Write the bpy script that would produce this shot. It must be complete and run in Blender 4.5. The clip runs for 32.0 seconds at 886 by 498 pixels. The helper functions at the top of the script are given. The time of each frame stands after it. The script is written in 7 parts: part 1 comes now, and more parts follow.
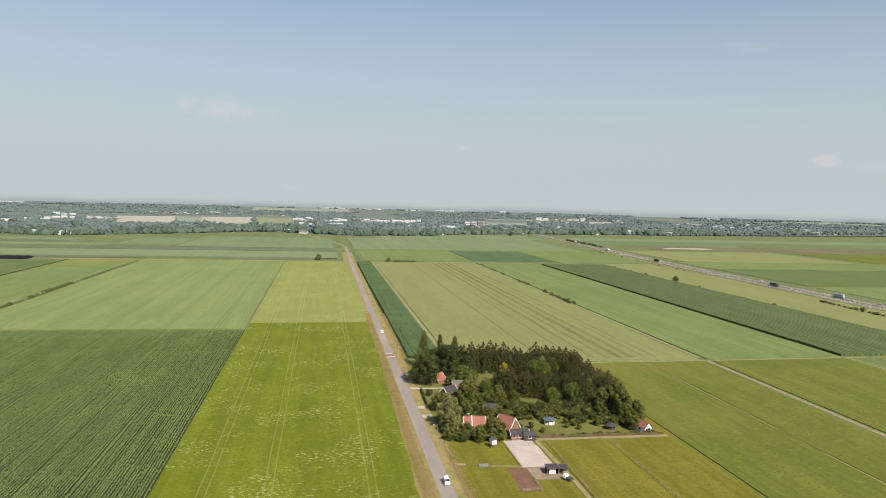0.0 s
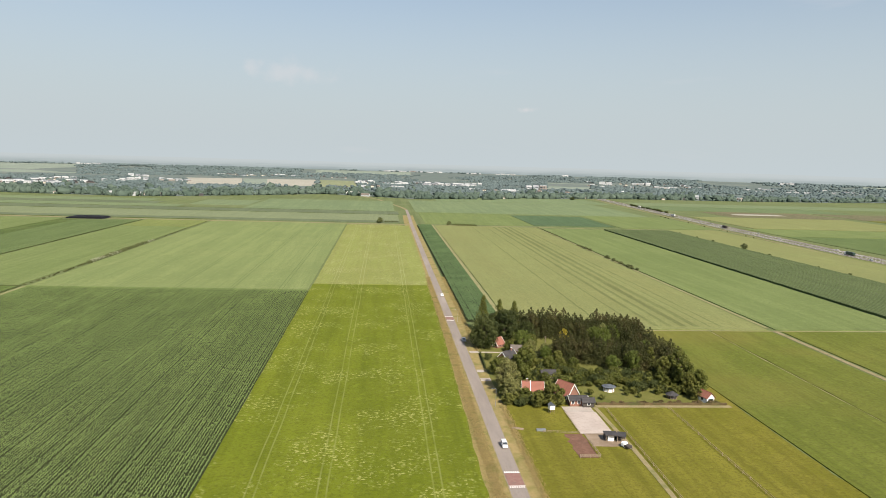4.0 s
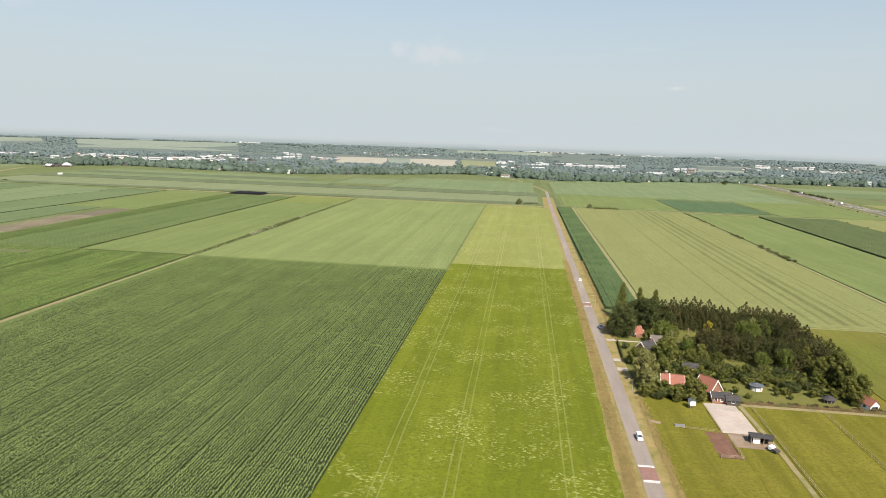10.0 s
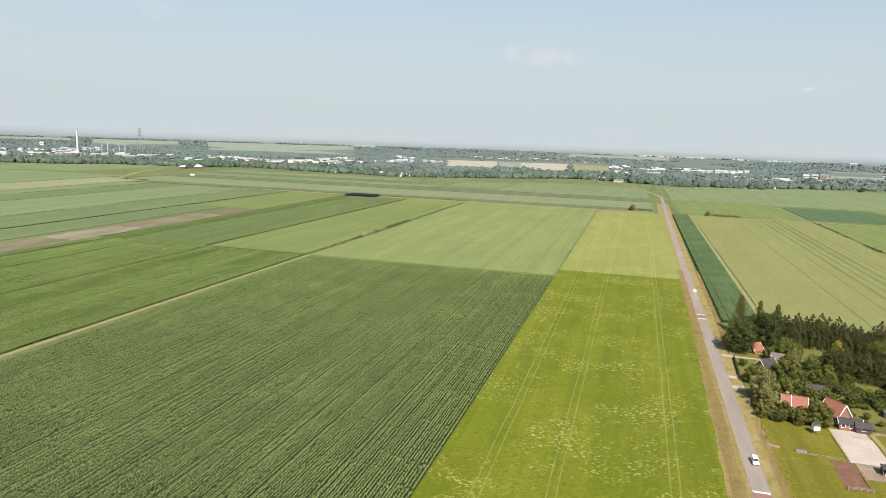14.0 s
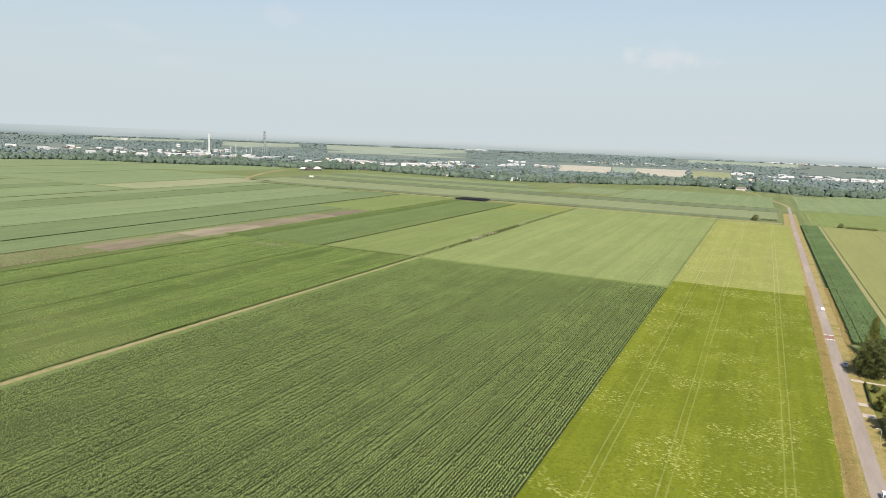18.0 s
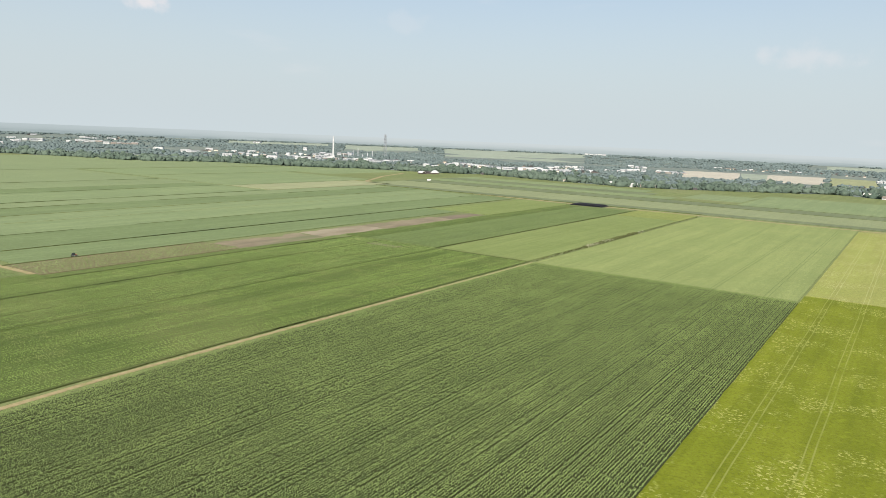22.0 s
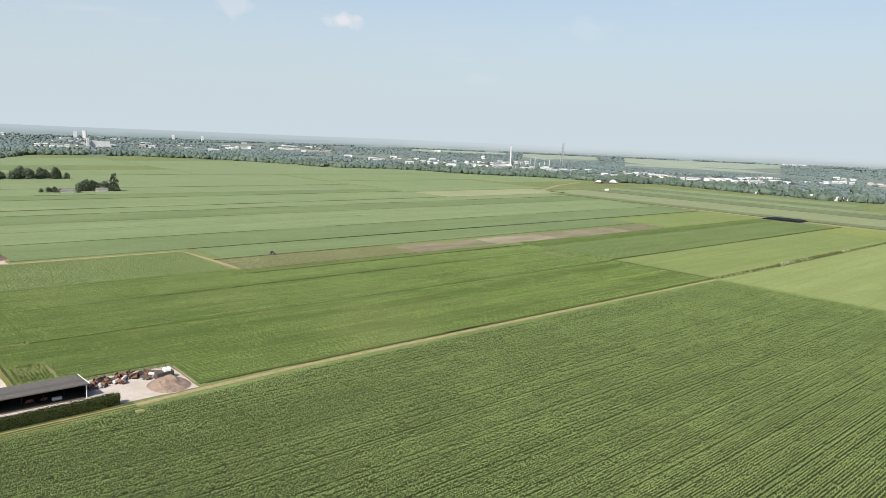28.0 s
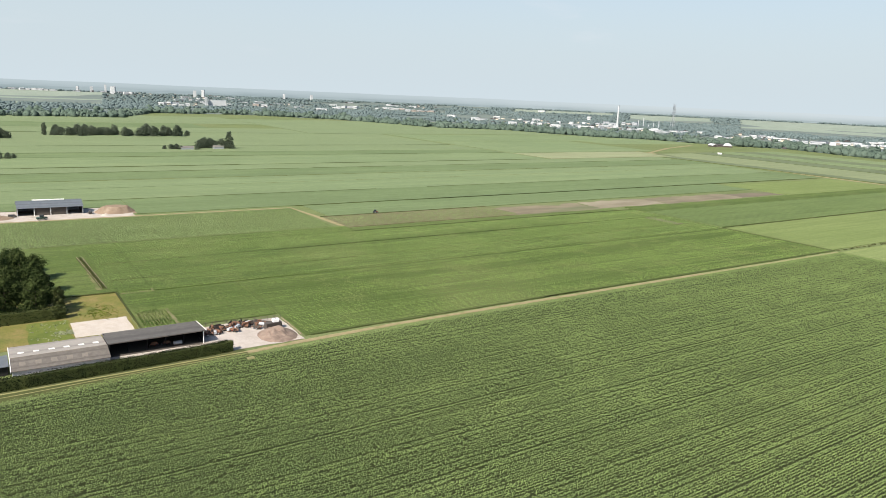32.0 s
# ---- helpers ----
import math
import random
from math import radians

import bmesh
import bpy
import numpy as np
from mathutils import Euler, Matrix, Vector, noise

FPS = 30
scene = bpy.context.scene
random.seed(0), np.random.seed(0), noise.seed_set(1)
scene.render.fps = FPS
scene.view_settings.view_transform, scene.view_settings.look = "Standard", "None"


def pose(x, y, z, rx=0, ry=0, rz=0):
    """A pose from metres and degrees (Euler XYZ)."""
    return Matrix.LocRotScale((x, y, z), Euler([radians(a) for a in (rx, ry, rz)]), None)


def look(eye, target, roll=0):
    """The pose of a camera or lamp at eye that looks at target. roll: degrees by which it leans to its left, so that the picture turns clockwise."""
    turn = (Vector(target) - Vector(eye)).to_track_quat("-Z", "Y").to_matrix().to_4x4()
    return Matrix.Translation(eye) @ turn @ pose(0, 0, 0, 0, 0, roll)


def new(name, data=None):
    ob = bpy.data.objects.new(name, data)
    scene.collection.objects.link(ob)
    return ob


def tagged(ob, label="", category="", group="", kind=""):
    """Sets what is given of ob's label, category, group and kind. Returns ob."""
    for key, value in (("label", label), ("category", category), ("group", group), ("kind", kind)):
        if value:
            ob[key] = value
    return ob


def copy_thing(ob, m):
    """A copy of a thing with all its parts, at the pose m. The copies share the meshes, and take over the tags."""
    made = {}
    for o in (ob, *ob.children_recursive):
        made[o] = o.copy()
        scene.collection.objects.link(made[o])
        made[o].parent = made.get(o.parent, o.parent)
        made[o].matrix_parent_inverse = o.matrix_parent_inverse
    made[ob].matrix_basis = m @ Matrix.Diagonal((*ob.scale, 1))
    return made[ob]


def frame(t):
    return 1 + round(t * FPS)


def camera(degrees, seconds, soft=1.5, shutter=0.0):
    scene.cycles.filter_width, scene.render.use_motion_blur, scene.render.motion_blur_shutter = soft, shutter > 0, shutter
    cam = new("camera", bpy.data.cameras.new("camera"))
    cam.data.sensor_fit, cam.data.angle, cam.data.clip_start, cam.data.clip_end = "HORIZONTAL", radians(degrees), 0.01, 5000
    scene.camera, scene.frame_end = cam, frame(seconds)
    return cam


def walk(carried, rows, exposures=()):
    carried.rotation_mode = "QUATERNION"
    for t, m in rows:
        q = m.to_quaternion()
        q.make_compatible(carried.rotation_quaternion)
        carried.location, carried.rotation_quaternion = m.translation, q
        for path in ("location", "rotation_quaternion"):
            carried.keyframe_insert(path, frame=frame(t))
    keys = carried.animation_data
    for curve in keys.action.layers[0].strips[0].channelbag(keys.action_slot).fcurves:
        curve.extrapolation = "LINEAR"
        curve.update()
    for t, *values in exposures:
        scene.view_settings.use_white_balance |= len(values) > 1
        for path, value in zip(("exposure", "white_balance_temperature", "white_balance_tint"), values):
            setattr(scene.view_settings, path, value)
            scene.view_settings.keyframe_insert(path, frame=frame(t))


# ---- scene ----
cam = camera(64.70, 32.0, soft=0.8)
# seconds, x, y, z, then the three turns of pose()
ROWS = [
    (0.0, 0.21, -0.29, 85.58, 86.07, -1.47, -9.79),
    (0.5, 0.16, -0.25, 85.68, 85.69, -1.57, -9.66),
    (1.0, 0.13, -0.24, 85.75, 85.27, -1.54, -9.48),
    (1.5, 0.10, -0.19, 85.77, 84.89, -1.61, -8.81),
    (2.0, 0.07, -0.11, 85.80, 84.47, -1.59, -7.96),
    (2.5, 0.06, -0.05, 85.85, 84.10, -1.62, -7.19),
    (3.0, 0.09, -0.04, 85.91, 83.70, -1.67, -6.37),
    (3.5, 0.13, -0.07, 86.00, 83.32, -1.66, -5.60),
    (5.5, 0.19, -0.11, 86.48, 81.68, -1.73, -2.32),
    (6.0, 0.16, -0.04, 86.60, 81.22, -1.74, -1.52),
    (6.5, 0.13, -0.02, 86.73, 80.92, -1.75, -0.76),
    (7.0, 0.08, -0.09, 86.86, 80.90, -1.77, 0.10),
    (7.5, 0.02, -0.22, 86.98, 80.91, -1.81, 0.96),
    (8.0, -0.05, -0.36, 87.05, 80.92, -1.82, 1.99),
    (8.5, -0.09, -0.51, 87.05, 80.91, -1.87, 3.11),
    (9.0, -0.11, -0.56, 87.03, 80.96, -1.88, 4.29),
    (9.5, -0.01, -0.59, 87.02, 80.98, -1.94, 5.42),
    (10.0, 0.07, -0.55, 87.02, 81.01, -1.92, 6.60),
    (10.5, 0.14, -0.48, 87.05, 81.02, -1.90, 7.71),
    (11.0, 0.21, -0.36, 87.11, 81.03, -1.91, 8.85),
    (11.5, 0.35, -0.23, 87.18, 81.02, -1.91, 9.97),
    (12.0, 0.52, -0.07, 87.27, 81.05, -1.90, 11.16),
    (12.5, 0.69, 0.05, 87.37, 81.04, -1.85, 12.23),
    (13.0, 0.80, 0.07, 87.46, 81.04, -1.83, 13.36),
    (13.5, 0.81, -0.01, 87.55, 81.01, -1.93, 14.45),
    (14.0, 0.78, -0.10, 87.65, 80.99, -1.96, 15.60),
    (14.5, 0.79, -0.15, 87.77, 81.00, -2.03, 16.67),
    (16.5, 1.04, -0.27, 88.27, 80.98, -2.21, 21.17),
    (17.0, 1.14, -0.34, 88.39, 80.98, -2.18, 22.36),
    (17.5, 1.29, -0.45, 88.53, 80.97, -2.20, 23.46),
    (18.0, 1.47, -0.60, 88.66, 80.97, -2.26, 24.66),
    (18.5, 1.68, -0.77, 88.77, 80.96, -2.21, 25.81),
    (19.0, 1.92, -0.93, 88.86, 80.95, -2.22, 27.01),
    (19.5, 2.15, -1.08, 88.95, 80.95, -2.27, 28.12),
    (20.0, 2.34, -1.22, 89.01, 80.94, -2.33, 29.34),
    (20.5, 2.47, -1.37, 89.02, 80.93, -2.24, 30.50),
    (21.0, 2.51, -1.50, 89.02, 80.94, -2.20, 31.73),
    (21.5, 2.51, -1.58, 89.04, 80.93, -2.41, 32.90),
    (22.0, 2.46, -1.59, 89.06, 80.93, -2.36, 34.14),
    (22.5, 2.39, -1.52, 89.07, 80.90, -2.40, 35.34),
    (23.0, 2.34, -1.41, 89.08, 80.89, -2.43, 36.57),
    (23.5, 2.30, -1.31, 89.03, 80.92, -2.37, 37.70),
    (24.0, 2.26, -1.31, 88.92, 80.92, -2.35, 38.94),
    (24.5, 2.23, -1.33, 88.82, 80.94, -2.24, 40.07),
    (25.0, 2.21, -1.35, 88.76, 80.97, -2.28, 41.30),
    (25.5, 2.21, -1.35, 88.76, 80.98, -2.27, 42.45),
    (27.5, 2.22, -1.41, 89.04, 81.03, -2.32, 47.21),
    (28.0, 2.23, -1.37, 89.14, 81.03, -2.33, 48.46),
    (28.5, 2.28, -1.34, 89.22, 81.04, -2.35, 49.61),
    (29.0, 2.36, -1.38, 89.25, 81.05, -2.39, 50.73),
    (29.5, 2.40, -1.41, 89.23, 81.01, -2.36, 51.68),
    (30.0, 2.38, -1.37, 89.20, 80.56, -2.35, 52.70),
    (30.5, 2.32, -1.32, 89.16, 79.92, -2.35, 53.67),
    (31.0, 2.21, -1.27, 89.16, 79.10, -2.36, 54.75),
    (31.5, 2.09, -1.25, 89.27, 78.37, -2.44, 55.74),
    (32.0, 2.00, -1.29, 89.45, 77.51, -2.44, 56.79),
]
walk(cam, [(r[0], pose(*r[1:])) for r in ROWS], [(0.0, 0.60, 6650, 11), (1.0, 0.61, 6650, 11), (6.0, 0.73, 6700, 12), (20.0, 0.83, 6660, 11), (24.0, 0.84, 6600, 11), (28.0, 0.84, 6450, 11), (30.0, 0.85, 6450, 11), (31.0, 0.88, 6450, 11), (32.0, 0.93, 6450, 11)])
# ---------- light ----------
SUN_AZ, SUN_EL = 158.0, 44.0          # clockwise from +y, and above the horizon
sun_from = Vector((math.sin(radians(SUN_AZ)) * math.cos(radians(SUN_EL)),
                   math.cos(radians(SUN_AZ)) * math.cos(radians(SUN_EL)), math.sin(radians(SUN_EL))))
sun = new("sun", bpy.data.lights.new("sun", "SUN"))
sun.data.energy, sun.data.angle, sun.data.color = 4.9, radians(0.6), (1.0, 0.937, 0.838)
sun.matrix_world = look(tuple(sun_from * 500), (0, 0, 0))

world = bpy.data.worlds.new("sky")
scene.world = world
world.use_nodes = True
wn = world.node_tree.nodes
wl = world.node_tree.links
wn.clear()
sky = wn.new("ShaderNodeTexSky")
sky.sky_type, sky.sun_disc = "NISHITA", False
sky.sun_elevation, sky.sun_rotation = radians(SUN_EL), radians(SUN_AZ)
sky.altitude, sky.air_density, sky.dust_density, sky.ozone_density = 60, 1.0, 2.2, 1.0
w_bg = wn.new("ShaderNodeBackground")
w_bg.inputs["Strength"].default_value = 0.075
w_out = wn.new("ShaderNodeOutputWorld")
# summer haze: the sky pales smoothly towards the horizon all round, with thin clouds in it
w_co = wn.new("ShaderNodeTexCoord")
w_sep = wn.new("ShaderNodeSeparateXYZ")
wl.new(w_co.outputs["Generated"], w_sep.inputs[0])
w_el = wn.new("ShaderNodeMapRange")
w_el.interpolation_type = "SMOOTHSTEP"
w_el.inputs["From Min"].default_value, w_el.inputs["From Max"].default_value = -0.02, 0.45
w_el.inputs["To Min"].default_value, w_el.inputs["To Max"].default_value = 1.0, 0.0
wl.new(w_sep.outputs["Z"], w_el.inputs["Value"])
w_haze = wn.new("ShaderNodeMix")
w_haze.data_type = "RGBA"
wl.new(w_el.outputs[0], w_haze.inputs["Factor"])
w_blue = wn.new("ShaderNodeMix")
w_blue.data_type, w_blue.blend_type = "RGBA", "MULTIPLY"
w_blue.inputs["Factor"].default_value = 1.0
w_blue.inputs["B"].default_value = (0.98, 1.10, 1.17, 1)
wl.new(sky.outputs[0], w_blue.inputs["A"])
wl.new(w_blue.outputs["Result"], w_haze.inputs["A"])
w_haze.inputs["B"].default_value = (4.50, 5.18, 5.50, 1)
w_map = wn.new("ShaderNodeMapping")
w_map.inputs["Scale"].default_value = (3.0, 3.0, 16.0)
wl.new(w_co.outputs["Generated"], w_map.inputs[0])
w_cl = wn.new("ShaderNodeTexNoise")
w_cl.inputs["Scale"].default_value, w_cl.inputs["Detail"].default_value = 1.7, 6.0
w_cl.inputs["Roughness"].default_value = 0.55
wl.new(w_map.outputs[0], w_cl.inputs["Vector"])
w_cr = wn.new("ShaderNodeMapRange")
w_cr.interpolation_type = "SMOOTHSTEP"
w_cr.inputs["From Min"].default_value, w_cr.inputs["From Max"].default_value = 0.60, 0.80
w_cr.inputs["To Max"].default_value = 0.16
wl.new(w_cl.outputs[0], w_cr.inputs["Value"])
w_edge = wn.new("ShaderNodeTexNoise")
w_edge.inputs["Scale"].default_value, w_edge.inputs["Detail"].default_value = 26.0, 5.0
wl.new(w_co.outputs["Generated"], w_edge.inputs["Vector"])
w_all = w_cr.outputs[0]
# small fair-weather clouds: direction, half width, strength
for (cx, cy, cz), half, power in (((-0.826, 0.543, 0.152), 0.050, 0.75), ((0.197, 0.977, 0.0755), 0.026, 0.5), ((0.621, 0.781, 0.062), 0.024, 0.4),
                                  ((-0.125, 0.985, 0.118), 0.075, 0.3), ((-0.60, 0.785, 0.150), 0.06, 0.12), ((-0.895, 0.425, 0.16), 0.06, 0.3)):
    off = wn.new("ShaderNodeVectorMath")
    off.operation = "SUBTRACT"
    off.inputs[1].default_value = (cx, cy, cz)
    wl.new(w_co.outputs["Generated"], off.inputs[0])
    sq = wn.new("ShaderNodeVectorMath")
    sq.operation = "MULTIPLY"
    sq.inputs[1].default_value = (1, 1, 2.6)
    wl.new(off.outputs[0], sq.inputs[0])
    ln = wn.new("ShaderNodeVectorMath")
    ln.operation = "LENGTH"
    wl.new(sq.outputs[0], ln.inputs[0])
    wob = wn.new("ShaderNodeMath")
    wob.operation = "MULTIPLY_ADD"
    wl.new(w_edge.outputs[0], wob.inputs[0])
    wob.inputs[1].default_value = half * 2.2
    wl.new(ln.outputs["Value"], wob.inputs[2])
    puff = wn.new("ShaderNodeMapRange")
    puff.interpolation_type = "SMOOTHSTEP"
    puff.inputs["From Min"].default_value, puff.inputs["From Max"].default_value = half * 1.25, half * 1.85
    puff.inputs["To Min"].default_value, puff.inputs["To Max"].default_value = power, 0.0
    wl.new(wob.outputs[0], puff.inputs["Value"])
    mx = wn.new("ShaderNodeMath")
    mx.operation = "MAXIMUM"
    wl.new(w_all, mx.inputs[0])
    wl.new(puff.outputs[0], mx.inputs[1])
    w_all = mx.outputs[0]
w_cm = wn.new("ShaderNodeMix")
w_cm.data_type = "RGBA"
wl.new(w_all, w_cm.inputs["Factor"])
wl.new(w_haze.outputs["Result"], w_cm.inputs["A"])
w_cm.inputs["B"].default_value = (6.4, 6.2, 6.3, 1)
wl.new(w_cm.outputs["Result"], w_bg.inputs["Color"])
wl.new(w_bg.outputs[0], w_out.inputs[0])

# ---------- materials ----------
class Nodes:
    """Short hand for building one node material."""

    def __init__(self, name):
        self.mat = bpy.data.materials.new(name)
        self.mat.use_nodes = True
        self.t = self.mat.node_tree
        self.bsdf = self.t.nodes["Principled BSDF"]
        self.pos = self.t.nodes.new("ShaderNodeNewGeometry").outputs["Position"]

    def plug(self, socket, v):
        if isinstance(v, bpy.types.NodeSocket):
            self.t.links.new(v, socket)
        elif isinstance(v, (tuple, list)) and len(v) == 3 and socket.type == "RGBA":
            socket.default_value = (*v, 1)
        else:
            socket.default_value = v

    def scaled(self, sx, sy, sz=1.0, turn=0.0):
        n = self.t.nodes.new("ShaderNodeMapping")
        n.inputs["Scale"].default_value = (sx, sy, sz)
        n.inputs["Rotation"].default_value = (0, 0, radians(turn))
        self.plug(n.inputs[0], self.pos)
        return n.outputs[0]

    def noise(self, scale, detail=3.0, vec=None, rough=0.55):
        n = self.t.nodes.new("ShaderNodeTexNoise")
        n.inputs["Scale"].default_value, n.inputs["Detail"].default_value = scale, detail
        n.inputs["Roughness"].default_value = rough
        self.plug(n.inputs["Vector"], self.pos if vec is None else vec)
        return n.outputs[0]

    def math(self, op, a, b=0.0, c=0.0):
        n = self.t.nodes.new("ShaderNodeMath")
        n.operation = op
        for s, v in zip(n.inputs, (a, b, c)):
            self.plug(s, v)
        return n.outputs[0]

    def xyz(self, i):
        n = self.t.nodes.new("ShaderNodeSeparateXYZ")
        self.plug(n.inputs[0], self.pos)
        return n.outputs[i]

    def ramp(self, v, lo, hi, a=0.0, b=1.0):
        n = self.t.nodes.new("ShaderNodeMapRange")
        n.interpolation_type = "SMOOTHSTEP"
        for key, x in (("Value", v), ("From Min", lo), ("From Max", hi), ("To Min", a), ("To Max", b)):
            self.plug(n.inputs[key], x)
        return n.outputs[0]

    def mix(self, f, a, b):
        n = self.t.nodes.new("ShaderNodeMix")
        n.data_type = "RGBA"
        for key, x in (("Factor", f), ("A", a), ("B", b)):
            self.plug(n.inputs[key], x)
        return n.outputs["Result"]

    def stripes(self, axis, period, width, offset=0.0, wobble=0.0):
        """1 on thin lines across the axis, each period metres."""
        v = self.xyz(axis)
        if wobble:
            v = self.math("ADD", v, self.math("MULTIPLY", self.noise(0.02, 1.0), wobble))
        m = self.math("PINGPONG", self.math("ADD", v, offset), period / 2)
        return self.ramp(m, width * 0.4, width * 0.65, 1.0, 0.0)

    def random(self):
        return self.t.nodes.new("ShaderNodeObjectInfo").outputs["Random"]

    def island(self):
        return self.t.nodes.new("ShaderNodeNewGeometry").outputs["Random Per Island"]

    def done(self, colour, rough=0.9, bump=None, strength=0.5, distance=0.1, metal=0.0, spec=0.3):
        self.plug(self.bsdf.inputs["Base Color"], colour)
        self.plug(self.bsdf.inputs["Roughness"], rough)
        self.bsdf.inputs["Metallic"].default_value = metal
        self.bsdf.inputs["Specular IOR Level"].default_value = spec
        if bump is not None:
            b = self.t.nodes.new("ShaderNodeBump")
            b.inputs["Strength"].default_value, b.inputs["Distance"].default_value = strength, distance
            self.plug(b.inputs["Height"], bump)
            self.plug(self.bsdf.inputs["Normal"], b.outputs[0])
        return self.mat


def dim(c, k):
    return tuple(x * k for x in c)


def crop(name, base, other, dark=0.72, streak=0.12, rows=0.0, tram=None, lodged=None, tint=None, patch=0.018, relief=0.25):
    """A field's canopy: base and other mix over tens of metres, with streaks along y, fine clumps and machine lines."""
    n = Nodes(name)
    big = n.ramp(n.noise(patch, 4.0), 0.36, 0.66)
    col = n.mix(big, base, other)
    st = n.ramp(n.noise(streak, 4.0, n.scaled(2.2, 0.10)), 0.35, 0.68)
    col = n.mix(n.math("MULTIPLY", st, 0.7), col, dim(base, dark))
    lane = n.ramp(n.noise(0.05, 4.0, n.scaled(1.6, 0.05), 0.65), 0.42, 0.62, 0.0, 0.5)
    col = n.mix(lane, col, dim(other, 1.16))
    patchy = n.ramp(n.noise(0.012, 5.0, n.scaled(1.0, 0.6), 0.7), 0.47, 0.60, 0.0, 0.45)
    col = n.mix(patchy, col, dim(base, 0.86))
    fine = n.noise(0.9, 5.0, rough=0.75)
    col = n.mix(n.ramp(fine, 0.44, 0.66, 0.0, 0.7), col, dim(other, dark * 0.74))
    spots = n.ramp(n.noise(0.25, 4.0, rough=0.7), 0.54, 0.70, 0.0, 0.5)
    col = n.mix(spots, col, dim(other, 1.25))
    thin = n.ramp(n.noise(0.05, 5.0, n.scaled(1.0, 0.5), 0.7), 0.55, 0.70, 0.0, 0.4)
    col = n.mix(thin, col, dim(base, 0.8))
    h = fine
    if tint:
        col = n.mix(n.ramp(n.noise(0.009, 3.0), 0.5, 0.68, 0.0, 0.38), col, tint)
    if rows:
        r = n.stripes(0, rows, rows * 0.42, 0.0)
        col = n.mix(n.math("MULTIPLY", r, 0.5), col, dim(base, 0.4))
        h = n.math("SUBTRACT", fine, r)
    if lodged:
        l1 = n.ramp(n.noise(0.72, 5.0, n.scaled(1.0, 1.3, 1.0, 25.0), 0.68), 0.53, 0.61)
        l2 = n.ramp(n.noise(0.034, 5.0, rough=0.72), 0.47, 0.60)
        col = n.mix(n.math("MULTIPLY", n.math("MULTIPLY", l1, l2), 0.95), col, lodged)
    if tram:
        lines, c = tram
        x = n.math("ADD", n.xyz(0), n.math("MULTIPLY", n.noise(0.02, 1.0), 0.8))
        hit = None
        for centre in lines:
            # distance to either wheel mark, 1.2 m to the side of the middle
            d = n.math("ABSOLUTE", n.math("SUBTRACT", n.math("ABSOLUTE", n.math("SUBTRACT", x, centre + 0.4)), 1.2))
            hit = d if hit is None else n.math("MINIMUM", hit, d)
        mark = n.ramp(hit, 0.12, 0.34, 1.0, 0.0)
        keep = n.ramp(n.noise(0.06, 3.0), 0.3, 0.55, 0.2, 0.6)
        col = n.mix(n.math("MULTIPLY", mark, keep), col, c)
    return n.done(col, 0.95, h, 0.8, relief, spec=0.15)


def ground_mat(name, base, other, third=None, scale=0.4, bump=0.05, spec=0.2, stretch=1.0):
    n = Nodes(name)
    v = n.scaled(1.0, stretch)
    col = n.mix(n.ramp(n.noise(scale, 5.0, v, 0.65), 0.35, 0.68), base, other)
    if third:
        col = n.mix(n.ramp(n.noise(scale * 0.3, 4.0, v), 0.5, 0.7), col, third)
    fine = n.noise(scale * 9, 4.0)
    col = n.mix(n.ramp(fine, 0.45, 0.75, 0.0, 0.45), col, dim(base, 0.6))
    return n.done(col, 0.92, fine, 0.6, bump, spec=spec)


def leafy(name, base, other, dead=None, pass_light=0.25, grain=0.35, vary=0.6, lane=0.0):
    """Leaves: hue changes from tree to tree, from clump to clump and from leaf to leaf; a little light comes through."""
    n = Nodes(name)
    col = n.mix(n.random(), base, other)
    col = n.mix(n.ramp(n.noise(grain, 3.0), 0.4, 0.7, 0.0, 0.6), col, dim(other, 1.35))
    col = n.mix(n.ramp(n.island(), 0.0, 1.0, 0.0, vary), col, dim(base, 0.5 if vary > 0.6 else 0.6))
    if lane:
        col = n.mix(n.ramp(n.noise(0.45, 4.0, n.scaled(1.0, 0.045), 0.7), 0.46, 0.60, 0.0, lane), col, dim(other, 1.4))
        col = n.mix(n.ramp(n.noise(0.05, 4.0, n.scaled(1.0, 0.09), 0.7), 0.46, 0.62, 0.0, lane), col, dim(base, 0.72))
    if dead:
        col = n.mix(n.ramp(n.noise(0.12 if grain > 0.1 else 0.05, 4.0, None, 0.7), 0.5, 0.66, 0.0, 0.7), col, dead)
    n.done(col, 0.75, spec=0.25 if pass_light else 0.0)
    tr = n.t.nodes.new("ShaderNodeBsdfTranslucent")
    n.plug(tr.inputs[0], col)
    ms = n.t.nodes.new("ShaderNodeMixShader")
    ms.inputs[0].default_value = pass_light
    n.t.links.new(n.bsdf.outputs[0], ms.inputs[1])
    n.t.links.new(tr.outputs[0], ms.inputs[2])
    n.t.links.new(ms.outputs[0], n.t.nodes["Material Output"].inputs[0])
    return n.mat


def canopy(name, base, other, lump=0.5, depth=1.3):
    """Tree crowns far off: leaf masses as lumps of relief, hue changing from crown to crown."""
    n = Nodes(name)
    col = n.mix(n.island(), base, other)
    fine = n.noise(lump, 4.0, rough=0.7)
    col = n.mix(n.ramp(fine, 0.40, 0.62), dim(base, 0.84), col)
    col = n.mix(n.ramp(n.noise(0.010, 4.0), 0.42, 0.62, 0.0, 0.6), col, dim(other, 1.18))
    return n.done(col, 0.9, fine, 0.9, depth, spec=0.0)


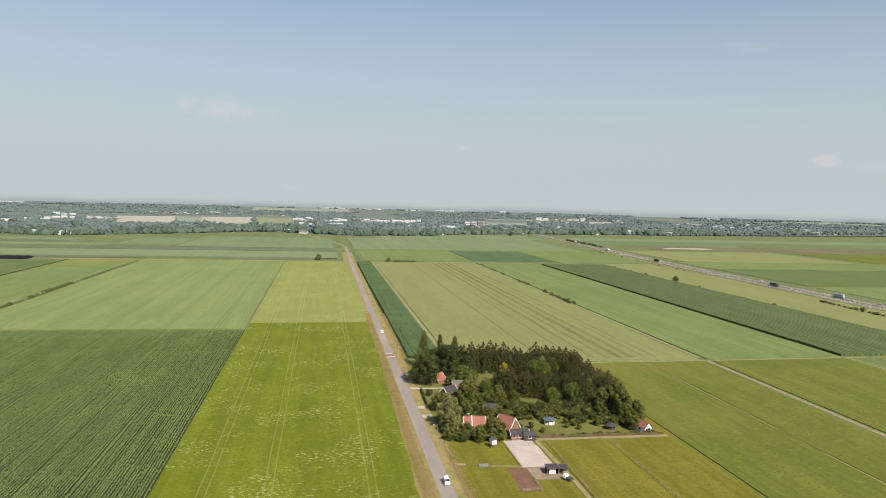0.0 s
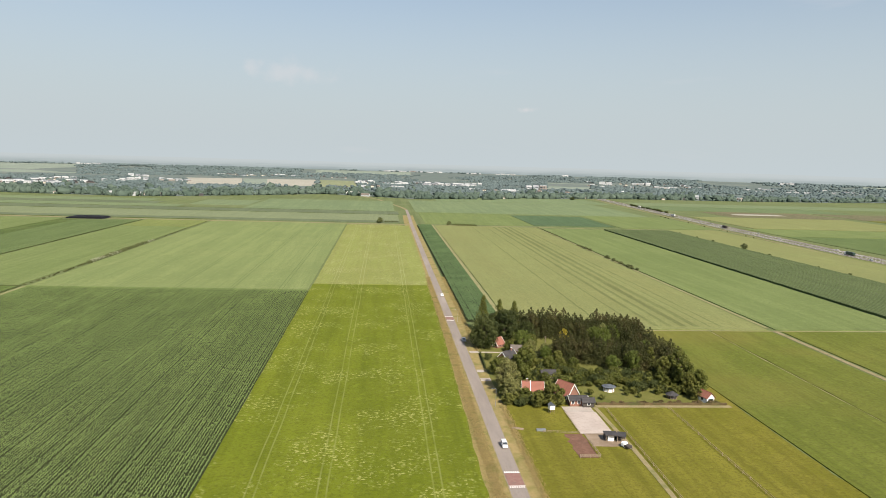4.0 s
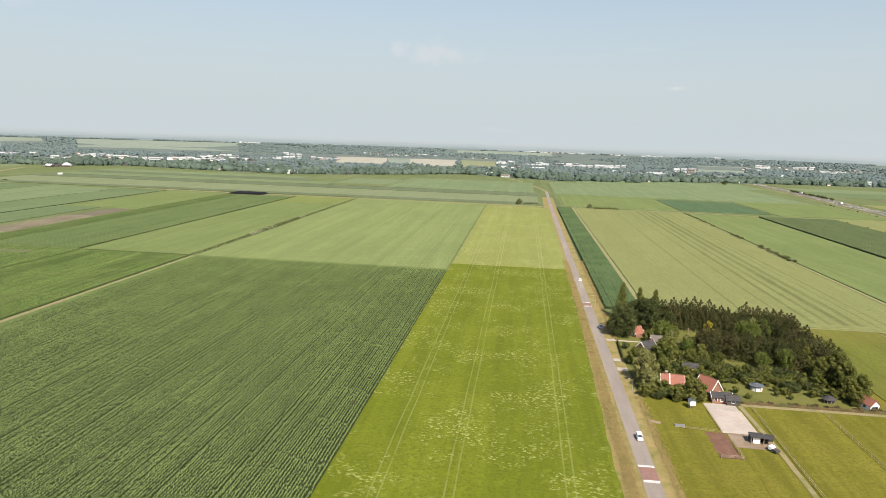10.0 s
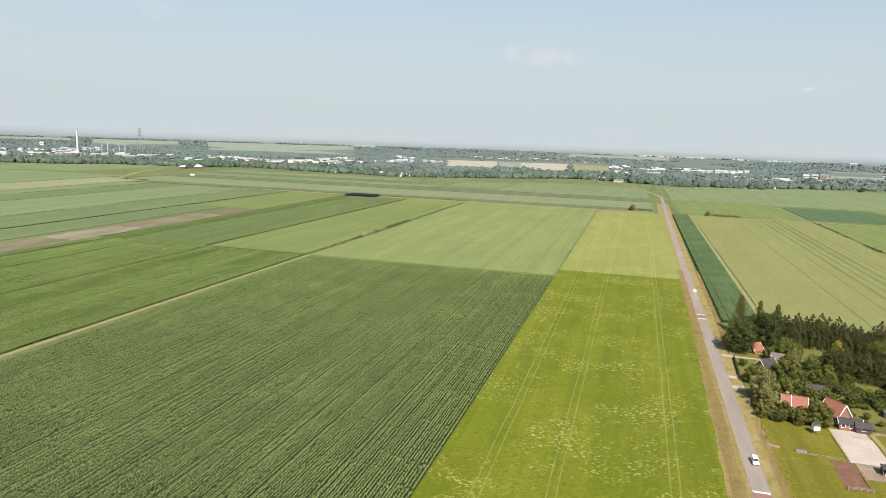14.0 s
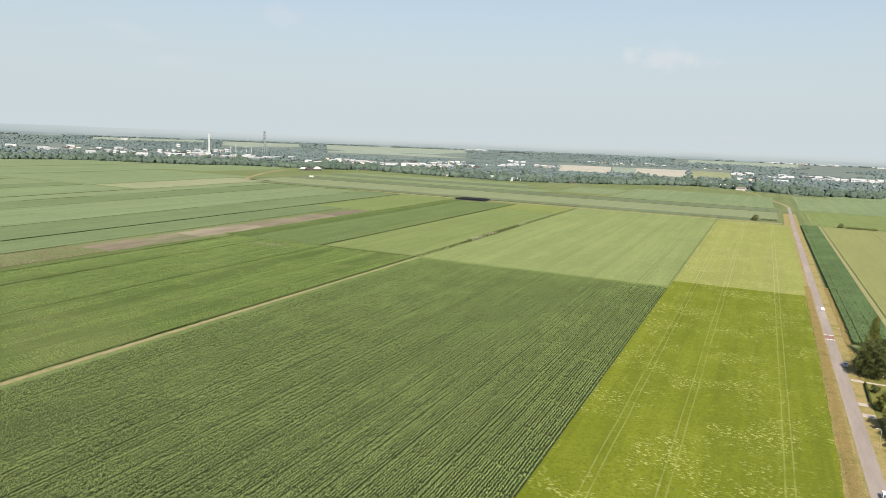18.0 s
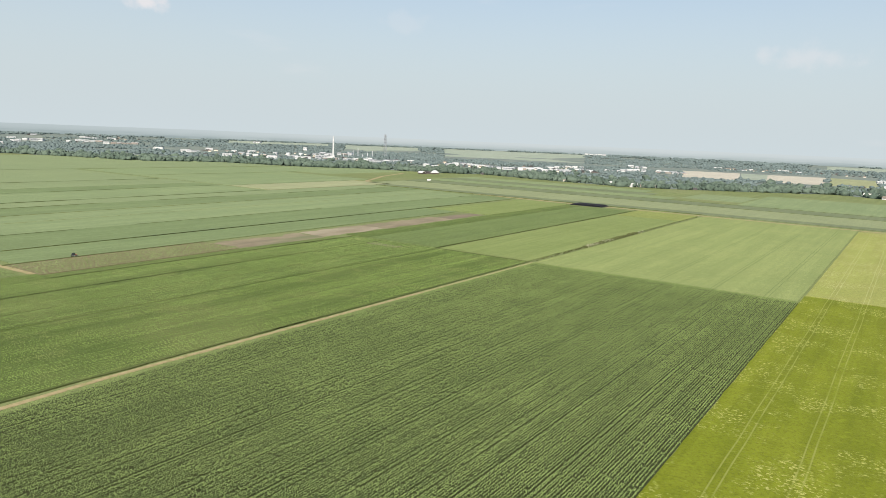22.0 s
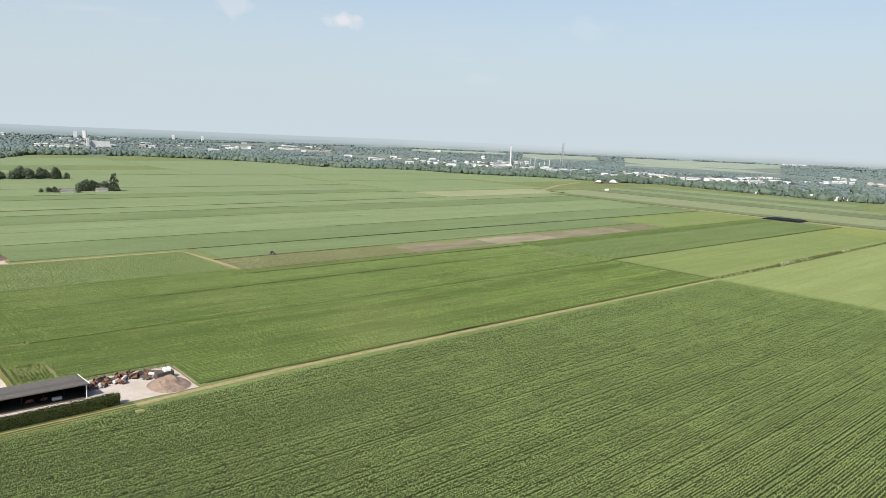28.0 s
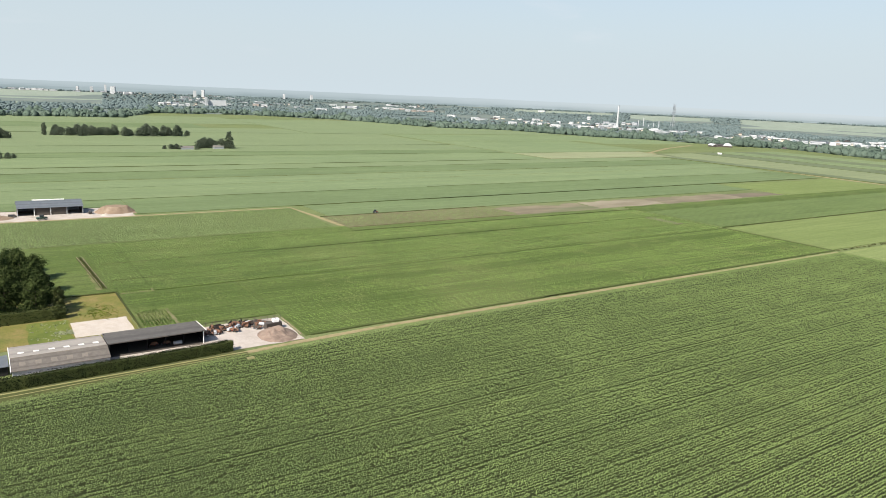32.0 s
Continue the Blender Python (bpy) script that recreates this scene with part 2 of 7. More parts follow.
def plain(name, base, rough=0.6, metal=0.0, grime=0.25, scale=1.5, spec=0.4):
    n = Nodes(name)
    col = n.mix(n.ramp(n.noise(scale, 5.0, rough=0.65), 0.4, 0.75, 0.0, grime * 2), base, dim(base, 0.55))
    col = n.mix(n.ramp(n.noise(scale * 7, 3.0), 0.5, 0.8, 0.0, grime), col, dim(base, 0.75))
    return n.done(col, rough, metal=metal, spec=spec)


def roofing(name, base, other, course=0.35):
    """Roof covering: courses across the slope, weathered in patches."""
    n = Nodes(name)
    col = n.mix(n.ramp(n.noise(0.5, 5.0, rough=0.7), 0.35, 0.7), base, other)
    m = n.math("PINGPONG", n.xyz(2), course / 2)
    line = n.ramp(m, 0.0, course * 0.2, 1.0, 0.0)
    col = n.mix(n.math("MULTIPLY", line, 0.45), col, dim(base, 0.45))
    col = n.mix(n.ramp(n.noise(6.0, 3.0), 0.5, 0.8, 0.0, 0.5), col, dim(other, 0.6))
    return n.done(col, 0.8, m, 0.5, 0.05, spec=0.3)


LIGHT_LINES = (-205.0, -170.0, -134.0, -98.0, -66.0)
M_GROUND = crop("farmland", (0.112, 0.138, 0.050), (0.130, 0.154, 0.060), tint=(0.145, 0.152, 0.076), patch=0.004, streak=0.05)
# Near black, so the gaps between rows hold their shade in the colour.
M_MAIZE = crop("shade_dark_maize_soil", (0.032, 0.042, 0.014), (0.040, 0.048, 0.017))
M_MAIZE_FAR = crop("maize_canopy", (0.086, 0.116, 0.042), (0.102, 0.130, 0.050), rows=3.52, dark=0.7)
M_CEREAL_A = crop("green_cereal", (0.097, 0.121, 0.006), (0.120, 0.140, 0.010), dark=0.8, tram=((-32.6, -14.2, 16.2), (0.190, 0.206, 0.055)),
                  lodged=(0.262, 0.268, 0.082), patch=0.03)
M_CEREAL_B = crop("ripening_cereal", (0.205, 0.215, 0.062), (0.180, 0.202, 0.052), dark=0.82, tram=((-32.6, -14.2, 16.2), (0.256, 0.262, 0.110)),
                  lodged=(0.290, 0.285, 0.125))
M_LIGHT = crop("pale_cereal", (0.150, 0.187, 0.065), (0.168, 0.198, 0.071), dark=0.88, tram=(LIGHT_LINES, (0.062, 0.086, 0.030)))
M_PALE = crop("pale_grass_crop", (0.186, 0.192, 0.070), (0.166, 0.182, 0.066), dark=0.84, streak=0.25)
M_FRESH = crop("fresh_green_crop", (0.124, 0.160, 0.050), (0.140, 0.172, 0.058), dark=0.82)
M_BEET = crop("root_crop", (0.070, 0.104, 0.023), (0.092, 0.122, 0.034), dark=0.62, streak=0.22, relief=0.6, tint=(0.127, 0.139, 0.053))
M_BEET_PALE = crop("pale_root_crop", (0.082, 0.116, 0.029), (0.102, 0.132, 0.040), dark=0.66, streak=0.22)
M_STRIPE = crop("dull_grass_stripe", (0.122, 0.136, 0.046), (0.138, 0.150, 0.053))
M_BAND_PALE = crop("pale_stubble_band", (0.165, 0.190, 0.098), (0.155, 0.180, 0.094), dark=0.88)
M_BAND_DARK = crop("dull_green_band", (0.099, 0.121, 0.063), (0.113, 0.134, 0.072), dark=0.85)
M_POTATO = crop("potato_crop", (0.119, 0.150, 0.055), (0.136, 0.163, 0.066), rows=3.0, relief=0.5)
M_BLOCK = crop("deep_green_crop", (0.066, 0.108, 0.048), (0.078, 0.120, 0.054))
M_DARK = crop("dark_green_crop", (0.104, 0.146, 0.046), (0.124, 0.162, 0.055), rows=3.0)
M_MEADOW = crop("meadow_grass", (0.118, 0.115, 0.011), (0.148, 0.134, 0.018), tint=(0.185, 0.132, 0.030), patch=0.08)
M_MOWN = crop("striped_meadow", (0.100, 0.119, 0.016), (0.121, 0.132, 0.023), tint=(0.150, 0.124, 0.028), streak=0.3)
M_YELLOW = crop("yellowing_crop", (0.162, 0.188, 0.054), (0.148, 0.174, 0.050))
M_BROWN = ground_mat("bare_peat_soil", (0.184, 0.156, 0.104), (0.122, 0.102, 0.066), (0.092, 0.102, 0.048), 0.07, 0.06, stretch=0.25)
M_BROWN_PALE = ground_mat("dry_peat_soil", (0.222, 0.192, 0.136), (0.150, 0.128, 0.084), (0.104, 0.106, 0.056), 0.06, 0.06, stretch=0.25)
M_BROWN_DARK = ground_mat("moist_peat_soil", (0.118, 0.098, 0.068), (0.142, 0.112, 0.080), (0.098, 0.108, 0.050), 0.1, 0.06, stretch=0.3)
M_WILT = crop("wilted_potato_rows", (0.140, 0.138, 0.064), (0.166, 0.144, 0.084), rows=3.0, tint=(0.180, 0.132, 0.088), patch=0.05)
M_VERGE = ground_mat("dry_verge_grass", (0.262, 0.196, 0.084), (0.182, 0.156, 0.050), (0.122, 0.124, 0.030), 0.30)
M_LAWN = ground_mat("lawn", (0.108, 0.110, 0.024), (0.132, 0.124, 0.034), (0.078, 0.088, 0.018), 0.25)
M_DRYLAWN = ground_mat("dry_yard_grass", (0.112, 0.112, 0.024), (0.172, 0.136, 0.050), (0.070, 0.092, 0.018), 0.14)
M_HEDGE = leafy("clipped_hedge_leaf", (0.013, 0.021, 0.008), (0.019, 0.026, 0.009), (0.030, 0.028, 0.013), 0.0)
M_TRACK = ground_mat("sandy_track", (0.246, 0.200, 0.112), (0.196, 0.166, 0.082), (0.150, 0.146, 0.056), 0.5)
M_PATH = ground_mat("worn_grass_path", (0.232, 0.210, 0.104), (0.176, 0.172, 0.070), None, 0.4)
M_ARENA = ground_mat("arena_sand", (0.395, 0.335, 0.290), (0.345, 0.290, 0.250), (0.420, 0.365, 0.320), 0.12)
M_YARDLAWN = ground_mat("yard_lawn_grass", (0.078, 0.100, 0.018), (0.112, 0.128, 0.026), (0.058, 0.082, 0.014), 0.2)
M_HEADLAND = ground_mat("weedy_headland_soil", (0.118, 0.118, 0.050), (0.150, 0.132, 0.070), (0.076, 0.092, 0.030), 0.3)
M_DIRT = ground_mat("stable_yard_dirt", (0.252, 0.192, 0.138), (0.205, 0.152, 0.104), (0.165, 0.120, 0.080), 0.35)
M_TROD = ground_mat("trodden_dark_grass", (0.050, 0.060, 0.017), (0.070, 0.074, 0.024), (0.092, 0.086, 0.034), 0.3)
M_SAND = ground_mat("pale_sand", (0.400, 0.352, 0.300), (0.350, 0.305, 0.255), None, 0.3)
M_CONCRETE = ground_mat("concrete_slabs", (0.372, 0.328, 0.288), (0.318, 0.278, 0.240), (0.270, 0.230, 0.192), 0.25)
M_MULCH = ground_mat("trodden_mud", (0.128, 0.066, 0.044), (0.170, 0.096, 0.066), (0.095, 0.056, 0.038), 0.4)
M_ASPHALT = ground_mat("worn_asphalt", (0.238, 0.203, 0.174), (0.205, 0.174, 0.150), (0.280, 0.240, 0.206), 0.35, 0.01, stretch=0.12)
M_HIGHWAY = ground_mat("highway_asphalt", (0.128, 0.112, 0.100), (0.155, 0.134, 0.118), None, 0.2, 0.01, stretch=0.1)
M_REDBRICK = ground_mat("red_paving", (0.205, 0.112, 0.092), (0.235, 0.140, 0.115), (0.180, 0.120, 0.100), 1.2)
M_PAINT = plain("white_paint", (0.75, 0.74, 0.70), 0.7)
M_DITCH = crop("ditch_reeds", (0.058, 0.083, 0.023), (0.089, 0.104, 0.037), patch=0.1)
M_FOIL = plain("black_sheeting", (0.012, 0.012, 0.015), 0.9, grime=0.3, scale=0.2, spec=0.1)
M_TYRE = plain("rubber", (0.03, 0.03, 0.03), 0.8)
M_LEAF = leafy("broadleaf", (0.088, 0.104, 0.018), (0.138, 0.138, 0.030))
M_LEAF_DARK = leafy("dark_leaf", (0.046, 0.060, 0.016), (0.074, 0.084, 0.022))
M_LEAF_PALE = leafy("olive_leaf", (0.165, 0.172, 0.052), (0.205, 0.198, 0.068))
M_DITCH_LEAF = leafy("ditch_scrub_leaf", (0.110, 0.128, 0.046), (0.150, 0.162, 0.066))
M_BLOSSOM = leafy("pale_flowering_scrub", (0.300, 0.320, 0.190), (0.380, 0.390, 0.250))
M_LEAF_GREEN = leafy("fresh_leaf", (0.094, 0.125, 0.020), (0.118, 0.142, 0.028))
M_LEAF_YELLOW = leafy("golden_leaf", (0.336, 0.280, 0.024), (0.320, 0.240, 0.032))
M_LEAF_PURPLE = leafy("purple_leaf", (0.018, 0.008, 0.010), (0.024, 0.010, 0.011), pass_light=0.1)
M_NEEDLE = leafy("needles", (0.040, 0.047, 0.012), (0.070, 0.070, 0.019), (0.084, 0.066, 0.024), 0.12)
M_MAIZE_LEAF = leafy("maize_leaf", (0.128, 0.182, 0.056), (0.154, 0.204, 0.066), None, 0.2, 0.04, 0.65, 0.3)
M_STRIP_LEAF = leafy("strip_maize_leaf", (0.082, 0.132, 0.052), (0.100, 0.150, 0.060), None, 0.2, 0.04, 0.4)
M_MAIZE_TOP = leafy("far_maize_leaf", (0.094, 0.126, 0.046), (0.112, 0.142, 0.054), None, 0.2, 0.04)
M_BEET_LEAF = leafy("root_crop_leaf", (0.094, 0.148, 0.033), (0.124, 0.178, 0.046), (0.190, 0.214, 0.078), 0.2, 0.02, 0.35, 1.0)
M_BEET_LEAF_PALE = leafy("pale_root_crop_leaf", (0.116, 0.180, 0.048), (0.146, 0.204, 0.060), (0.200, 0.232, 0.086), 0.2, 0.02, 0.35, 0.8)
M_POTATO_LEAF = leafy("potato_leaf", (0.148, 0.208, 0.070), (0.172, 0.228, 0.086), None, 0.2, 0.03, 0.5)
M_HEDGE_BROWN = leafy("brown_hedge_leaf", (0.110, 0.078, 0.036), (0.140, 0.104, 0.044), (0.085, 0.096, 0.030), 0.2)
M_REED = leafy("dry_reed", (0.370, 0.275, 0.115), (0.290, 0.226, 0.088), (0.160, 0.160, 0.048), 0.3)
# Far woods and belt: distance haze put into the leaf colours as blue-grey.
M_HAZED_LEAF = canopy("hazed_woodland", (0.086, 0.113, 0.111), (0.100, 0.128, 0.124), 0.16, 0.5)
M_HAZED_BELT_LEAF = leafy("hazed_belt_leaf", (0.050, 0.075, 0.053), (0.074, 0.099, 0.069), pass_light=0.0, grain=0.05)
M_PLAIN_LEAF = leafy("plain_tree_leaf", (0.066, 0.088, 0.054), (0.094, 0.116, 0.074), pass_light=0.1, grain=0.05)
# Belt crowns: haze tinted into the green.
M_HAZED_CROWN = canopy("hazed_belt_crown", (0.062, 0.088, 0.069), (0.086, 0.113, 0.087), 0.5, 0.7)
M_GRASS_TUFT = leafy("fresh_grass_tuft", (0.150, 0.180, 0.030), (0.180, 0.200, 0.040))
M_LEAF_DEEP = leafy("deep_green_leaf", (0.027, 0.040, 0.014), (0.046, 0.060, 0.020), pass_light=0.0)
# Haze is put into the next three crop colours: pale and bluish.
M_FAR_A = crop("hazed_crop_light", (0.130, 0.170, 0.080), (0.147, 0.184, 0.088), dark=0.86, patch=0.006)
M_FAR_B = crop("hazed_crop_pale", (0.147, 0.181, 0.088), (0.134, 0.170, 0.083), dark=0.86, patch=0.006)
M_FAR_C = crop("hazed_crop_green", (0.102, 0.139, 0.059), (0.119, 0.154, 0.069), dark=0.86, patch=0.006)
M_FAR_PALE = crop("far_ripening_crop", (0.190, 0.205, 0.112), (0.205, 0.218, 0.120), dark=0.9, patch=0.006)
# Greyed and blued to put distance haze into the colour.
M_FAR_D = crop("hazed_land", (0.188, 0.222, 0.174), (0.204, 0.234, 0.184), dark=0.9, patch=0.004)
# Floor tinted to match the hazed far woods.
M_HAZED_FLOOR = ground_mat("woodland_floor", (0.100, 0.124, 0.108), (0.116, 0.140, 0.122), (0.135, 0.155, 0.128), 0.02, 0.05)
M_FAR_SAND = crop("far_bare_sand", (0.340, 0.320, 0.262), (0.305, 0.290, 0.235), dark=0.86, patch=0.006)
M_BARK = ground_mat("bark", (0.080, 0.060, 0.044), (0.056, 0.042, 0.032), None, 3.0)
M_TILE_RED = roofing("red_roof_tiles", (0.255, 0.098, 0.066), (0.212, 0.089, 0.063))
M_TILE_DARK = roofing("dark_roof_tiles", (0.038, 0.036, 0.037), (0.060, 0.054, 0.052))
M_THATCH = roofing("grey_thatch", (0.140, 0.115, 0.095), (0.110, 0.092, 0.080), 0.6)
M_FIBRE = roofing("weathered_fibre_cement", (0.137, 0.119, 0.101), (0.173, 0.148, 0.119), 0.8)
M_FIBRE_GREY = roofing("pale_grey_fibre_cement", (0.225, 0.205, 0.182), (0.270, 0.244, 0.212), 0.8)
M_FIBRE_BROWN = roofing("brown_fibre_cement", (0.092, 0.080, 0.068), (0.132, 0.116, 0.098), 0.8)
M_FIBRE_DARK = roofing("dark_fibre_cement", (0.072, 0.066, 0.060), (0.096, 0.088, 0.078), 0.8)
M_FIBRE_PALE = roofing("lichened_fibre_cement", (0.120, 0.112, 0.098), (0.175, 0.163, 0.143), 0.8)
M_SHEET_GREY = roofing("grey_sheet_roof", (0.080, 0.092, 0.104), (0.100, 0.110, 0.122), 1.2)
M_BRICK = ground_mat("brick_wall", (0.240, 0.120, 0.084), (0.200, 0.104, 0.076), None, 2.0, spec=0.2)
M_BRICK_PALE = plain("pale_brown_brick", (0.270, 0.232, 0.200), 0.8)
M_WHITE = plain("white_render", (0.76, 0.74, 0.70), 0.7, grime=0.12)
M_HALL = plain("pale_hall_cladding", (0.450, 0.455, 0.450), 0.6, grime=0.2)
M_CREAM = plain("cream_render", (0.60, 0.54, 0.44), 0.7, grime=0.15)
M_GREYWALL = plain("grey_cladding", (0.36, 0.37, 0.38), 0.6, grime=0.15)
M_WOOD_DARK = plain("dark_timber", (0.060, 0.050, 0.042), 0.8)
# Near black: puts the shade inside the open shed into its boards.
M_SHADE_BLACK = plain("shade_black_boards", (0.012, 0.011, 0.011), 0.9)
M_WOOD = plain("weathered_timber", (0.260, 0.200, 0.140), 0.85)
M_GLASS = plain("window_glass", (0.035, 0.045, 0.055), 0.08, spec=0.6, grime=0.05)
M_SKYLIGHT = plain("translucent_sheet", (0.66, 0.64, 0.58), 0.4, grime=0.1)
M_STEEL = plain("galvanised_steel", (0.42, 0.43, 0.44), 0.4, 0.7)
M_WHITE_CAR = plain("white_car_paint", (0.80, 0.80, 0.80), 0.25, grime=0.05, spec=0.5)
M_RED_METAL = plain("rusty_red_paint", (0.300, 0.060, 0.040), 0.6)
M_RUST = plain("rusty_iron", (0.170, 0.085, 0.050), 0.8)
M_GREEN_METAL = plain("dark_green_paint", (0.030, 0.060, 0.045), 0.4)
M_SOIL = ground_mat("heaped_soil", (0.170, 0.122, 0.095), (0.211, 0.160, 0.126), (0.129, 0.095, 0.075), 0.7)
M_CLAY = ground_mat("heaped_clay", (0.205, 0.150, 0.105), (0.165, 0.118, 0.080), (0.260, 0.200, 0.145), 0.4)

# ---------- mesh helpers ----------
def mesh_from(name, verts, faces, mats, smooth=False, which=None):
    """A mesh from arrays: verts (n, 3), faces (m, 3) or (m, 4) or a list of such arrays."""
    groups = faces if isinstance(faces, list) else [faces]
    groups = [np.asarray(g, np.int32) for g in groups if len(g)]
    me = bpy.data.meshes.new(name)
    verts = np.asarray(verts, np.float32)
    me.vertices.add(len(verts))
    me.vertices.foreach_set("co", verts.ravel())
    sizes = np.concatenate([np.full(len(g), g.shape[1], np.int32) for g in groups])
    me.loops.add(int(sizes.sum()))
    me.loops.foreach_set("vertex_index", np.concatenate([g.ravel() for g in groups]))
    me.polygons.add(len(sizes))
    me.polygons.foreach_set("loop_start", np.concatenate([[0], np.cumsum(sizes)[:-1]]).astype(np.int32))
    me.update(calc_edges=True)
    for m in (mats if isinstance(mats, (list, tuple)) else [mats]):
        me.materials.append(m)
    if which is not None:
        me.polygons.foreach_set("material_index", np.asarray(which, np.int32))
    me.polygons.foreach_set("use_smooth", np.full(len(sizes), smooth))
    return me


def part(name, bm, material, parent, label=""):
    """One mesh part under a thing or a part."""
    if isinstance(bm, bpy.types.Mesh):
        me = bm
    else:
        me = bpy.data.meshes.new(name)
        bm.to_mesh(me)
        bm.free()
    if not me.materials:
        me.materials.append(material)
    ob = new(name, me)
    ob.parent = parent
    return tagged(ob, label)


def thing(name, label, category, group="", at=(0, 0, 0), turn=0.0):
    ob = new(name)
    ob.empty_display_size = 0.3
    ob.matrix_basis = pose(*at, 0, 0, turn)
    return tagged(ob, label, category, group)


def box(x0, x1, y0, y1, z0, z1, bm=None, bevel=0.0):
    bm = bm or bmesh.new()
    v = [bm.verts.new(p) for p in ((x0, y0, z0), (x1, y0, z0), (x1, y1, z0), (x0, y1, z0),
                                   (x0, y0, z1), (x1, y0, z1), (x1, y1, z1), (x0, y1, z1))]
    fs = [bm.faces.new([v[i] for i in q]) for q in ((3, 2, 1, 0), (4, 5, 6, 7), (0, 1, 5, 4), (1, 2, 6, 5), (2, 3, 7, 6), (3, 0, 4, 7))]
    if bevel:
        es = list({e for f in fs for e in f.edges})
        bmesh.ops.bevel(bm, geom=es, offset=bevel, segments=2, affect="EDGES")
    return bm


def tube(points, radii, sides=7, bm=None):
    """A tapered tube through points."""
    bm = bm or bmesh.new()
    rings = []
    for i, p in enumerate(points):
        p = Vector(p)
        a = Vector(points[max(i - 1, 0)])
        b = Vector(points[min(i + 1, len(points) - 1)])
        d = (b - a).normalized()
        u = d.orthogonal().normalized()
        w = d.cross(u)
        rings.append([bm.verts.new(p + (u * math.cos(k * math.tau / sides) + w * math.sin(k * math.tau / sides)) * radii[i]) for k in range(sides)])
    for r, s in zip(rings, rings[1:]):
        for k in range(sides):
            bm.faces.new((r[k], r[(k + 1) % sides], s[(k + 1) % sides], s[k]))
    bm.faces.new(rings[0][::-1])
    bm.faces.new(rings[-1])
    return bm


def prism(profile, y0, y1, bm=None):
    """A closed profile of (x, z) drawn out along y."""
    bm = bm or bmesh.new()
    a = [bm.verts.new((x, y0, z)) for x, z in profile]
    b = [bm.verts.new((x, y1, z)) for x, z in profile]
    n = len(profile)
    bm.faces.new(a)
    bm.faces.new(b[::-1])
    for i in range(n):
        bm.faces.new((a[(i + 1) % n], a[i], b[i], b[(i + 1) % n]))
    bmesh.ops.recalc_face_normals(bm, faces=bm.faces)
    return bm


def setting(name, me, label="", category=""):
    ob = new(name, me)
    return tagged(ob, label, category, kind="structure")


def stuff(name, me, label, category, group=""):
    return tagged(new(name, me), label, category, group, "stuff")


rng = np.random.default_rng(7)


def sheet(name, x0, x1, y0, y1, z, mat, skirt=0.0, step=0.0, rough_edge=0.0):
    """A flat sheet with sides down to z - skirt; its outline wavers by rough_edge."""
    def edge(p, q):
        n = max(1, int(math.dist(p, q) / step)) if step else 1
        out = []
        for i in range(n):
            t = i / n
            k = rough_edge if 0 < i else 0.0
            out.append((p[0] + (q[0] - p[0]) * t + rng.normal(0, 1) * k, p[1] + (q[1] - p[1]) * t + rng.normal(0, 1) * k))
        return out
    c = [(x0, y0), (x1, y0), (x1, y1), (x0, y1)]
    ring = sum((edge(c[i], c[(i + 1) % 4]) for i in range(4)), [])
    bm = bmesh.new()
    top = [bm.verts.new((x, y, z)) for x, y in ring]
    bm.faces.new(top)
    if skirt:
        low = [bm.verts.new((x, y, z - skirt)) for x, y in ring]
        for i in range(len(ring)):
            j = (i + 1) % len(ring)
            bm.faces.new((top[j], top[i], low[i], low[j]))
    me = bpy.data.meshes.new(name)
    bm.to_mesh(me)
    bm.free()
    me.materials.append(mat)
    return me


def ribbon(name, line, width, z, mat, thick=0.12, offset=0.0):
    """A strip along a line of (x, y), with a thickness below z."""
    pts = [Vector((x, y, 0)) for x, y in line]
    v, f = [], []
    for i, p in enumerate(pts):
        d = (pts[min(i + 1, len(pts) - 1)] - pts[max(i - 1, 0)]).normalized()
        s = Vector((d.y, -d.x, 0))
        a, b = p + s * (offset - width / 2), p + s * (offset + width / 2)
        v += [(a.x, a.y, z), (b.x, b.y, z), (a.x, a.y, z - thick), (b.x, b.y, z - thick)]
    for i in range(len(pts) - 1):
        k = 4 * i
        f += [(k, k + 1, k + 5, k + 4), (k + 2, k, k + 4, k + 6), (k + 1, k + 3, k + 7, k + 5)]
    return mesh_from(name, v, np.array(f), mat)


# ---------- ground and distance ----------
gv, gf = [(0, 0, 0)], []
RINGS = (60, 150, 300, 600, 1000, 1600, 2400, 3200, 4060)
SIDES = 96
for r in RINGS:
    gv += [(r * math.cos(k * math.tau / SIDES), r * math.sin(k * math.tau / SIDES), 0) for k in range(SIDES)]
for i in range(len(RINGS) - 1):
    for k in range(SIDES):
        a, b = 1 + i * SIDES + k, 1 + i * SIDES + (k + 1) % SIDES
        gf.append((a, a + SIDES, b + SIDES, b))
tri = [(0, 1 + k, 1 + (k + 1) % SIDES) for k in range(SIDES)]
setting("ground", mesh_from("ground", gv, [np.array(tri), np.array(gf)], M_GROUND), "flat open farmland reaching to the horizon", "ground")

# the land beyond the last woods: a glowing ring behind everything, painted with haze
n = Nodes("painted_haze_glow")
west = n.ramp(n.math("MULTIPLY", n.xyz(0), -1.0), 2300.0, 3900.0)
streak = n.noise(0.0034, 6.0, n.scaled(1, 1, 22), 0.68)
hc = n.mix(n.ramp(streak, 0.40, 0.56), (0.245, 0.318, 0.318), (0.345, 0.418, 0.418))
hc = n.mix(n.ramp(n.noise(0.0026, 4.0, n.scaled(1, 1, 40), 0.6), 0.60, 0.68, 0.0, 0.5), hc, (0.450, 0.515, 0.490))
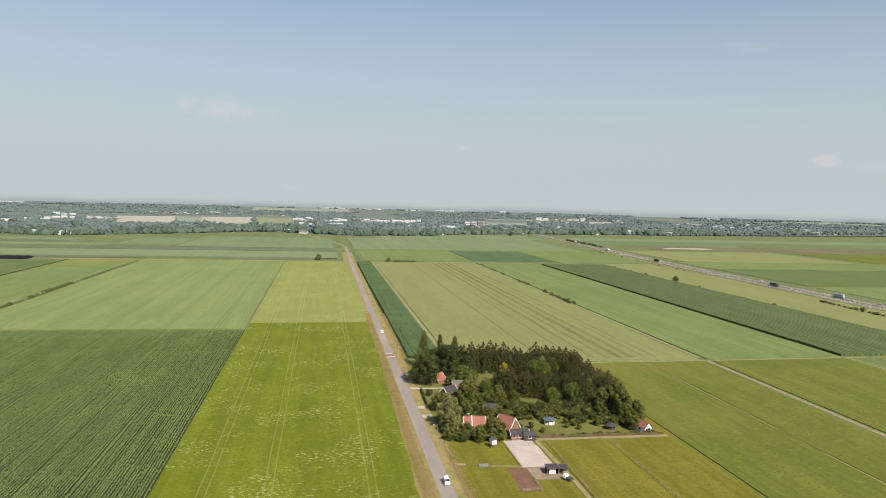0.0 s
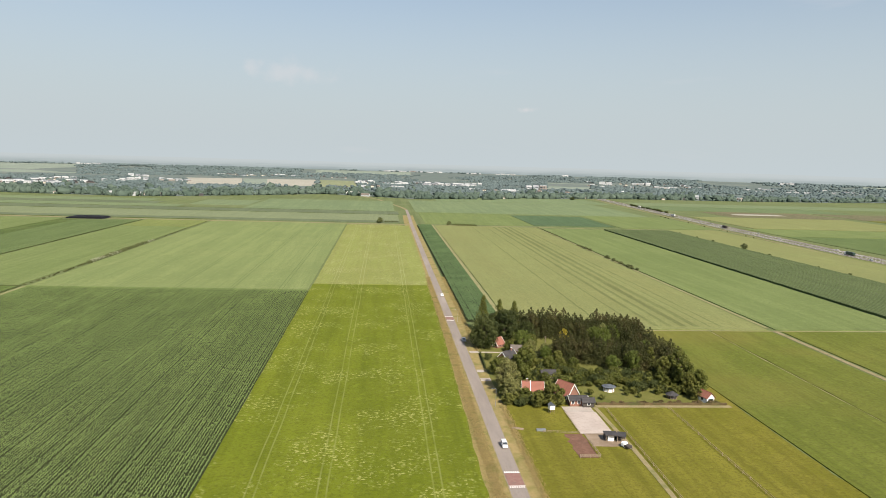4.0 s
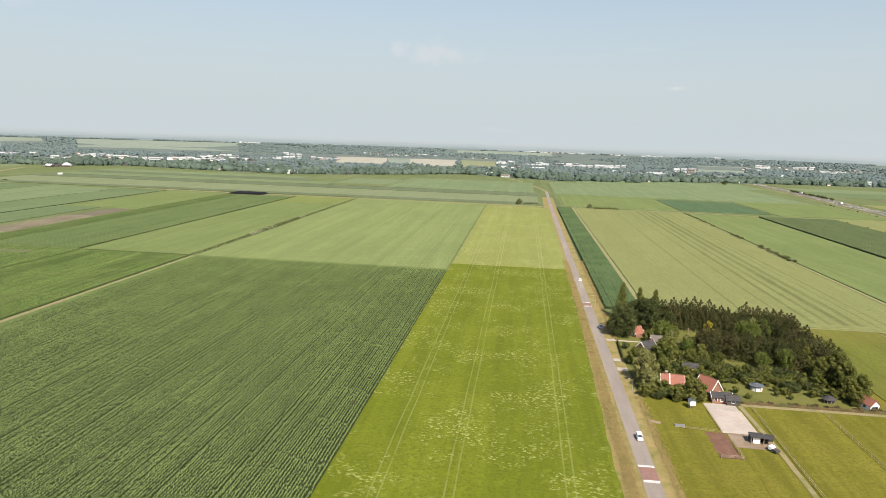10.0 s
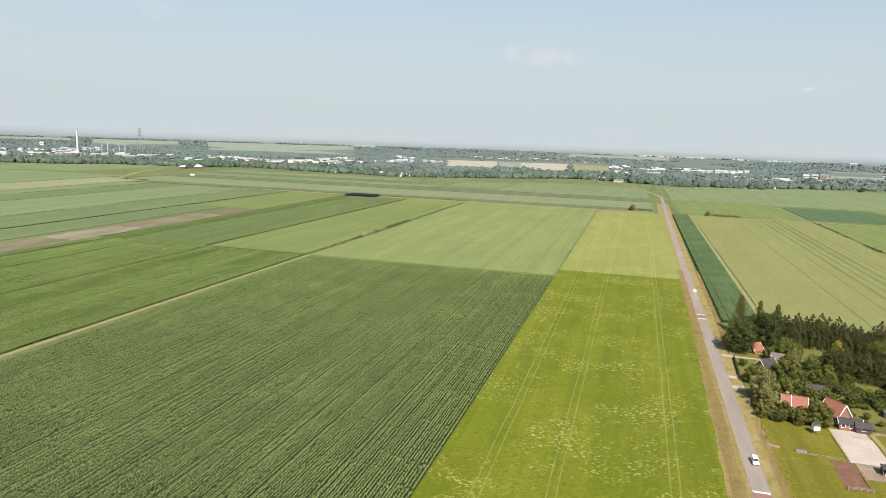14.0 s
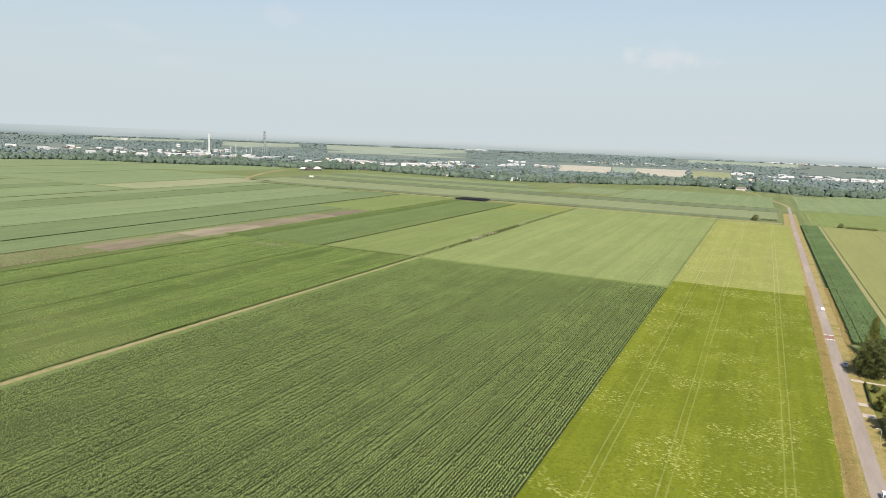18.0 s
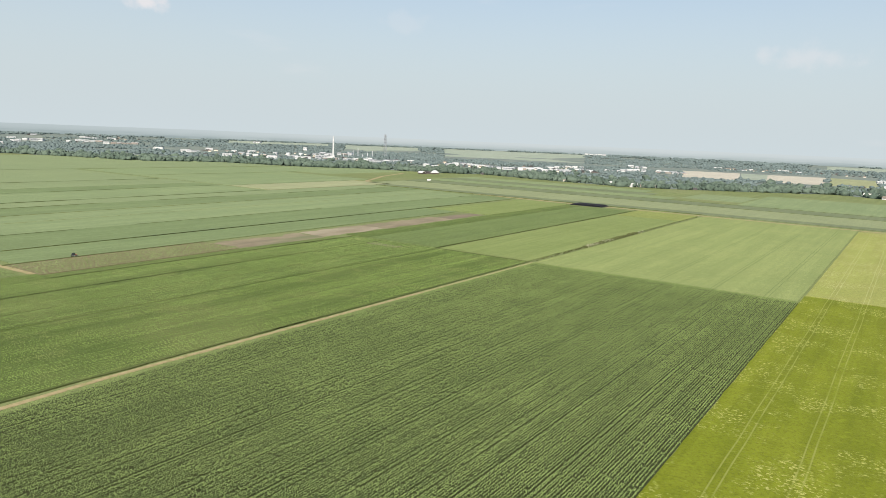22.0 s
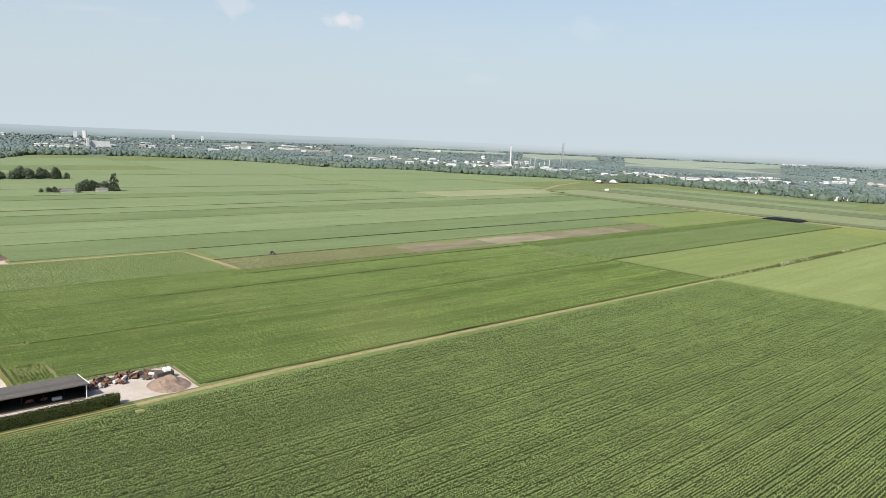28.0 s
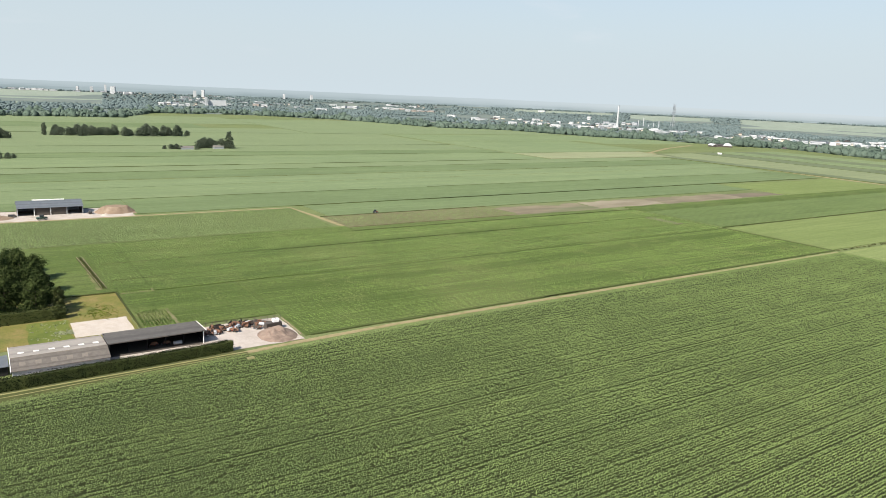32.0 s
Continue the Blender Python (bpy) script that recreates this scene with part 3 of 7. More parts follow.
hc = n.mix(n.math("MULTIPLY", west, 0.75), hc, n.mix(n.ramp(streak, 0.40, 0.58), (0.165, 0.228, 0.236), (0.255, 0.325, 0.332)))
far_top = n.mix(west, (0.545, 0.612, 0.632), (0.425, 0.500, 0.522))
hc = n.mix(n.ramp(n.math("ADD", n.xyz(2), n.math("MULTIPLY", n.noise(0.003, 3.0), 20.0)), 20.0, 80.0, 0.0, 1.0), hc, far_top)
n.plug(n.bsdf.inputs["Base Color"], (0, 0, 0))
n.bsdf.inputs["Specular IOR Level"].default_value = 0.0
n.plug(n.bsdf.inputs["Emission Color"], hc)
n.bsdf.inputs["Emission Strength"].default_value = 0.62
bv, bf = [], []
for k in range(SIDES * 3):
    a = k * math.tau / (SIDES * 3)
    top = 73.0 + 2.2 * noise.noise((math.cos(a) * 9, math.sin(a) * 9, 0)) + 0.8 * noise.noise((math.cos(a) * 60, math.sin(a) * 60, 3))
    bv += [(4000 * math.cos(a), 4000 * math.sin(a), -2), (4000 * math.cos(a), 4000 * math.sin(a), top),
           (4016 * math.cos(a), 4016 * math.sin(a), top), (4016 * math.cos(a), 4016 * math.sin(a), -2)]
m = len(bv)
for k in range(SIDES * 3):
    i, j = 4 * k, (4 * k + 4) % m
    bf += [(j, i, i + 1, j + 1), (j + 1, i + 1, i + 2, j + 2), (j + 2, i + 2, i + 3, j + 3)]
setting("backdrop", mesh_from("backdrop", bv, np.array(bf), n.mat), "glowing backdrop ring painted as hazy far woods", "distance")


# ---------- fields ----------
def field(name, x0, x1, y0, y1, h, mat, label, waver=0.18):
    return stuff(name, sheet(name, x0, x1, y0, y1, h, mat, h + 0.05, 9.0, waver), label, "field", "farm fields")


def road_field(name, x0, east, h, mat, label):
    """A field whose eastern side follows the bending verge; east: points from south to north."""
    ring = [(x0, east[0][1])]
    for (xa, ya), (xb, yb) in zip(east, east[1:]):
        count = max(1, int((yb - ya) / 7))
        ring += [(xa + (xb - xa) * k / count + float(rng.normal(0, 0.2)), ya + (yb - ya) * k / count) for k in range(count)]
    ring += [east[-1]]
    count = int((east[-1][1] - east[0][1]) / 9)
    ring += [(x0 + float(rng.normal(0, 0.15)), east[-1][1] + (east[0][1] - east[-1][1]) * k / count) for k in range(count)]
    bm = bmesh.new()
    top = [bm.verts.new((x, y, h)) for x, y in ring]
    low = [bm.verts.new((x, y, -0.05)) for x, y in ring]
    bm.faces.new(top)
    for i in range(len(ring)):
        j = (i + 1) % len(ring)
        bm.faces.new((top[j], top[i], low[i], low[j]))
    me = bpy.data.meshes.new(name)
    bm.to_mesh(me)
    bm.free()
    me.materials.append(mat)
    return stuff(name, me, label, "field", "farm fields")


road_field("cereal_field", -47.0, [(28.3, -300), (29.0, 180), (30.0, 252), (31.4, 320), (32.3, 400), (32.9, 482)], 0.3, M_CEREAL_A, "bright green cereal field with lodged patches and tramlines")
road_field("cereal_field", -46.6, [(33.0, 483.5), (34.4, 610), (35.0, 810), (35.2, 938)], 0.34, M_CEREAL_B, "yellow ripening cereal field with faint tramlines")
field("cereal_field", -225.0, -48.3, 459, 952, 0.3, M_LIGHT, "pale green cereal field with dark wheel tracks")
field("grass_field", -44.0, 26.0, 940, 953, 0.3, M_PALE, "strip of pale uncut grass at the field end")
field("meadow", -311.0, -231.5, 463, 862, 0.35, M_FRESH, "light green meadow beside the overgrown ditch")
field("yellow_field", -311.0, -231.5, 863, 952, 0.4, M_YELLOW, "small yellowing crop plot by the cross track")
field("root_field", -388.0, -316.0, 463, 930, 0.45, M_DARK, "dark green root crop strip")
field("root_field", -412.0, -388.5, 463, 930, 0.42, M_BEET, "dark green root crop strip")
field("meadow", -496.0, -413.0, 716, 948, 0.35, M_FRESH, "light green strip beside bare soil")
field("root_field", -311.0, -229.6, 94, 459, 0.4, M_BEET, "dark green root crop with yellowing patches")
field("root_field", -311.0, -258.5, 43.5, 93.5, 0.4, M_BEET, "dark green root crop beside the farmyard")
field("root_field", -367.0, -312.0, 129, 459, 0.4, M_BEET, "green crop strip between narrow ditches")
field("root_field", -400.0, -368.5, 129, 459, 0.38, M_BEET_PALE, "green crop strip between narrow ditches")
field("root_field", -417.5, -400.0, 129.0, 199.5, 0.38, M_BEET, "dark green crop at the end of the wilted rows")
field("potato_field", -497.0, -418.0, -240, 192, 0.5, M_POTATO, "pale potato field in full leaf")
field("root_field", -417.0, -316.5, -240, 43.5, 0.42, M_BEET, "dark green crop beside the farmyard trees")
field("root_field", -417.0, -312.5, 43.5, 129, 0.42, M_BEET, "dark green crop behind the farmyard trees")
field("potato_field", -455.0, -414.0, 200, 345, 0.3, M_WILT, "wilted potato rows with bare soil showing")
field("bare_field", -446.0, -414.0, 346, 438, 0.12, M_BROWN, "bare brown peat soil with weeds", 2.0)
field("bare_field", -447.0, -416.0, 440, 520, 0.12, M_BROWN_PALE, "dry pale strip of bare peat soil", 2.0)
field("bare_field", -445.0, -415.0, 522, 640, 0.12, M_BROWN, "bare brown peat soil with weeds", 2.0)
field("bare_field", -440.0, -418.0, 642, 712, 0.12, M_BROWN_DARK, "dark moist end of the bare strip", 1.2)
field("root_field", -505.0, -457.0, 205, 714, 0.42, M_FAR_C, "dark green strip along the bare soil")
field("grass_field", -412.0, -401.5, 200, 445, 0.3, M_BEET_PALE, "narrow green strip beside bare soil")
field("root_field", -575.0, -508.5, 86, 950, 0.4, M_FAR_C, "wide dark green crop strip")
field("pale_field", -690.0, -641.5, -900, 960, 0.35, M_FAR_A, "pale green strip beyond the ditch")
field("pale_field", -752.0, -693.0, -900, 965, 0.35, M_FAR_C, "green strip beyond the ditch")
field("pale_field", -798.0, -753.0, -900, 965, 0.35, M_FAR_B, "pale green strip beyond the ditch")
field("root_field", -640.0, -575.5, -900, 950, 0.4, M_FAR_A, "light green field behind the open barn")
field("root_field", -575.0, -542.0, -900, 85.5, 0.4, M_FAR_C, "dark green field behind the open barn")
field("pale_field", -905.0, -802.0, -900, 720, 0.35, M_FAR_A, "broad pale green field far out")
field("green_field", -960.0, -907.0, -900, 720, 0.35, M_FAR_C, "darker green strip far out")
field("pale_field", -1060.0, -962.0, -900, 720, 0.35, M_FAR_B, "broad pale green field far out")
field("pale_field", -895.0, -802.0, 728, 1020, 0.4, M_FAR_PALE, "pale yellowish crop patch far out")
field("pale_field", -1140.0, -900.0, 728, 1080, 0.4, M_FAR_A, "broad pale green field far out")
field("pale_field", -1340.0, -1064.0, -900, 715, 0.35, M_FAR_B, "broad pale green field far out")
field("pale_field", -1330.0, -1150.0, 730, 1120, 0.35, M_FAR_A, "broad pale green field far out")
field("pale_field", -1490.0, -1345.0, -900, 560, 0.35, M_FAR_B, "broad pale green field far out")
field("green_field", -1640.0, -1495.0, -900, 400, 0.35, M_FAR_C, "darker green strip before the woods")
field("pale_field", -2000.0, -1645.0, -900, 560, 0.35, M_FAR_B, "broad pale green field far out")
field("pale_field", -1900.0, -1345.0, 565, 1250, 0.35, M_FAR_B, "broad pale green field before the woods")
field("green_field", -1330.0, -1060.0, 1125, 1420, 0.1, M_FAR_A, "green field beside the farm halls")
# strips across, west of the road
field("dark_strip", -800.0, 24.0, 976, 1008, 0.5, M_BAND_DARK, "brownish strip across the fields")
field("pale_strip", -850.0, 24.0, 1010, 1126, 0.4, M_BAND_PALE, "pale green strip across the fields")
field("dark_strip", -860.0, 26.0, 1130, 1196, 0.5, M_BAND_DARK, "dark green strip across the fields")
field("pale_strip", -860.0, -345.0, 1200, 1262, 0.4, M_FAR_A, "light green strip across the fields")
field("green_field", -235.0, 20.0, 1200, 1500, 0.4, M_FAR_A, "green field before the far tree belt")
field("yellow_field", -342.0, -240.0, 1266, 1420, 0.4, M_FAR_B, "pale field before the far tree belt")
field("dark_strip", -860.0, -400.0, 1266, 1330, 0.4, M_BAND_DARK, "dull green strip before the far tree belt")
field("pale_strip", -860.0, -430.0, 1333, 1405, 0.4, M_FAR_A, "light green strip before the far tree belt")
# east of the road
field("pale_field", 70.5, 211.0, 357.5, 946, 0.35, M_PALE, "pale yellowish grass field")
for x0, x1 in ((120.5, 121.6), (140.0, 141.0), (150.0, 152.5), (157.5, 160.0), (164.5, 168.5), (172.0, 175.5), (181.0, 182.0), (187.5, 188.6)):
    field("crop_stripe", x0, x1, 364, 944, 0.358, M_STRIPE, "long darker stripe in the pale field", 0.2)
field("green_field", 216.0, 302.0, 358.5, 936, 0.4, M_FRESH, "fresh green field beyond the bushes")
field("pale_field", 397.0, 478.0, 300, 960, 0.35, M_PALE, "pale grass strip along the highway")
field("meadow", 132.0, 176.0, -200, 354, 0.3, M_MOWN, "green meadow with mowing stripes")
field("meadow", 177.0, 211.0, -200, 354, 0.3, M_MOWN, "green meadow with mowing stripes")
field("meadow", 217.0, 303.0, -200, 354, 0.3, M_MOWN, "dull green meadow")
field("meadow", 305.0, 470.0, -200, 296, 0.3, M_MEADOW, "dull green meadow")
field("green_field", 216.0, 335.0, 980, 1165, 0.5, M_BLOCK, "dark green crop block beyond the cross path")
field("pale_field", 60.0, 214.0, 975, 1190, 0.35, M_FRESH, "light green field beyond the cross path")
field("green_field", 56.0, 470.0, 1200, 1560, 0.35, M_FAR_A, "wide green field before the far woods")
field("pale_field", 340.0, 490.0, 970, 1195, 0.35, M_FRESH, "green field along the highway")
field("green_field", 120.0, 520.0, 1565, 1780, 0.35, M_FAR_A, "wide green field before the far woods")
field("yellow_field", 560.0, 860.0, 1010, 1240, 0.4, M_PALE, "pale olive crop beyond the highway")
field("dark_field", 540.0, 850.0, 700, 890, 0.4, M_DARK, "dark green crop beyond the highway")
field("pale_field", 540.0, 900.0, 895, 1000, 0.35, M_FRESH, "light green strip beyond the highway")
field("brown_field", 650.0, 880.0, 1250, 1400, 0.15, M_WILT, "brownish field beyond the highway")
stuff("sand_patch", sheet("sand_patch", 690, 790, 1310, 1345, 0.4, M_FAR_SAND, 0.4, 6, 2.0), "bare sandy patch beyond the highway", "sand")
field("dark_field", 570.0, 1000.0, 1410, 1560, 0.4, M_FAR_C, "dull green strip beyond the highway")
field("pale_field", 590.0, 1600.0, 1570, 1700, 0.35, M_FAR_B, "pale strip beyond the highway")
field("green_field", 900.0, 1700.0, 900, 1230, 0.35, M_MOWN, "dull green field beyond the highway")
field("brown_field", 900.0, 1700.0, 1240, 1400, 0.3, M_WILT, "brownish field beyond the highway")
field("green_field", 540.0, 1500.0, 250, 690, 0.35, M_FRESH, "green field beyond the highway")
for x, y0, y1 in ((-314, 462, 948), (-368, 44, 460), (-401, 195, 460), (-335, 44, 460), (-507, 200, 955), (-456, 198, 345), (-229.4, 96, 462)):
    stuff("ditch", sheet("ditch", x - 0.28, x + 0.28, y0, y1, 0.62, M_DITCH, 0.7, 4.0, 0.26), "narrow ditch lined with dark reeds", "ditch", "field ditches")
for x, y0, y1 in ((-691.5, -500, 960), (-641, 200, 955)):
    stuff("ditch", sheet("ditch", x - 0.5, x + 0.5, y0, y1, 0.40, M_STRIPE, 0.5, 4.0, 0.3), "shallow grassy ditch", "ditch", "field ditches")
for x, y0, y1 in ((-575.2, 60, 940), (-752.6, -500, 960), (-800.5, -700, 700), (-906.0, -800, 715), (-961.0, -700, 300), (-1062.0, -800, 715), (-1342.5, -700, 560)):
    y = y0
    while y < y1:
        run = float(rng.uniform(60, 260))
        stuff("ditch", sheet("ditch", x - 0.45, x + 0.45, y, min(y + run, y1), 0.62, M_DITCH, 0.7, 6.0, 0.25), "narrow ditch lined with dark reeds", "ditch", "field ditches")
        y += run + float(rng.uniform(15, 120))
for y, x0, x1 in ((1128, -850, 20), (1198, -860, 20), (974, -800, -226), (460.5, -311, -231)):
    stuff("ditch", sheet("ditch", x0, x1, y - 0.9, y + 0.9, 0.7, M_DITCH, 0.75, 4.0, 0.3), "narrow ditch lined with dark reeds", "ditch", "field ditches")


# ---------- maize: rows of stems with leaves ----------
def blade_arrays(px, py, pz, length, width, rise, droop=0.5, across=1.0):
    """Bent leaf blades, a quad and a tip each, springing from the given points."""
    k = len(px)
    a = rng.random(k) * math.tau
    d = np.stack([np.cos(a) * across, np.sin(a)], 1)
    s = np.stack([-np.sin(a), np.cos(a)], 1) * (width / 2)
    L = length * (0.7 + 0.6 * rng.random(k))
    up = rise * (0.7 + 0.6 * rng.random(k))
    base = np.stack([px, py, pz], 1)
    mid = base + np.column_stack([d * (L * 0.5)[:, None], up])
    tip = base + np.column_stack([d * L[:, None], up * (1 - droop)])
    side = np.column_stack([s, np.zeros(k)])
    v = np.stack([base - side * 0.6, base + side * 0.6, mid + side, mid - side, tip], 1).reshape(-1, 3)
    i = np.arange(k) * 5
    return v, np.stack([i, i + 1, i + 2, i + 3], 1), np.stack([i + 3, i + 2, i + 4], 1)


def blades(px, py, pz, length, width, rise, mat, name, label, category, droop=0.5):
    v, q, t = blade_arrays(px, py, pz, length, width, rise, droop)
    return stuff(name, mesh_from(name, v, [q, t], mat), label, category)


EDGE_Y = (-130, -2, 20, 43, 62, 94, 131, 322, 456)
EDGE_X = (-208.0, -213.0, -215.4, -217.2, -218.8, -219.8, -222.0, -222.3, -222.0)


def west_edge(y):
    """The maize field's slightly crooked western side."""
    return np.interp(y, EDGE_Y, EDGE_X)


def maize(name, label, x0, x1, y0, y1, spacing, top, passes, leaf, crooked=False):
    """Rows of single plants, each a star of arching leaves; here and there a stretch of row stays low.
    A pass is nearest and farthest distance from the origin, its stretch of y, plant step, leaves a plant, leaf length and width."""
    count = int((x1 - x0) / spacing)
    lanes = x1 - spacing * (0.5 + np.arange(count)) + (np.where(np.arange(count) % 8 == 0, 0.30, 0.0) + rng.normal(0, 0.07, count)) * spacing
    verts, quads, n = [], [], 0
    for r0, r1, ya, yb, step, leaves, length, width in passes:
        gx, gy = np.meshgrid(lanes, np.arange(y0, y1, step))
        phase = [np.broadcast_to(rng.random(count) * 20, gx.shape).ravel() for q in range(3)]
        gx, gy = gx.ravel(), gy.ravel() + rng.normal(0, step * 0.25, gx.size)
        weak = np.sin(gy * 0.71 + phase[0]) + np.sin(gy * 0.23 + phase[1]) + 0.5 * np.sin(gy * 2.3 + phase[2])
        gx = gx + rng.normal(0, spacing * 0.03, gx.size)
        r = np.hypot(gx, gy)
        keep = (r >= r0) & (r < r1) & (gy >= ya) & (gy < yb) & (rng.random(gx.size) < 0.95)
        if crooked:
            keep &= gx > west_edge(gy)
        tall = np.broadcast_to(np.where(rng.random(count) < 0.12, 0.87, 1.0), (keep.size // count, count)).ravel()
        gx, gy, weak, tall = gx[keep], gy[keep], weak[keep], tall[keep]
        h = top * tall * (0.88 + 0.16 * rng.random(gx.size)) * np.where(weak > 1.9, 0.5, 1.0)
        k = len(gx)
        turn = rng.random(k) * math.tau
        plant = [np.stack([gx, gy, h - 0.1], 1)]
        i = np.arange(k) * (1 + 3 * leaves) + n
        for q in range(leaves):
            a = turn + q * math.tau / leaves + rng.normal(0, 0.35, k)
            L = length * (0.7 + 0.6 * rng.random(k))
            w = width * (0.7 + 0.6 * rng.random(k)) / 2
            z = h * (1.0 - 0.12 * rng.random(k)) if q else h
            cx, cy = np.cos(a) * 0.74, np.sin(a)
            lift = L * (0.0 + 0.5 * rng.random(k))
            fall = L * (0.15 + 0.85 * rng.random(k))
            plant.append(np.stack([gx + cx * L * 0.5 + cy * w, gy + cy * L * 0.5 - cx * w, z + lift], 1))
            plant.append(np.stack([gx + cx * L, gy + cy * L, z - fall], 1))
            plant.append(np.stack([gx + cx * L * 0.5 - cy * w, gy + cy * L * 0.5 + cx * w, z + lift], 1))
            quads.append(np.stack([i, i + 1 + 3 * q, i + 2 + 3 * q, i + 3 + 3 * q], 1))
        verts.append(np.stack(plant, 1).reshape(-1, 3))
        n += k * (1 + 3 * leaves)
    return stuff(name, mesh_from(name, np.concatenate(verts), np.concatenate(quads), leaf), label, "crop")


MAIZE = (-222.5, -47.2, -130, 456)
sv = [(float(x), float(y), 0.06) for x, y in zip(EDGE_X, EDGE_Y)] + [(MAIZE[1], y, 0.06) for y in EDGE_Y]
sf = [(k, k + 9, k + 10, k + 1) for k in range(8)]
stuff("maize_soil", mesh_from("maize_soil", sv, np.array(sf), M_MAIZE), "soil under the maize, shade put into its dark colour", "soil")
maize("maize_field", "dense dark green maize in straight rows", *MAIZE, 0.88, 1.5, [(0, 300, -60, 999, 0.38, 3, 0.41, 0.26), (300, 900, -60, 999, 0.46, 3, 0.44, 0.29), (0, 900, -200, -60, 1.2, 3, 0.7, 0.5)], M_MAIZE_LEAF, True)
maize("maize_strip", "narrow strip of dark maize beside the road", 47.0, 66.0, 372, 948, 0.88, 1.8, [(0, 2000, 0, 999, 1.1, 4, 0.74, 0.58)], M_STRIP_LEAF)
stuff("maize_soil", sheet("maize_soil", 46.5, 66.5, 371, 949, 0.06, M_MAIZE, 0.1), "soil under the maize, shade put into its dark colour", "soil")
field("maize_block", 304.0, 396.0, 362, 936, 1.5, M_MAIZE_FAR, "block of dark green maize far across the fields")
maize("maize_tops", "ragged leaf tops of the far maize block", 304.0, 396.0, 362, 936, 1.76, 1.55, [(0, 2000, 0, 999, 1.4, 3, 0.55, 0.36)], M_MAIZE_TOP)

BEET_ROWS = ((-310.0, -231.0, 96, 458), (-400.0, -312.0, 132, 458), (-310.0, -284.0, 45, 93), (-284.0, -259.5, 57.2, 93), (-416.0, -318.0, 42, 57), (-416.0, -313.0, 58, 132), (-417.0, -400.0, 132, 199))
for x0, x1, y0, y1 in BEET_ROWS:
    maize("root_crop_leaves", "leafy tufts of the root crop in rows", x0, x1, y0, y1, 1.5, 0.56, [(0, 2000, 0, 999, 0.80, 3, 0.50, 0.34)], M_BEET_LEAF_PALE if x1 < -311 else M_BEET_LEAF)
maize("potato_plants", "bushy potato plants in rows", -496.0, -419.0, -60, 191, 1.5, 0.66, [(0, 2000, -60, 999, 1.3, 4, 0.6, 0.5)], M_POTATO_LEAF)
maize("potato_plants", "wilting potato plants in broken rows", -454.0, -415.0, 202, 344, 2.2, 0.5, [(0, 2000, 0, 999, 1.9, 4, 0.7, 0.55)], M_POTATO_LEAF)
stuff("bare_patch", sheet("bare_patch", -366, -336, 436, 445, 0.44, M_BROWN_DARK, 0.4, 3, 0.6), "small dark bare patch in the green crop", "soil")

# ---------- roads, verges and tracks ----------
ROAD = [(37.5, -400), (37.5, 170), (37.9, 260), (38.1, 330), (38.3, 400), (38.5, 560), (39.3, 800), (39.8, 955), (41.5, 1120), (42.5, 1250), (36, 1310), (-11, 1567), (-60, 1725)]
setting("verge_west", ribbon("verge_west", [(x - 5.6, y) for x, y in ROAD[:9]], 8.2, 0.10, M_VERGE), "dry straw-coloured roadside verge", "verge")
setting("verge_east", ribbon("verge_east", [(x + 4.6, y) for x, y in ROAD[:9]], 4.4, 0.10, M_VERGE), "dry straw-coloured roadside verge", "verge")
setting("road", ribbon("road", ROAD[:10], 4.7, 0.16, M_ASPHALT), "narrow worn asphalt country road", "road")
for name, off in (("road_edge_west", -2.42), ("road_edge_east", 2.42)):
    setting(name, ribbon(name, ROAD[:9], 0.24, 0.172, M_TRACK, 0.1, off), "pale crumbling road edge", "road edge")
setting("lane", ribbon("lane", [(42.5, 1250), (36, 1310), (-11, 1567), (-60, 1725)], 5.5, 0.15, M_TRACK), "pale farm lane", "lane")
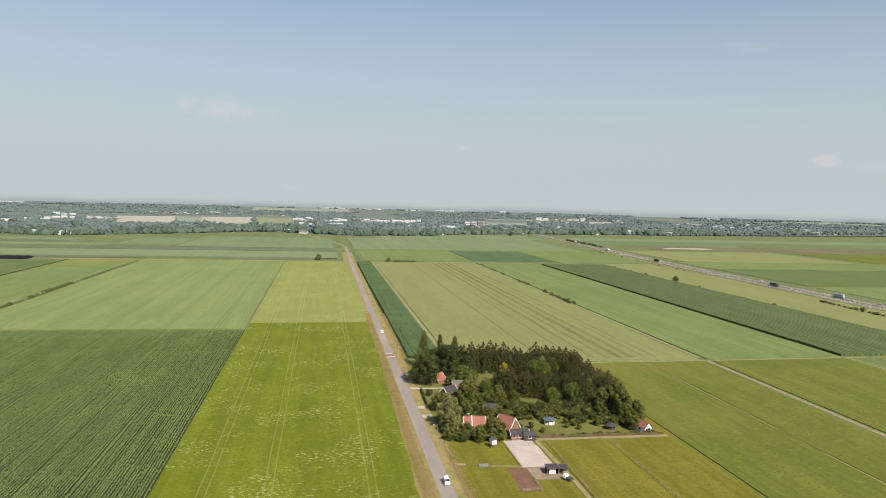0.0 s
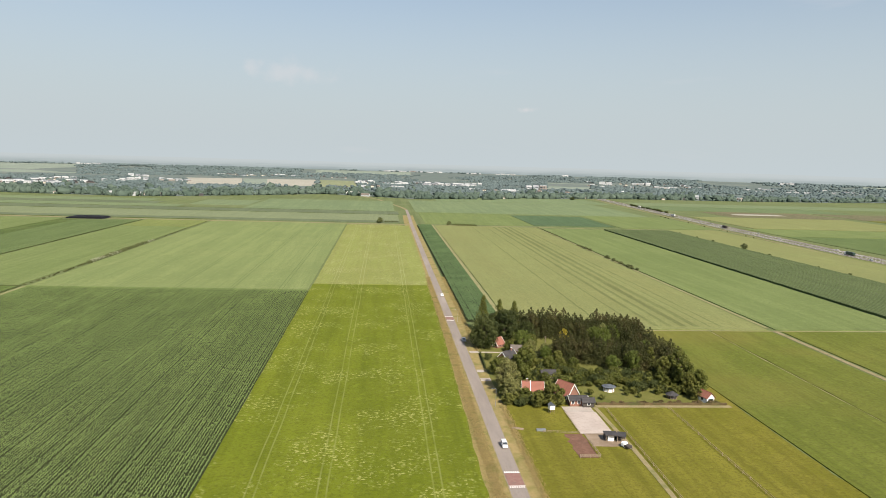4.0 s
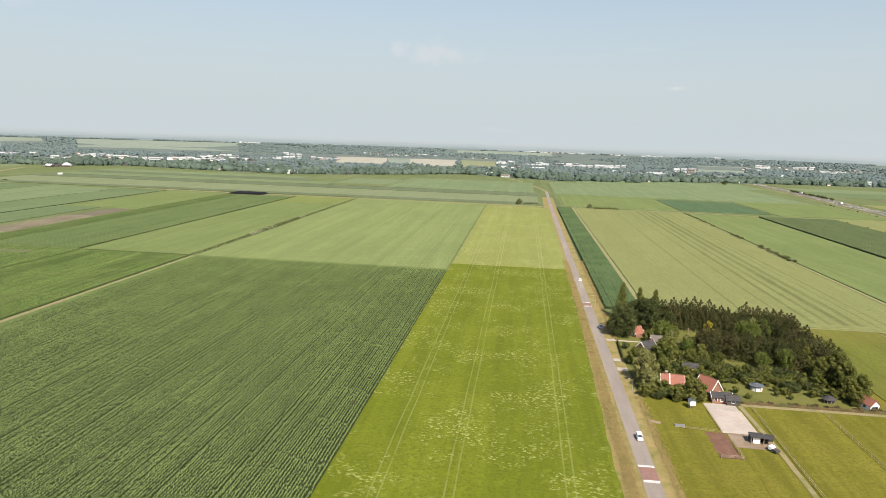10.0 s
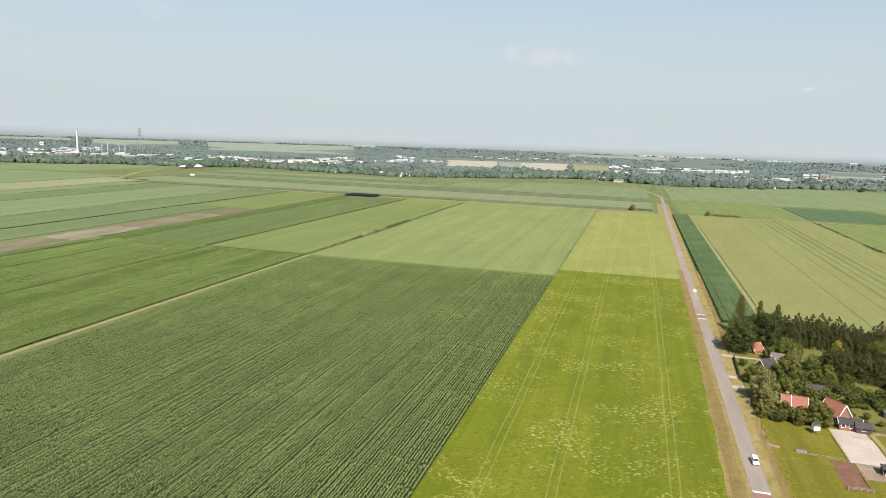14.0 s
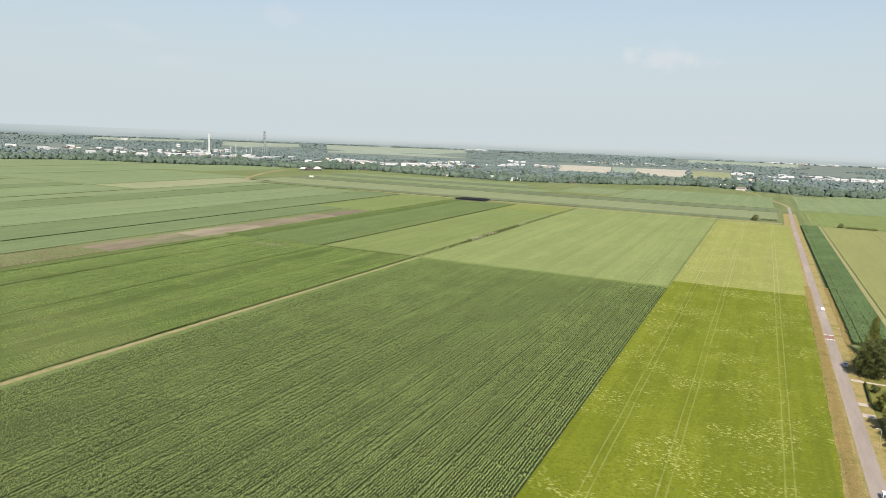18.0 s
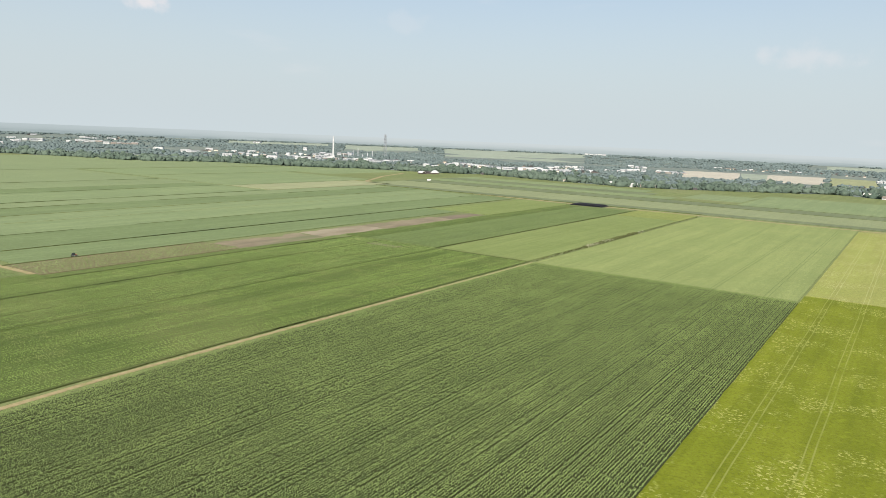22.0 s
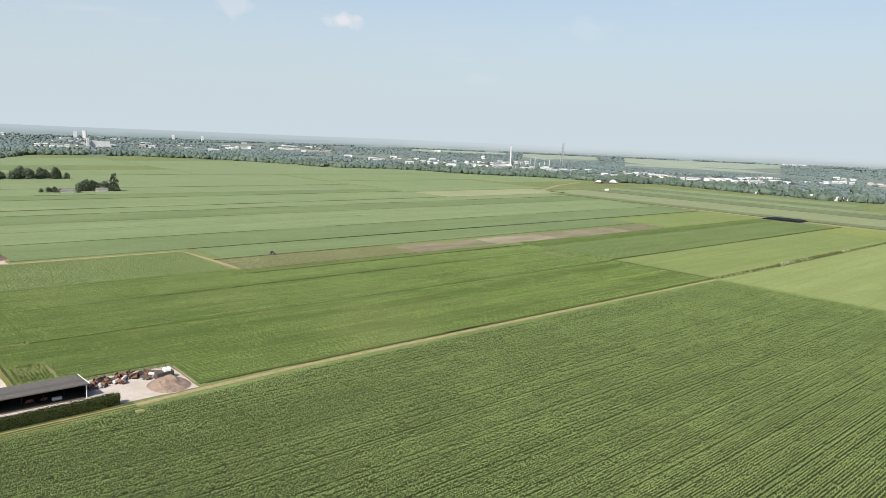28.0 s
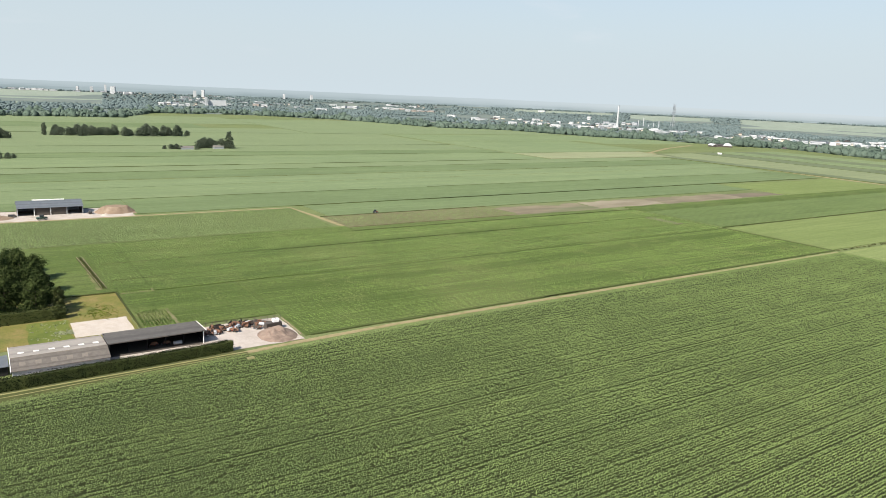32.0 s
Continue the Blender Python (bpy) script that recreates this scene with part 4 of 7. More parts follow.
TRACKS = [("track_yard_outer", [(-214, -200), (-221.5, 4.8), (-222.0, 20), (-222.4, 36), (-223.4, 70)], 0.7, M_PATH, "worn wheel track between hedge and maize"),
          ("track_yard_inner", [(-212, -200), (-218.9, 4.6), (-220.0, 20), (-220.7, 36), (-221.8, 70)], 0.35, M_PATH, "worn wheel track between hedge and maize"),
          ("track_west", [(-222.6, 70), (-224.5, 90), (-226.6, 131), (-226.8, 322)], 2.6, M_TRACK, "sandy track along the maize field"),
          ("track_north", [(-226.8, 322), (-226.4, 461)], 2.0, M_PATH, "grassy track along the maize field"),
          ("track_cross", [(36, 957), (-190, 958), (-400, 961), (-580, 974), (-708, 989), (-872, 1030), (-960, 1190), (-1020, 1340)], 8.0, M_TRACK, "pale grass track across the fields"),
          ("track_cross_east", [(42, 961), (95, 955), (200, 957), (310, 948), (480, 964)], 4.5, M_PATH, "pale grass track across the fields"),
          ("track_maize_strip", [(68.6, 372), (68.6, 955)], 2.4, M_PATH, "pale path beside the maize strip"),
          ("track_hedge", [(213.6, 362), (213.6, 940)], 2.0, M_PATH, "worn grass path along the bushes"),
          ("track_east", [(214.5, -200), (214.2, 230), (214.0, 356)], 2.6, M_TRACK, "sandy track between meadows"),
          ("track_middle", [(126, 355), (215, 356), (305, 358), (480, 360)], 1.2, M_PATH, "pale path across the meadows"),
          ("track_paddock", [(78.3, 238.6), (129, 238.2)], 2.4, M_TRACK, "sandy track before the hedge"),
          ("track_potato", [(-500, -200), (-501, 60), (-500, 193), (-458, 197), (-414, 199)], 3.6, M_TRACK, "sandy track round the potato field"),
          ("track_stripe", [(176.5, -200), (176.5, 352)], 0.9, M_PATH, "thin pale line between meadows"),
          ("track_stripe_east", [(304, -200), (304, 360)], 1.4, M_PATH, "thin pale line between meadows"),
          ("track_yard", [(77.6, 238), (78.2, 215), (78.6, 200), (77.5, 120)], 1.5, M_TRACK, "worn track beside the paddock"),
          ("track_far", [(-872, 1030), (-1100, 1010), (-1300, 1080)], 3.0, M_PATH, "pale path between far fields")]
setting("verge_yard", ribbon("verge_yard", [(-214.5, -200), (-219.8, -2), (-221.0, 27), (-223.6, 70)], 9.0, 0.09, M_TROD), "dull trodden grass beside the hedge", "verge")
for name, line, width, mat, label in TRACKS:
    setting(name, ribbon(name, line, width, 0.14, mat), label, "track")
HIGHWAY = [(492, -300), (495, 300), (497, 540), (504, 760), (514, 950), (530, 1160), (548, 1400), (578, 1800), (612, 2200), (650, 2600)]
setting("highway_verge", ribbon("highway_verge", HIGHWAY, 44, 0.12, M_STRIPE), "dull dry grass on the highway verge", "verge")
for name, off in (("highway_west", -7.5), ("highway_east", 7.5)):
    setting(name, ribbon(name, HIGHWAY, 10.5, 0.26, M_HIGHWAY, 0.2, off), "busy dual carriageway of grey asphalt", "highway")
    for o in (-4.4, 0.0, 4.4):
        setting("lane_line", ribbon("lane_line", HIGHWAY, 0.3, 0.272, M_PAINT, 0.01, off + o), "white painted lane line", "road marking")
setting("service_road", ribbon("service_road", [(x - 24, y) for x, y in HIGHWAY], 4.0, 0.2, M_TRACK), "pale service road beside the highway", "road")


# speed tables: red brick with white blocks
def speed_table(y, x, depth):
    t = thing("speed_table", "red brick speed table with white edge blocks", "speed bump", "road humps", (x, y, 0.165))
    bm = bmesh.new()
    prof = [(-depth / 2, 0.0), (depth / 2, 0.0), (depth / 2 - 0.7, 0.09), (-depth / 2 + 0.7, 0.09)]
    a = [bm.verts.new((-2.2, yy, z)) for yy, z in prof]
    b = [bm.verts.new((2.2, yy, z)) for yy, z in prof]
    bm.faces.new(a)
    bm.faces.new(b[::-1])
    for i in range(4):
        bm.faces.new((a[(i + 1) % 4], a[i], b[i], b[(i + 1) % 4]))
    part("ramp", bm, M_REDBRICK, t)
    for yy, sgn in ((-depth / 2 + 0.4, -1), (depth / 2 - 0.4, 1)):
        part("edge_line", box(-2.2, 2.2, yy - sgn * 0.35 - 0.14, yy - sgn * 0.35 + 0.14, 0.06, 0.105), M_PAINT, t)
        for k in range(7):
            x0 = -2.1 + k * 0.62
            part("white_block", box(x0, x0 + 0.34, yy - 0.35 + sgn * 0.25, yy + 0.35 + sgn * 0.25, 0.0, 0.07), M_PAINT, t)
    return t


speed_table(180.5, 37.6, 9.5)
speed_table(379.0, 38.3, 9.5)
# ---------- trees ----------
def leaf_cloud(name, centres, radii, per, size, mat, flat=0.8, outward=1.1):
    """Leaves as small folded quads on and in clumps."""
    c = np.repeat(np.asarray(centres, float), per, 0)
    r = np.repeat(np.asarray(radii, float), per)
    k = len(c)
    d = rng.normal(0, 1, (k, 3))
    d /= np.linalg.norm(d, axis=1)[:, None]
    p = c + d * (r * (0.55 + 0.5 * rng.random(k) ** 0.6))[:, None] * np.array([1, 1, flat])
    nrm = d * outward + rng.normal(0, 0.5, (k, 3))
    nrm /= np.linalg.norm(nrm, axis=1)[:, None]
    u = np.cross(nrm, rng.normal(0, 1, (k, 3)))
    u /= np.linalg.norm(u, axis=1)[:, None]
    w = np.cross(nrm, u)
    s = (size * (0.6 + 0.8 * rng.random(k)))[:, None]
    fold = nrm * s * 0.25
    v = np.stack([p - u * s, p - w * s * 0.55 + fold, p + u * s, p + w * s * 0.55 + fold], 1).reshape(-1, 3)
    i = np.arange(k) * 4
    return mesh_from(name, v, np.stack([i, i + 1, i + 2, i + 3], 1), mat)


def trunk_mesh(h, r, limbs, spread):
    bm = tube([(0, 0, -0.3), (0.05 * h * 0.1, 0, h * 0.25), (0, 0.03 * h * 0.2, h * 0.55), (0, 0, h * 0.85)], [r * 1.3, r, r * 0.7, r * 0.2])
    for k in range(limbs):
        a = k * 2.4 + 0.3
        z = h * (0.28 + 0.4 * k / limbs)
        e = Vector((math.cos(a), math.sin(a), 0)) * spread
        tube([(0, 0, z), (e.x * 0.45, e.y * 0.45, z + h * 0.10), (e.x * 0.85, e.y * 0.85, z + h * 0.20)], [r * 0.45, r * 0.3, r * 0.1], 5, bm)
    return bm


def broadleaf(name, label, h, w, leaf, clumps=34, per=95, size=0.42, low=0.18, group="garden trees"):
    size = size * 0.78
    t = thing(name, label, "tree", group)
    part("trunk", trunk_mesh(h, 0.028 * h, 6, w * 0.42), M_BARK, t)
    cs, rs = [], []
    for k in range(clumps):
        z = low + (1 - low) * (k + 0.5) / clumps
        prof = math.sin(math.pi * min(1, (z - low) / (1 - low) * 0.86 + 0.12)) ** 0.7
        a, q = k * 2.39996, math.sqrt(rng.random())
        rr = w / 2 * prof * q * 0.85
        cs.append((rr * math.cos(a) + rng.normal(0, 0.04 * w), rr * math.sin(a) + rng.normal(0, 0.04 * w), h * z * 0.93))
        rs.append(w * (0.08 + 0.11 * rng.random()))
    part("crown", leaf_cloud("crown", cs, rs, per, size, leaf, 0.85, 2.0), leaf, t)
    return t


def conifer(name, label, h, w, leaf, layers=14, group="conifer plantation"):
    """A blunt dark conifer: whorls of drooping boughs, each a run of flat needle clumps."""
    t = thing(name, label, "conifer", group)
    part("trunk", tube([(0, 0, -0.3), (0, 0, h * 0.5), (0, 0, h * 0.97)], [0.022 * h, 0.014 * h, 0.02], 6), M_BARK, t)
    cs, rs = [], []
    for i in range(layers):
        f = i / (layers - 1)
        z = h * (0.13 + 0.82 * f)
        reach = w / 2 * (1 - f) ** 0.50 * (0.8 + 0.4 * rng.random()) + 0.25
        boughs = int(9 - 5 * f)
        for k in range(boughs):
            a = k * math.tau / boughs + i * 0.9 + rng.normal(0, 0.2)
            long = reach * (0.7 + 0.5 * rng.random())
            for q in ((0.45, 0.95) if f < 0.75 else (0.7,)):
                cs.append((math.cos(a) * long * q, math.sin(a) * long * q, z - 0.20 * long * q + rng.normal(0, 0.12)))
                rs.append(0.20 + 0.24 * long * (1.1 - 0.35 * q))
    cs.append((0, 0, h * 0.98))
    rs.append(0.22)
    part("crown", leaf_cloud("crown", cs, rs, 13, 0.31, leaf, 0.6, 1.4), leaf, t)
    return t


def poplar(name, label, h, w, leaf):
    """A tall upright tree, widest below the middle, with a drawn-out tip."""
    t = thing(name, label, "tree", "poplars")
    part("trunk", tube([(0, 0, -0.3), (0, 0, h * 0.5), (0, 0, h * 0.95)], [0.02 * h, 0.014 * h, 0.03], 6), M_BARK, t)
    cs, rs = [], []
    for k in range(64):
        z = 0.08 + 0.90 * (k + 0.5) / 64
        prof = min(1.0, z / 0.3) ** 0.5 * (1.02 - z) ** 0.75
        a, q = k * 2.4, math.sqrt(rng.random())
        cs.append((w * 0.46 * prof * q * math.cos(a), w * 0.46 * prof * q * math.sin(a), h * z))
        rs.append(w * (0.09 + 0.07 * rng.random()) * (0.45 + 0.75 * prof))
    part("crown", leaf_cloud("crown", cs, rs, 46, 0.32, leaf, 1.15, 1.8), leaf, t)
    return t


def bush(name, label, h, w, leaf, per=42, n=9, size=0.35, group="garden shrubs"):
    t = thing(name, label, "shrub", group)
    part("stems", tube([(0, 0, -0.2), (0.05, 0, h * 0.5)], [0.08, 0.03], 5), M_BARK, t)
    cs = [(w * 0.3 * math.cos(k * 2.4) * math.sqrt(k / n), w * 0.3 * math.sin(k * 2.4) * math.sqrt(k / n), h * (0.35 + 0.3 * rng.random())) for k in range(n)]
    part("foliage", leaf_cloud("foliage", cs, [w * 0.24] * n, per, size, leaf, min(1.0, 1.6 * h / w)), leaf, t)
    return t


def spread(base, spots, jitter=0.0):
    """The first spot takes the thing itself, the others copies; a spot is x, y, size and height factor."""
    for k, (x, y, s, sz) in enumerate(spots):
        m = Matrix.Translation((x, y, 0.0)) @ Matrix.Rotation(k * 2.1 + x, 4, "Z") @ Matrix.Diagonal((s, s, s * sz, 1))
        if k == 0:
            first = (base, m)
        else:
            copy_thing(base, m)
    first[0].matrix_basis = first[1]


OAK = "large dark green oak with a rounded crown"
spread(broadleaf("oak_tree", OAK, 12.5, 12.0, M_LEAF_DARK, 42, 110, 0.45, 0.12),
       [(48.5, 318, 1.15, 1.05), (61, 334, 1.15, 1.05), (66, 343, 0.95, 1.1), (50, 331, 0.9, 1.0), (56, 341, 0.9, 1.05), (72, 334, 0.8, 0.95)])
spread(broadleaf("maple_tree", "fresh green broadleaf tree in the garden", 9.5, 10.0, M_LEAF_GREEN, 36, 100, 0.42, 0.15),
       [(66, 314, 1.0, 1.0), (106, 318, 0.95, 1.1), (99, 283, 0.7, 1.0), (74, 300, 0.6, 1.0), (113, 327, 0.85, 1.2), (52, 322, 0.6, 0.9), (104, 326, 0.8, 1.15), (108, 283, 0.75, 1.2), (120, 300, 0.75, 1.2)])
spread(broadleaf("ash_tree", "olive green tree by the road", 10.5, 8.5, M_LEAF_PALE, 36, 110, 0.4, 0.08),
       [(48.5, 256, 1.15, 1.05), (48.5, 247, 0.85, 0.9), (69, 309, 0.7, 0.9), (122, 266, 0.8, 1.1), (82, 309, 0.5, 1.0), (110, 332, 0.75, 1.15), (117, 274, 0.7, 1.1), (75, 307, 0.6, 0.9)])
spread(broadleaf("lime_tree", "mid green broadleaf tree beside the house", 9.0, 8.0, M_LEAF, 34, 100, 0.4, 0.1),
       [(48.0, 277, 0.85, 0.9), (58.5, 275, 1.2, 1.05), (56, 262, 0.95, 0.9), (63, 239.5, 1.15, 0.78), (57, 238, 0.7, 0.8), (65, 262, 0.7, 0.9), (71, 281, 0.8, 0.9), (76, 288, 0.85, 0.9), (64, 287, 0.8, 0.9), (82, 283, 0.75, 0.85), (50, 262, 0.8, 0.9), (90, 272, 0.65, 0.8), (60, 312, 0.7, 0.8), (72, 320, 0.8, 0.9), (62, 285, 1.15, 1.05), (54, 247, 0.6, 0.8),
        (121, 262, 1.2, 1.1), (122.5, 252, 1.0, 1.1), (123, 272, 1.25, 1.1), (119, 245.5, 0.7, 0.9), (113, 251, 0.6, 0.8), (118.6, 250.5, 0.9, 1.1), (107, 252, 0.5, 0.8), (116, 270, 1.0, 1.1), (112, 262, 0.8, 0.9), (123, 256, 0.7, 1.2), (116, 285, 0.9, 1.2), (46.5, 241, 0.65, 0.7), (52, 241.5, 0.6, 0.6), (78, 262, 0.65, 0.8), (85, 268, 0.7, 0.8)])
spread(broadleaf("golden_maple", "golden yellow leaved tree among dark conifers", 8.5, 6.0, M_LEAF_YELLOW, 22, 60, 0.36, 0.35), [(86, 315, 0.85, 1.45)])
spread(broadleaf("copper_beech", "small dark purple leaved tree", 6.0, 5.5, M_LEAF_PURPLE, 24, 90, 0.36, 0.1), [(89.5, 311.5, 1.05, 1.0)])
for k, (x, y, hh) in enumerate(((52.5, 350, 19.0), (60.5, 347, 17.5), (68.0, 346, 17.0))):
    p = poplar("poplar", "slender upright poplar behind the garden", hh, 9.6 - 0.6 * k, M_LEAF)
    p.matrix_basis = pose(x, y, 0, 0, 0, 40 * k)
rows = []
for k in range(26):
    f = k / 25
    rows += [(72 + 54 * f + rng.normal(0, 0.8), 348 - 10 * f + rng.normal(0, 0.9), 1.0 + rng.normal(0, 0.10), 1.0 + rng.normal(0, 0.12)),
             (74 + 53 * f + rng.normal(0, 0.8), 341 - 9 * f + rng.normal(0, 0.9), 0.95 + rng.normal(0, 0.10), 1.0 + rng.normal(0, 0.12))]
for k in range(17):
    f = k / 16
    rows += [(79 + 43 * f + rng.normal(0, 0.8), 305 - 17 * f + rng.normal(0, 0.9), 1.0 + rng.normal(0, 0.06), 1.0),
             (82 + 40 * f + rng.normal(0, 0.8), 298 - 16 * f + rng.normal(0, 0.9), 0.98 + rng.normal(0, 0.06), 1.0),
             (92 + 30 * f + rng.normal(0, 0.8), 330 - 6 * f + rng.normal(0, 1.2), 0.9 + rng.normal(0, 0.06), 1.0)]
for k in range(9):
    rows += [(126.0 + rng.normal(0, 0.9), 334 - 6.5 * k, 0.98 + rng.normal(0, 0.06), 1.0), (120 + rng.normal(0, 0.9), 330 - 6.5 * k, 0.92 + rng.normal(0, 0.06), 1.0)]
rows = [tuple(float(q) for q in r) for r in rows]
spread(conifer("spruce", "dark olive spruce in a dense plantation", 11.2, 8.4, M_NEEDLE), rows[0::2])
spread(conifer("spruce", "dark brownish green spruce in a dense plantation", 11.8, 7.6, M_NEEDLE, 15), rows[1::2])
shrubs = []
for x0, x1, y0, y1, c in ((66, 80, 274, 298, 26), (76, 100, 260, 280, 26), (46, 62, 238, 246, 10), (96, 118, 252, 268, 22), (84, 112, 258, 276, 22), (60, 76, 252, 274, 16), (60, 74, 296, 326, 16), (46, 56, 268, 300, 8), (78, 121, 260, 274, 44), (57, 80, 262, 300, 30), (47, 62, 239, 250, 14)):
    for k in range(c):
        shrubs.append((float(rng.uniform(x0, x1)), float(rng.uniform(y0, y1)), float(rng.uniform(0.6, 1.3)), float(rng.uniform(0.7, 1.2))))
spread(bush("shrub", "dense mixed green garden shrub", 3.0, 4.2, M_LEAF), shrubs[0::2])
spread(bush("shrub", "dense dark green garden shrub", 3.2, 4.0, M_LEAF_DARK), shrubs[1::2])
low = [(80 + 2.2 * k + float(rng.normal(0, 0.6)), 240.6 + float(rng.normal(0, 0.3)), float(rng.uniform(0.5, 0.9)), float(rng.uniform(0.6, 1.3))) for k in range(22)]
spread(bush("border_shrub", "low brownish shrub in the border hedge", 1.6, 3.0, M_HEDGE_BROWN, 40), low)
spread(bush("lawn_tree", "small young tree standing on the lawn", 2.6, 2.4, M_LEAF, 50, group="young lawn trees"),
       [(80, 251, 1.0, 1.1), (83, 246, 0.9, 0.9), (94, 250.5, 0.9, 1.0), (98, 248, 0.8, 1.0), (78.5, 246, 0.7, 1.0), (95, 255, 0.9, 1.2)])


def hedge(name, label, line, h, w, leaf, size=0.28, step=0.5, per=26, wood=None):
    """A clipped hedge: a leafy skin on a dense core."""
    t = thing(name, label, "hedge")
    cs, core = [], bmesh.new()
    for (xa, ya), (xb, yb) in zip(line, line[1:]):
        n = max(2, int(math.hypot(xb - xa, yb - ya) / step))
        for k in range(n):
            f = k / n
            for z in np.arange(0.3, h, 0.75):
                cs.append((xa + (xb - xa) * f, ya + (yb - ya) * f, z))
        s = Vector((yb - ya, xa - xb, 0)).normalized() * (w * 0.38)
        v = [core.verts.new((x + s.x * q, y + s.y * q, z)) for z in (0, h * 0.9) for x, y, q in ((xa, ya, 1), (xb, yb, 1), (xb, yb, -1), (xa, ya, -1))]
        for q in ((0, 1, 5, 4), (1, 2, 6, 5), (2, 3, 7, 6), (3, 0, 4, 7), (4, 5, 6, 7)):
            core.faces.new([v[i] for i in q])
    part("inner_core", core, wood or M_LEAF_DARK, t)
    part("foliage", leaf_cloud("foliage", cs, [w * 0.5] * len(cs), per, size, leaf, 0.9), leaf, t)
    return t


hedge("hedge", "brown-green clipped hedge along the garden", [(79, 239.9), (128, 239.6)], 1.0, 1.0, M_HEDGE_BROWN, 0.16, 0.5, 24, M_HEDGE_BROWN)
hedge("yard_hedge", "tall dark clipped hedge along the sheds", [(-223.2, -14), (-223.9, 5), (-224.5, 20), (-225.0, 36), (-225.7, 54), (-226.6, 66)], 4.0, 2.4, M_HEDGE, 0.24, 0.55, 36)
hedge("garden_hedge", "dark clipped hedge beside the drive", [(44.6, 284), (45.4, 307)], 1.4, 0.8, M_LEAF_DARK, 0.16, 0.5, 20)
hedge("farm_hedge", "tall dark hedge before the farmyard trees", [(-287.5, -34), (-288.4, 21)], 4.8, 3.6, M_HEDGE, 0.26, 0.6, 26)

# trees round the western farm
# The last four oaks stand out of view, added to shade the yard.
spread(broadleaf("farm_oak", "tall dark oak beside the farmyard", 14.5, 13.0, M_LEAF_DEEP, 44, 120, 0.48, 0.06, "farmyard trees"),
       [(-296, 12, 1.0, 1.0), (-304, 2, 1.05, 1.0), (-310, 14, 0.95, 1.05), (-318, 4, 1.05, 1.0), (-326, 13, 1.0, 1.0), (-334, 2, 1.1, 1.0),
        (-300, -10, 1.0, 1.0), (-314, -10, 1.05, 1.0), (-330, -11, 1.0, 1.0), (-294, -2, 0.8, 0.9), (-345, 9, 1.0, 1.0), (-356, 5, 0.95, 1.0), (-352, 15, 0.8, 1.0), (-364, 9, 0.85, 1.0), (-345, -8, 1.0, 1.0), (-292, -20, 1.1, 1.1), (-305, -24, 1.15, 1.1), (-320, -24, 1.1, 1.1), (-284, -30, 1.0, 1.1)])
spread(broadleaf("farm_willow", "green willow at the edge of the yard", 8.0, 7.0, M_LEAF_DARK, 32, 100, 0.38, 0.06, "farmyard trees"),
       [(-288, 18.5, 0.8, 0.9), (-294, 19, 0.8, 1.2), (-303, 20, 0.8, 1.4)])

# far groups of trees on the western plain
clumps = []
for y0, y1, n, s0, s1 in ((98, 214, 34, 0.6, 1.0), (226, 296, 26, 0.7, 1.1)):
    for k in range(n):
        y = y0 + (y1 - y0) * k / (n - 1)
        clumps.append((-1272 + float(rng.normal(0, 14)), y + float(rng.normal(0, 4)), float(rng.uniform(s0, s1)) * (0.75 if y > 280 else 1.0), float(rng.uniform(0.7, 1.2))))
for x, y, s in ((-1017, 259, 0.8), (-1019, 266, 1.0), (-1018, 274, 0.95), (-1016, 280, 0.75), (-1014, 288, 0.9), (-1012, 294, 0.7), (-1009, 301, 0.7), (-1008, 210, 0.36), (-1006, 218, 0.46), (-1004, 225, 0.5), (-1000, 230, 0.36),
                (-994, 250, 0.4), (-1003, 241, 0.34), (-1010, 221, 0.4), (-1200, 18, 1.0), (-1205, 26, 0.95), (-1198, 34, 0.7), (-900, 8, 0.5), (-903, 16, 0.5), (-901, 24, 0.45), (-905, 30, 0.35)):
    clumps.append((x, y, s, 1.0))
spread(broadleaf("field_tree", "rounded grey green tree in a group on the plain", 15.0, 17.0, M_PLAIN_LEAF, 34, 50, 1.0, 0.02, "trees on the plain"), clumps)
spread(broadleaf("tall_field_tree", "tall upright tree standing over its group on the plain", 25.0, 12.0, M_PLAIN_LEAF, 40, 50, 1.0, 0.05, "trees on the plain"), [(-1010, 298.5, 1.0, 1.0), (-1268, 86, 0.75, 1.1)])

# bushes along the far hedge, the highway and the field corners
def line_of(x0, y0, x1, y1, count, s0, s1):
    return [(x0 + (x1 - x0) * k / max(1, count - 1) + float(rng.normal(0, 0.6)), y0 + (y1 - y0) * (k + float(rng.uniform(-0.3, 0.3))) / max(1, count - 1),
             float(rng.uniform(s0, s1)), float(rng.uniform(0.7, 1.1))) for k in range(count)]


wild = line_of(-228.5, 560, -228.5, 700, 60, 0.5, 1.05) + line_of(-228.5, 705, -228.5, 950, 26, 0.25, 0.6) + line_of(-228.5, 466, -228.5, 556, 22, 0.3, 0.6)
spread(bush("ditch_bush", "rough grey green bush along a ditch", 2.4, 6.0, M_DITCH_LEAF, 44, group="ditch bushes"), wild[0::2])
spread(bush("ditch_bush", "rough olive bush along a ditch", 2.2, 5.6, M_DITCH_LEAF, 44, group="ditch bushes"), wild[1::2])
spread(bush("flowering_bush", "pale flowering bush along a ditch", 2.6, 5.4, M_BLOSSOM, 40, group="ditch bushes"), line_of(-228.0, 566, -228.2, 626, 16, 0.5, 0.95) + line_of(-228.0, 690, -228.2, 720, 5, 0.4, 0.7))
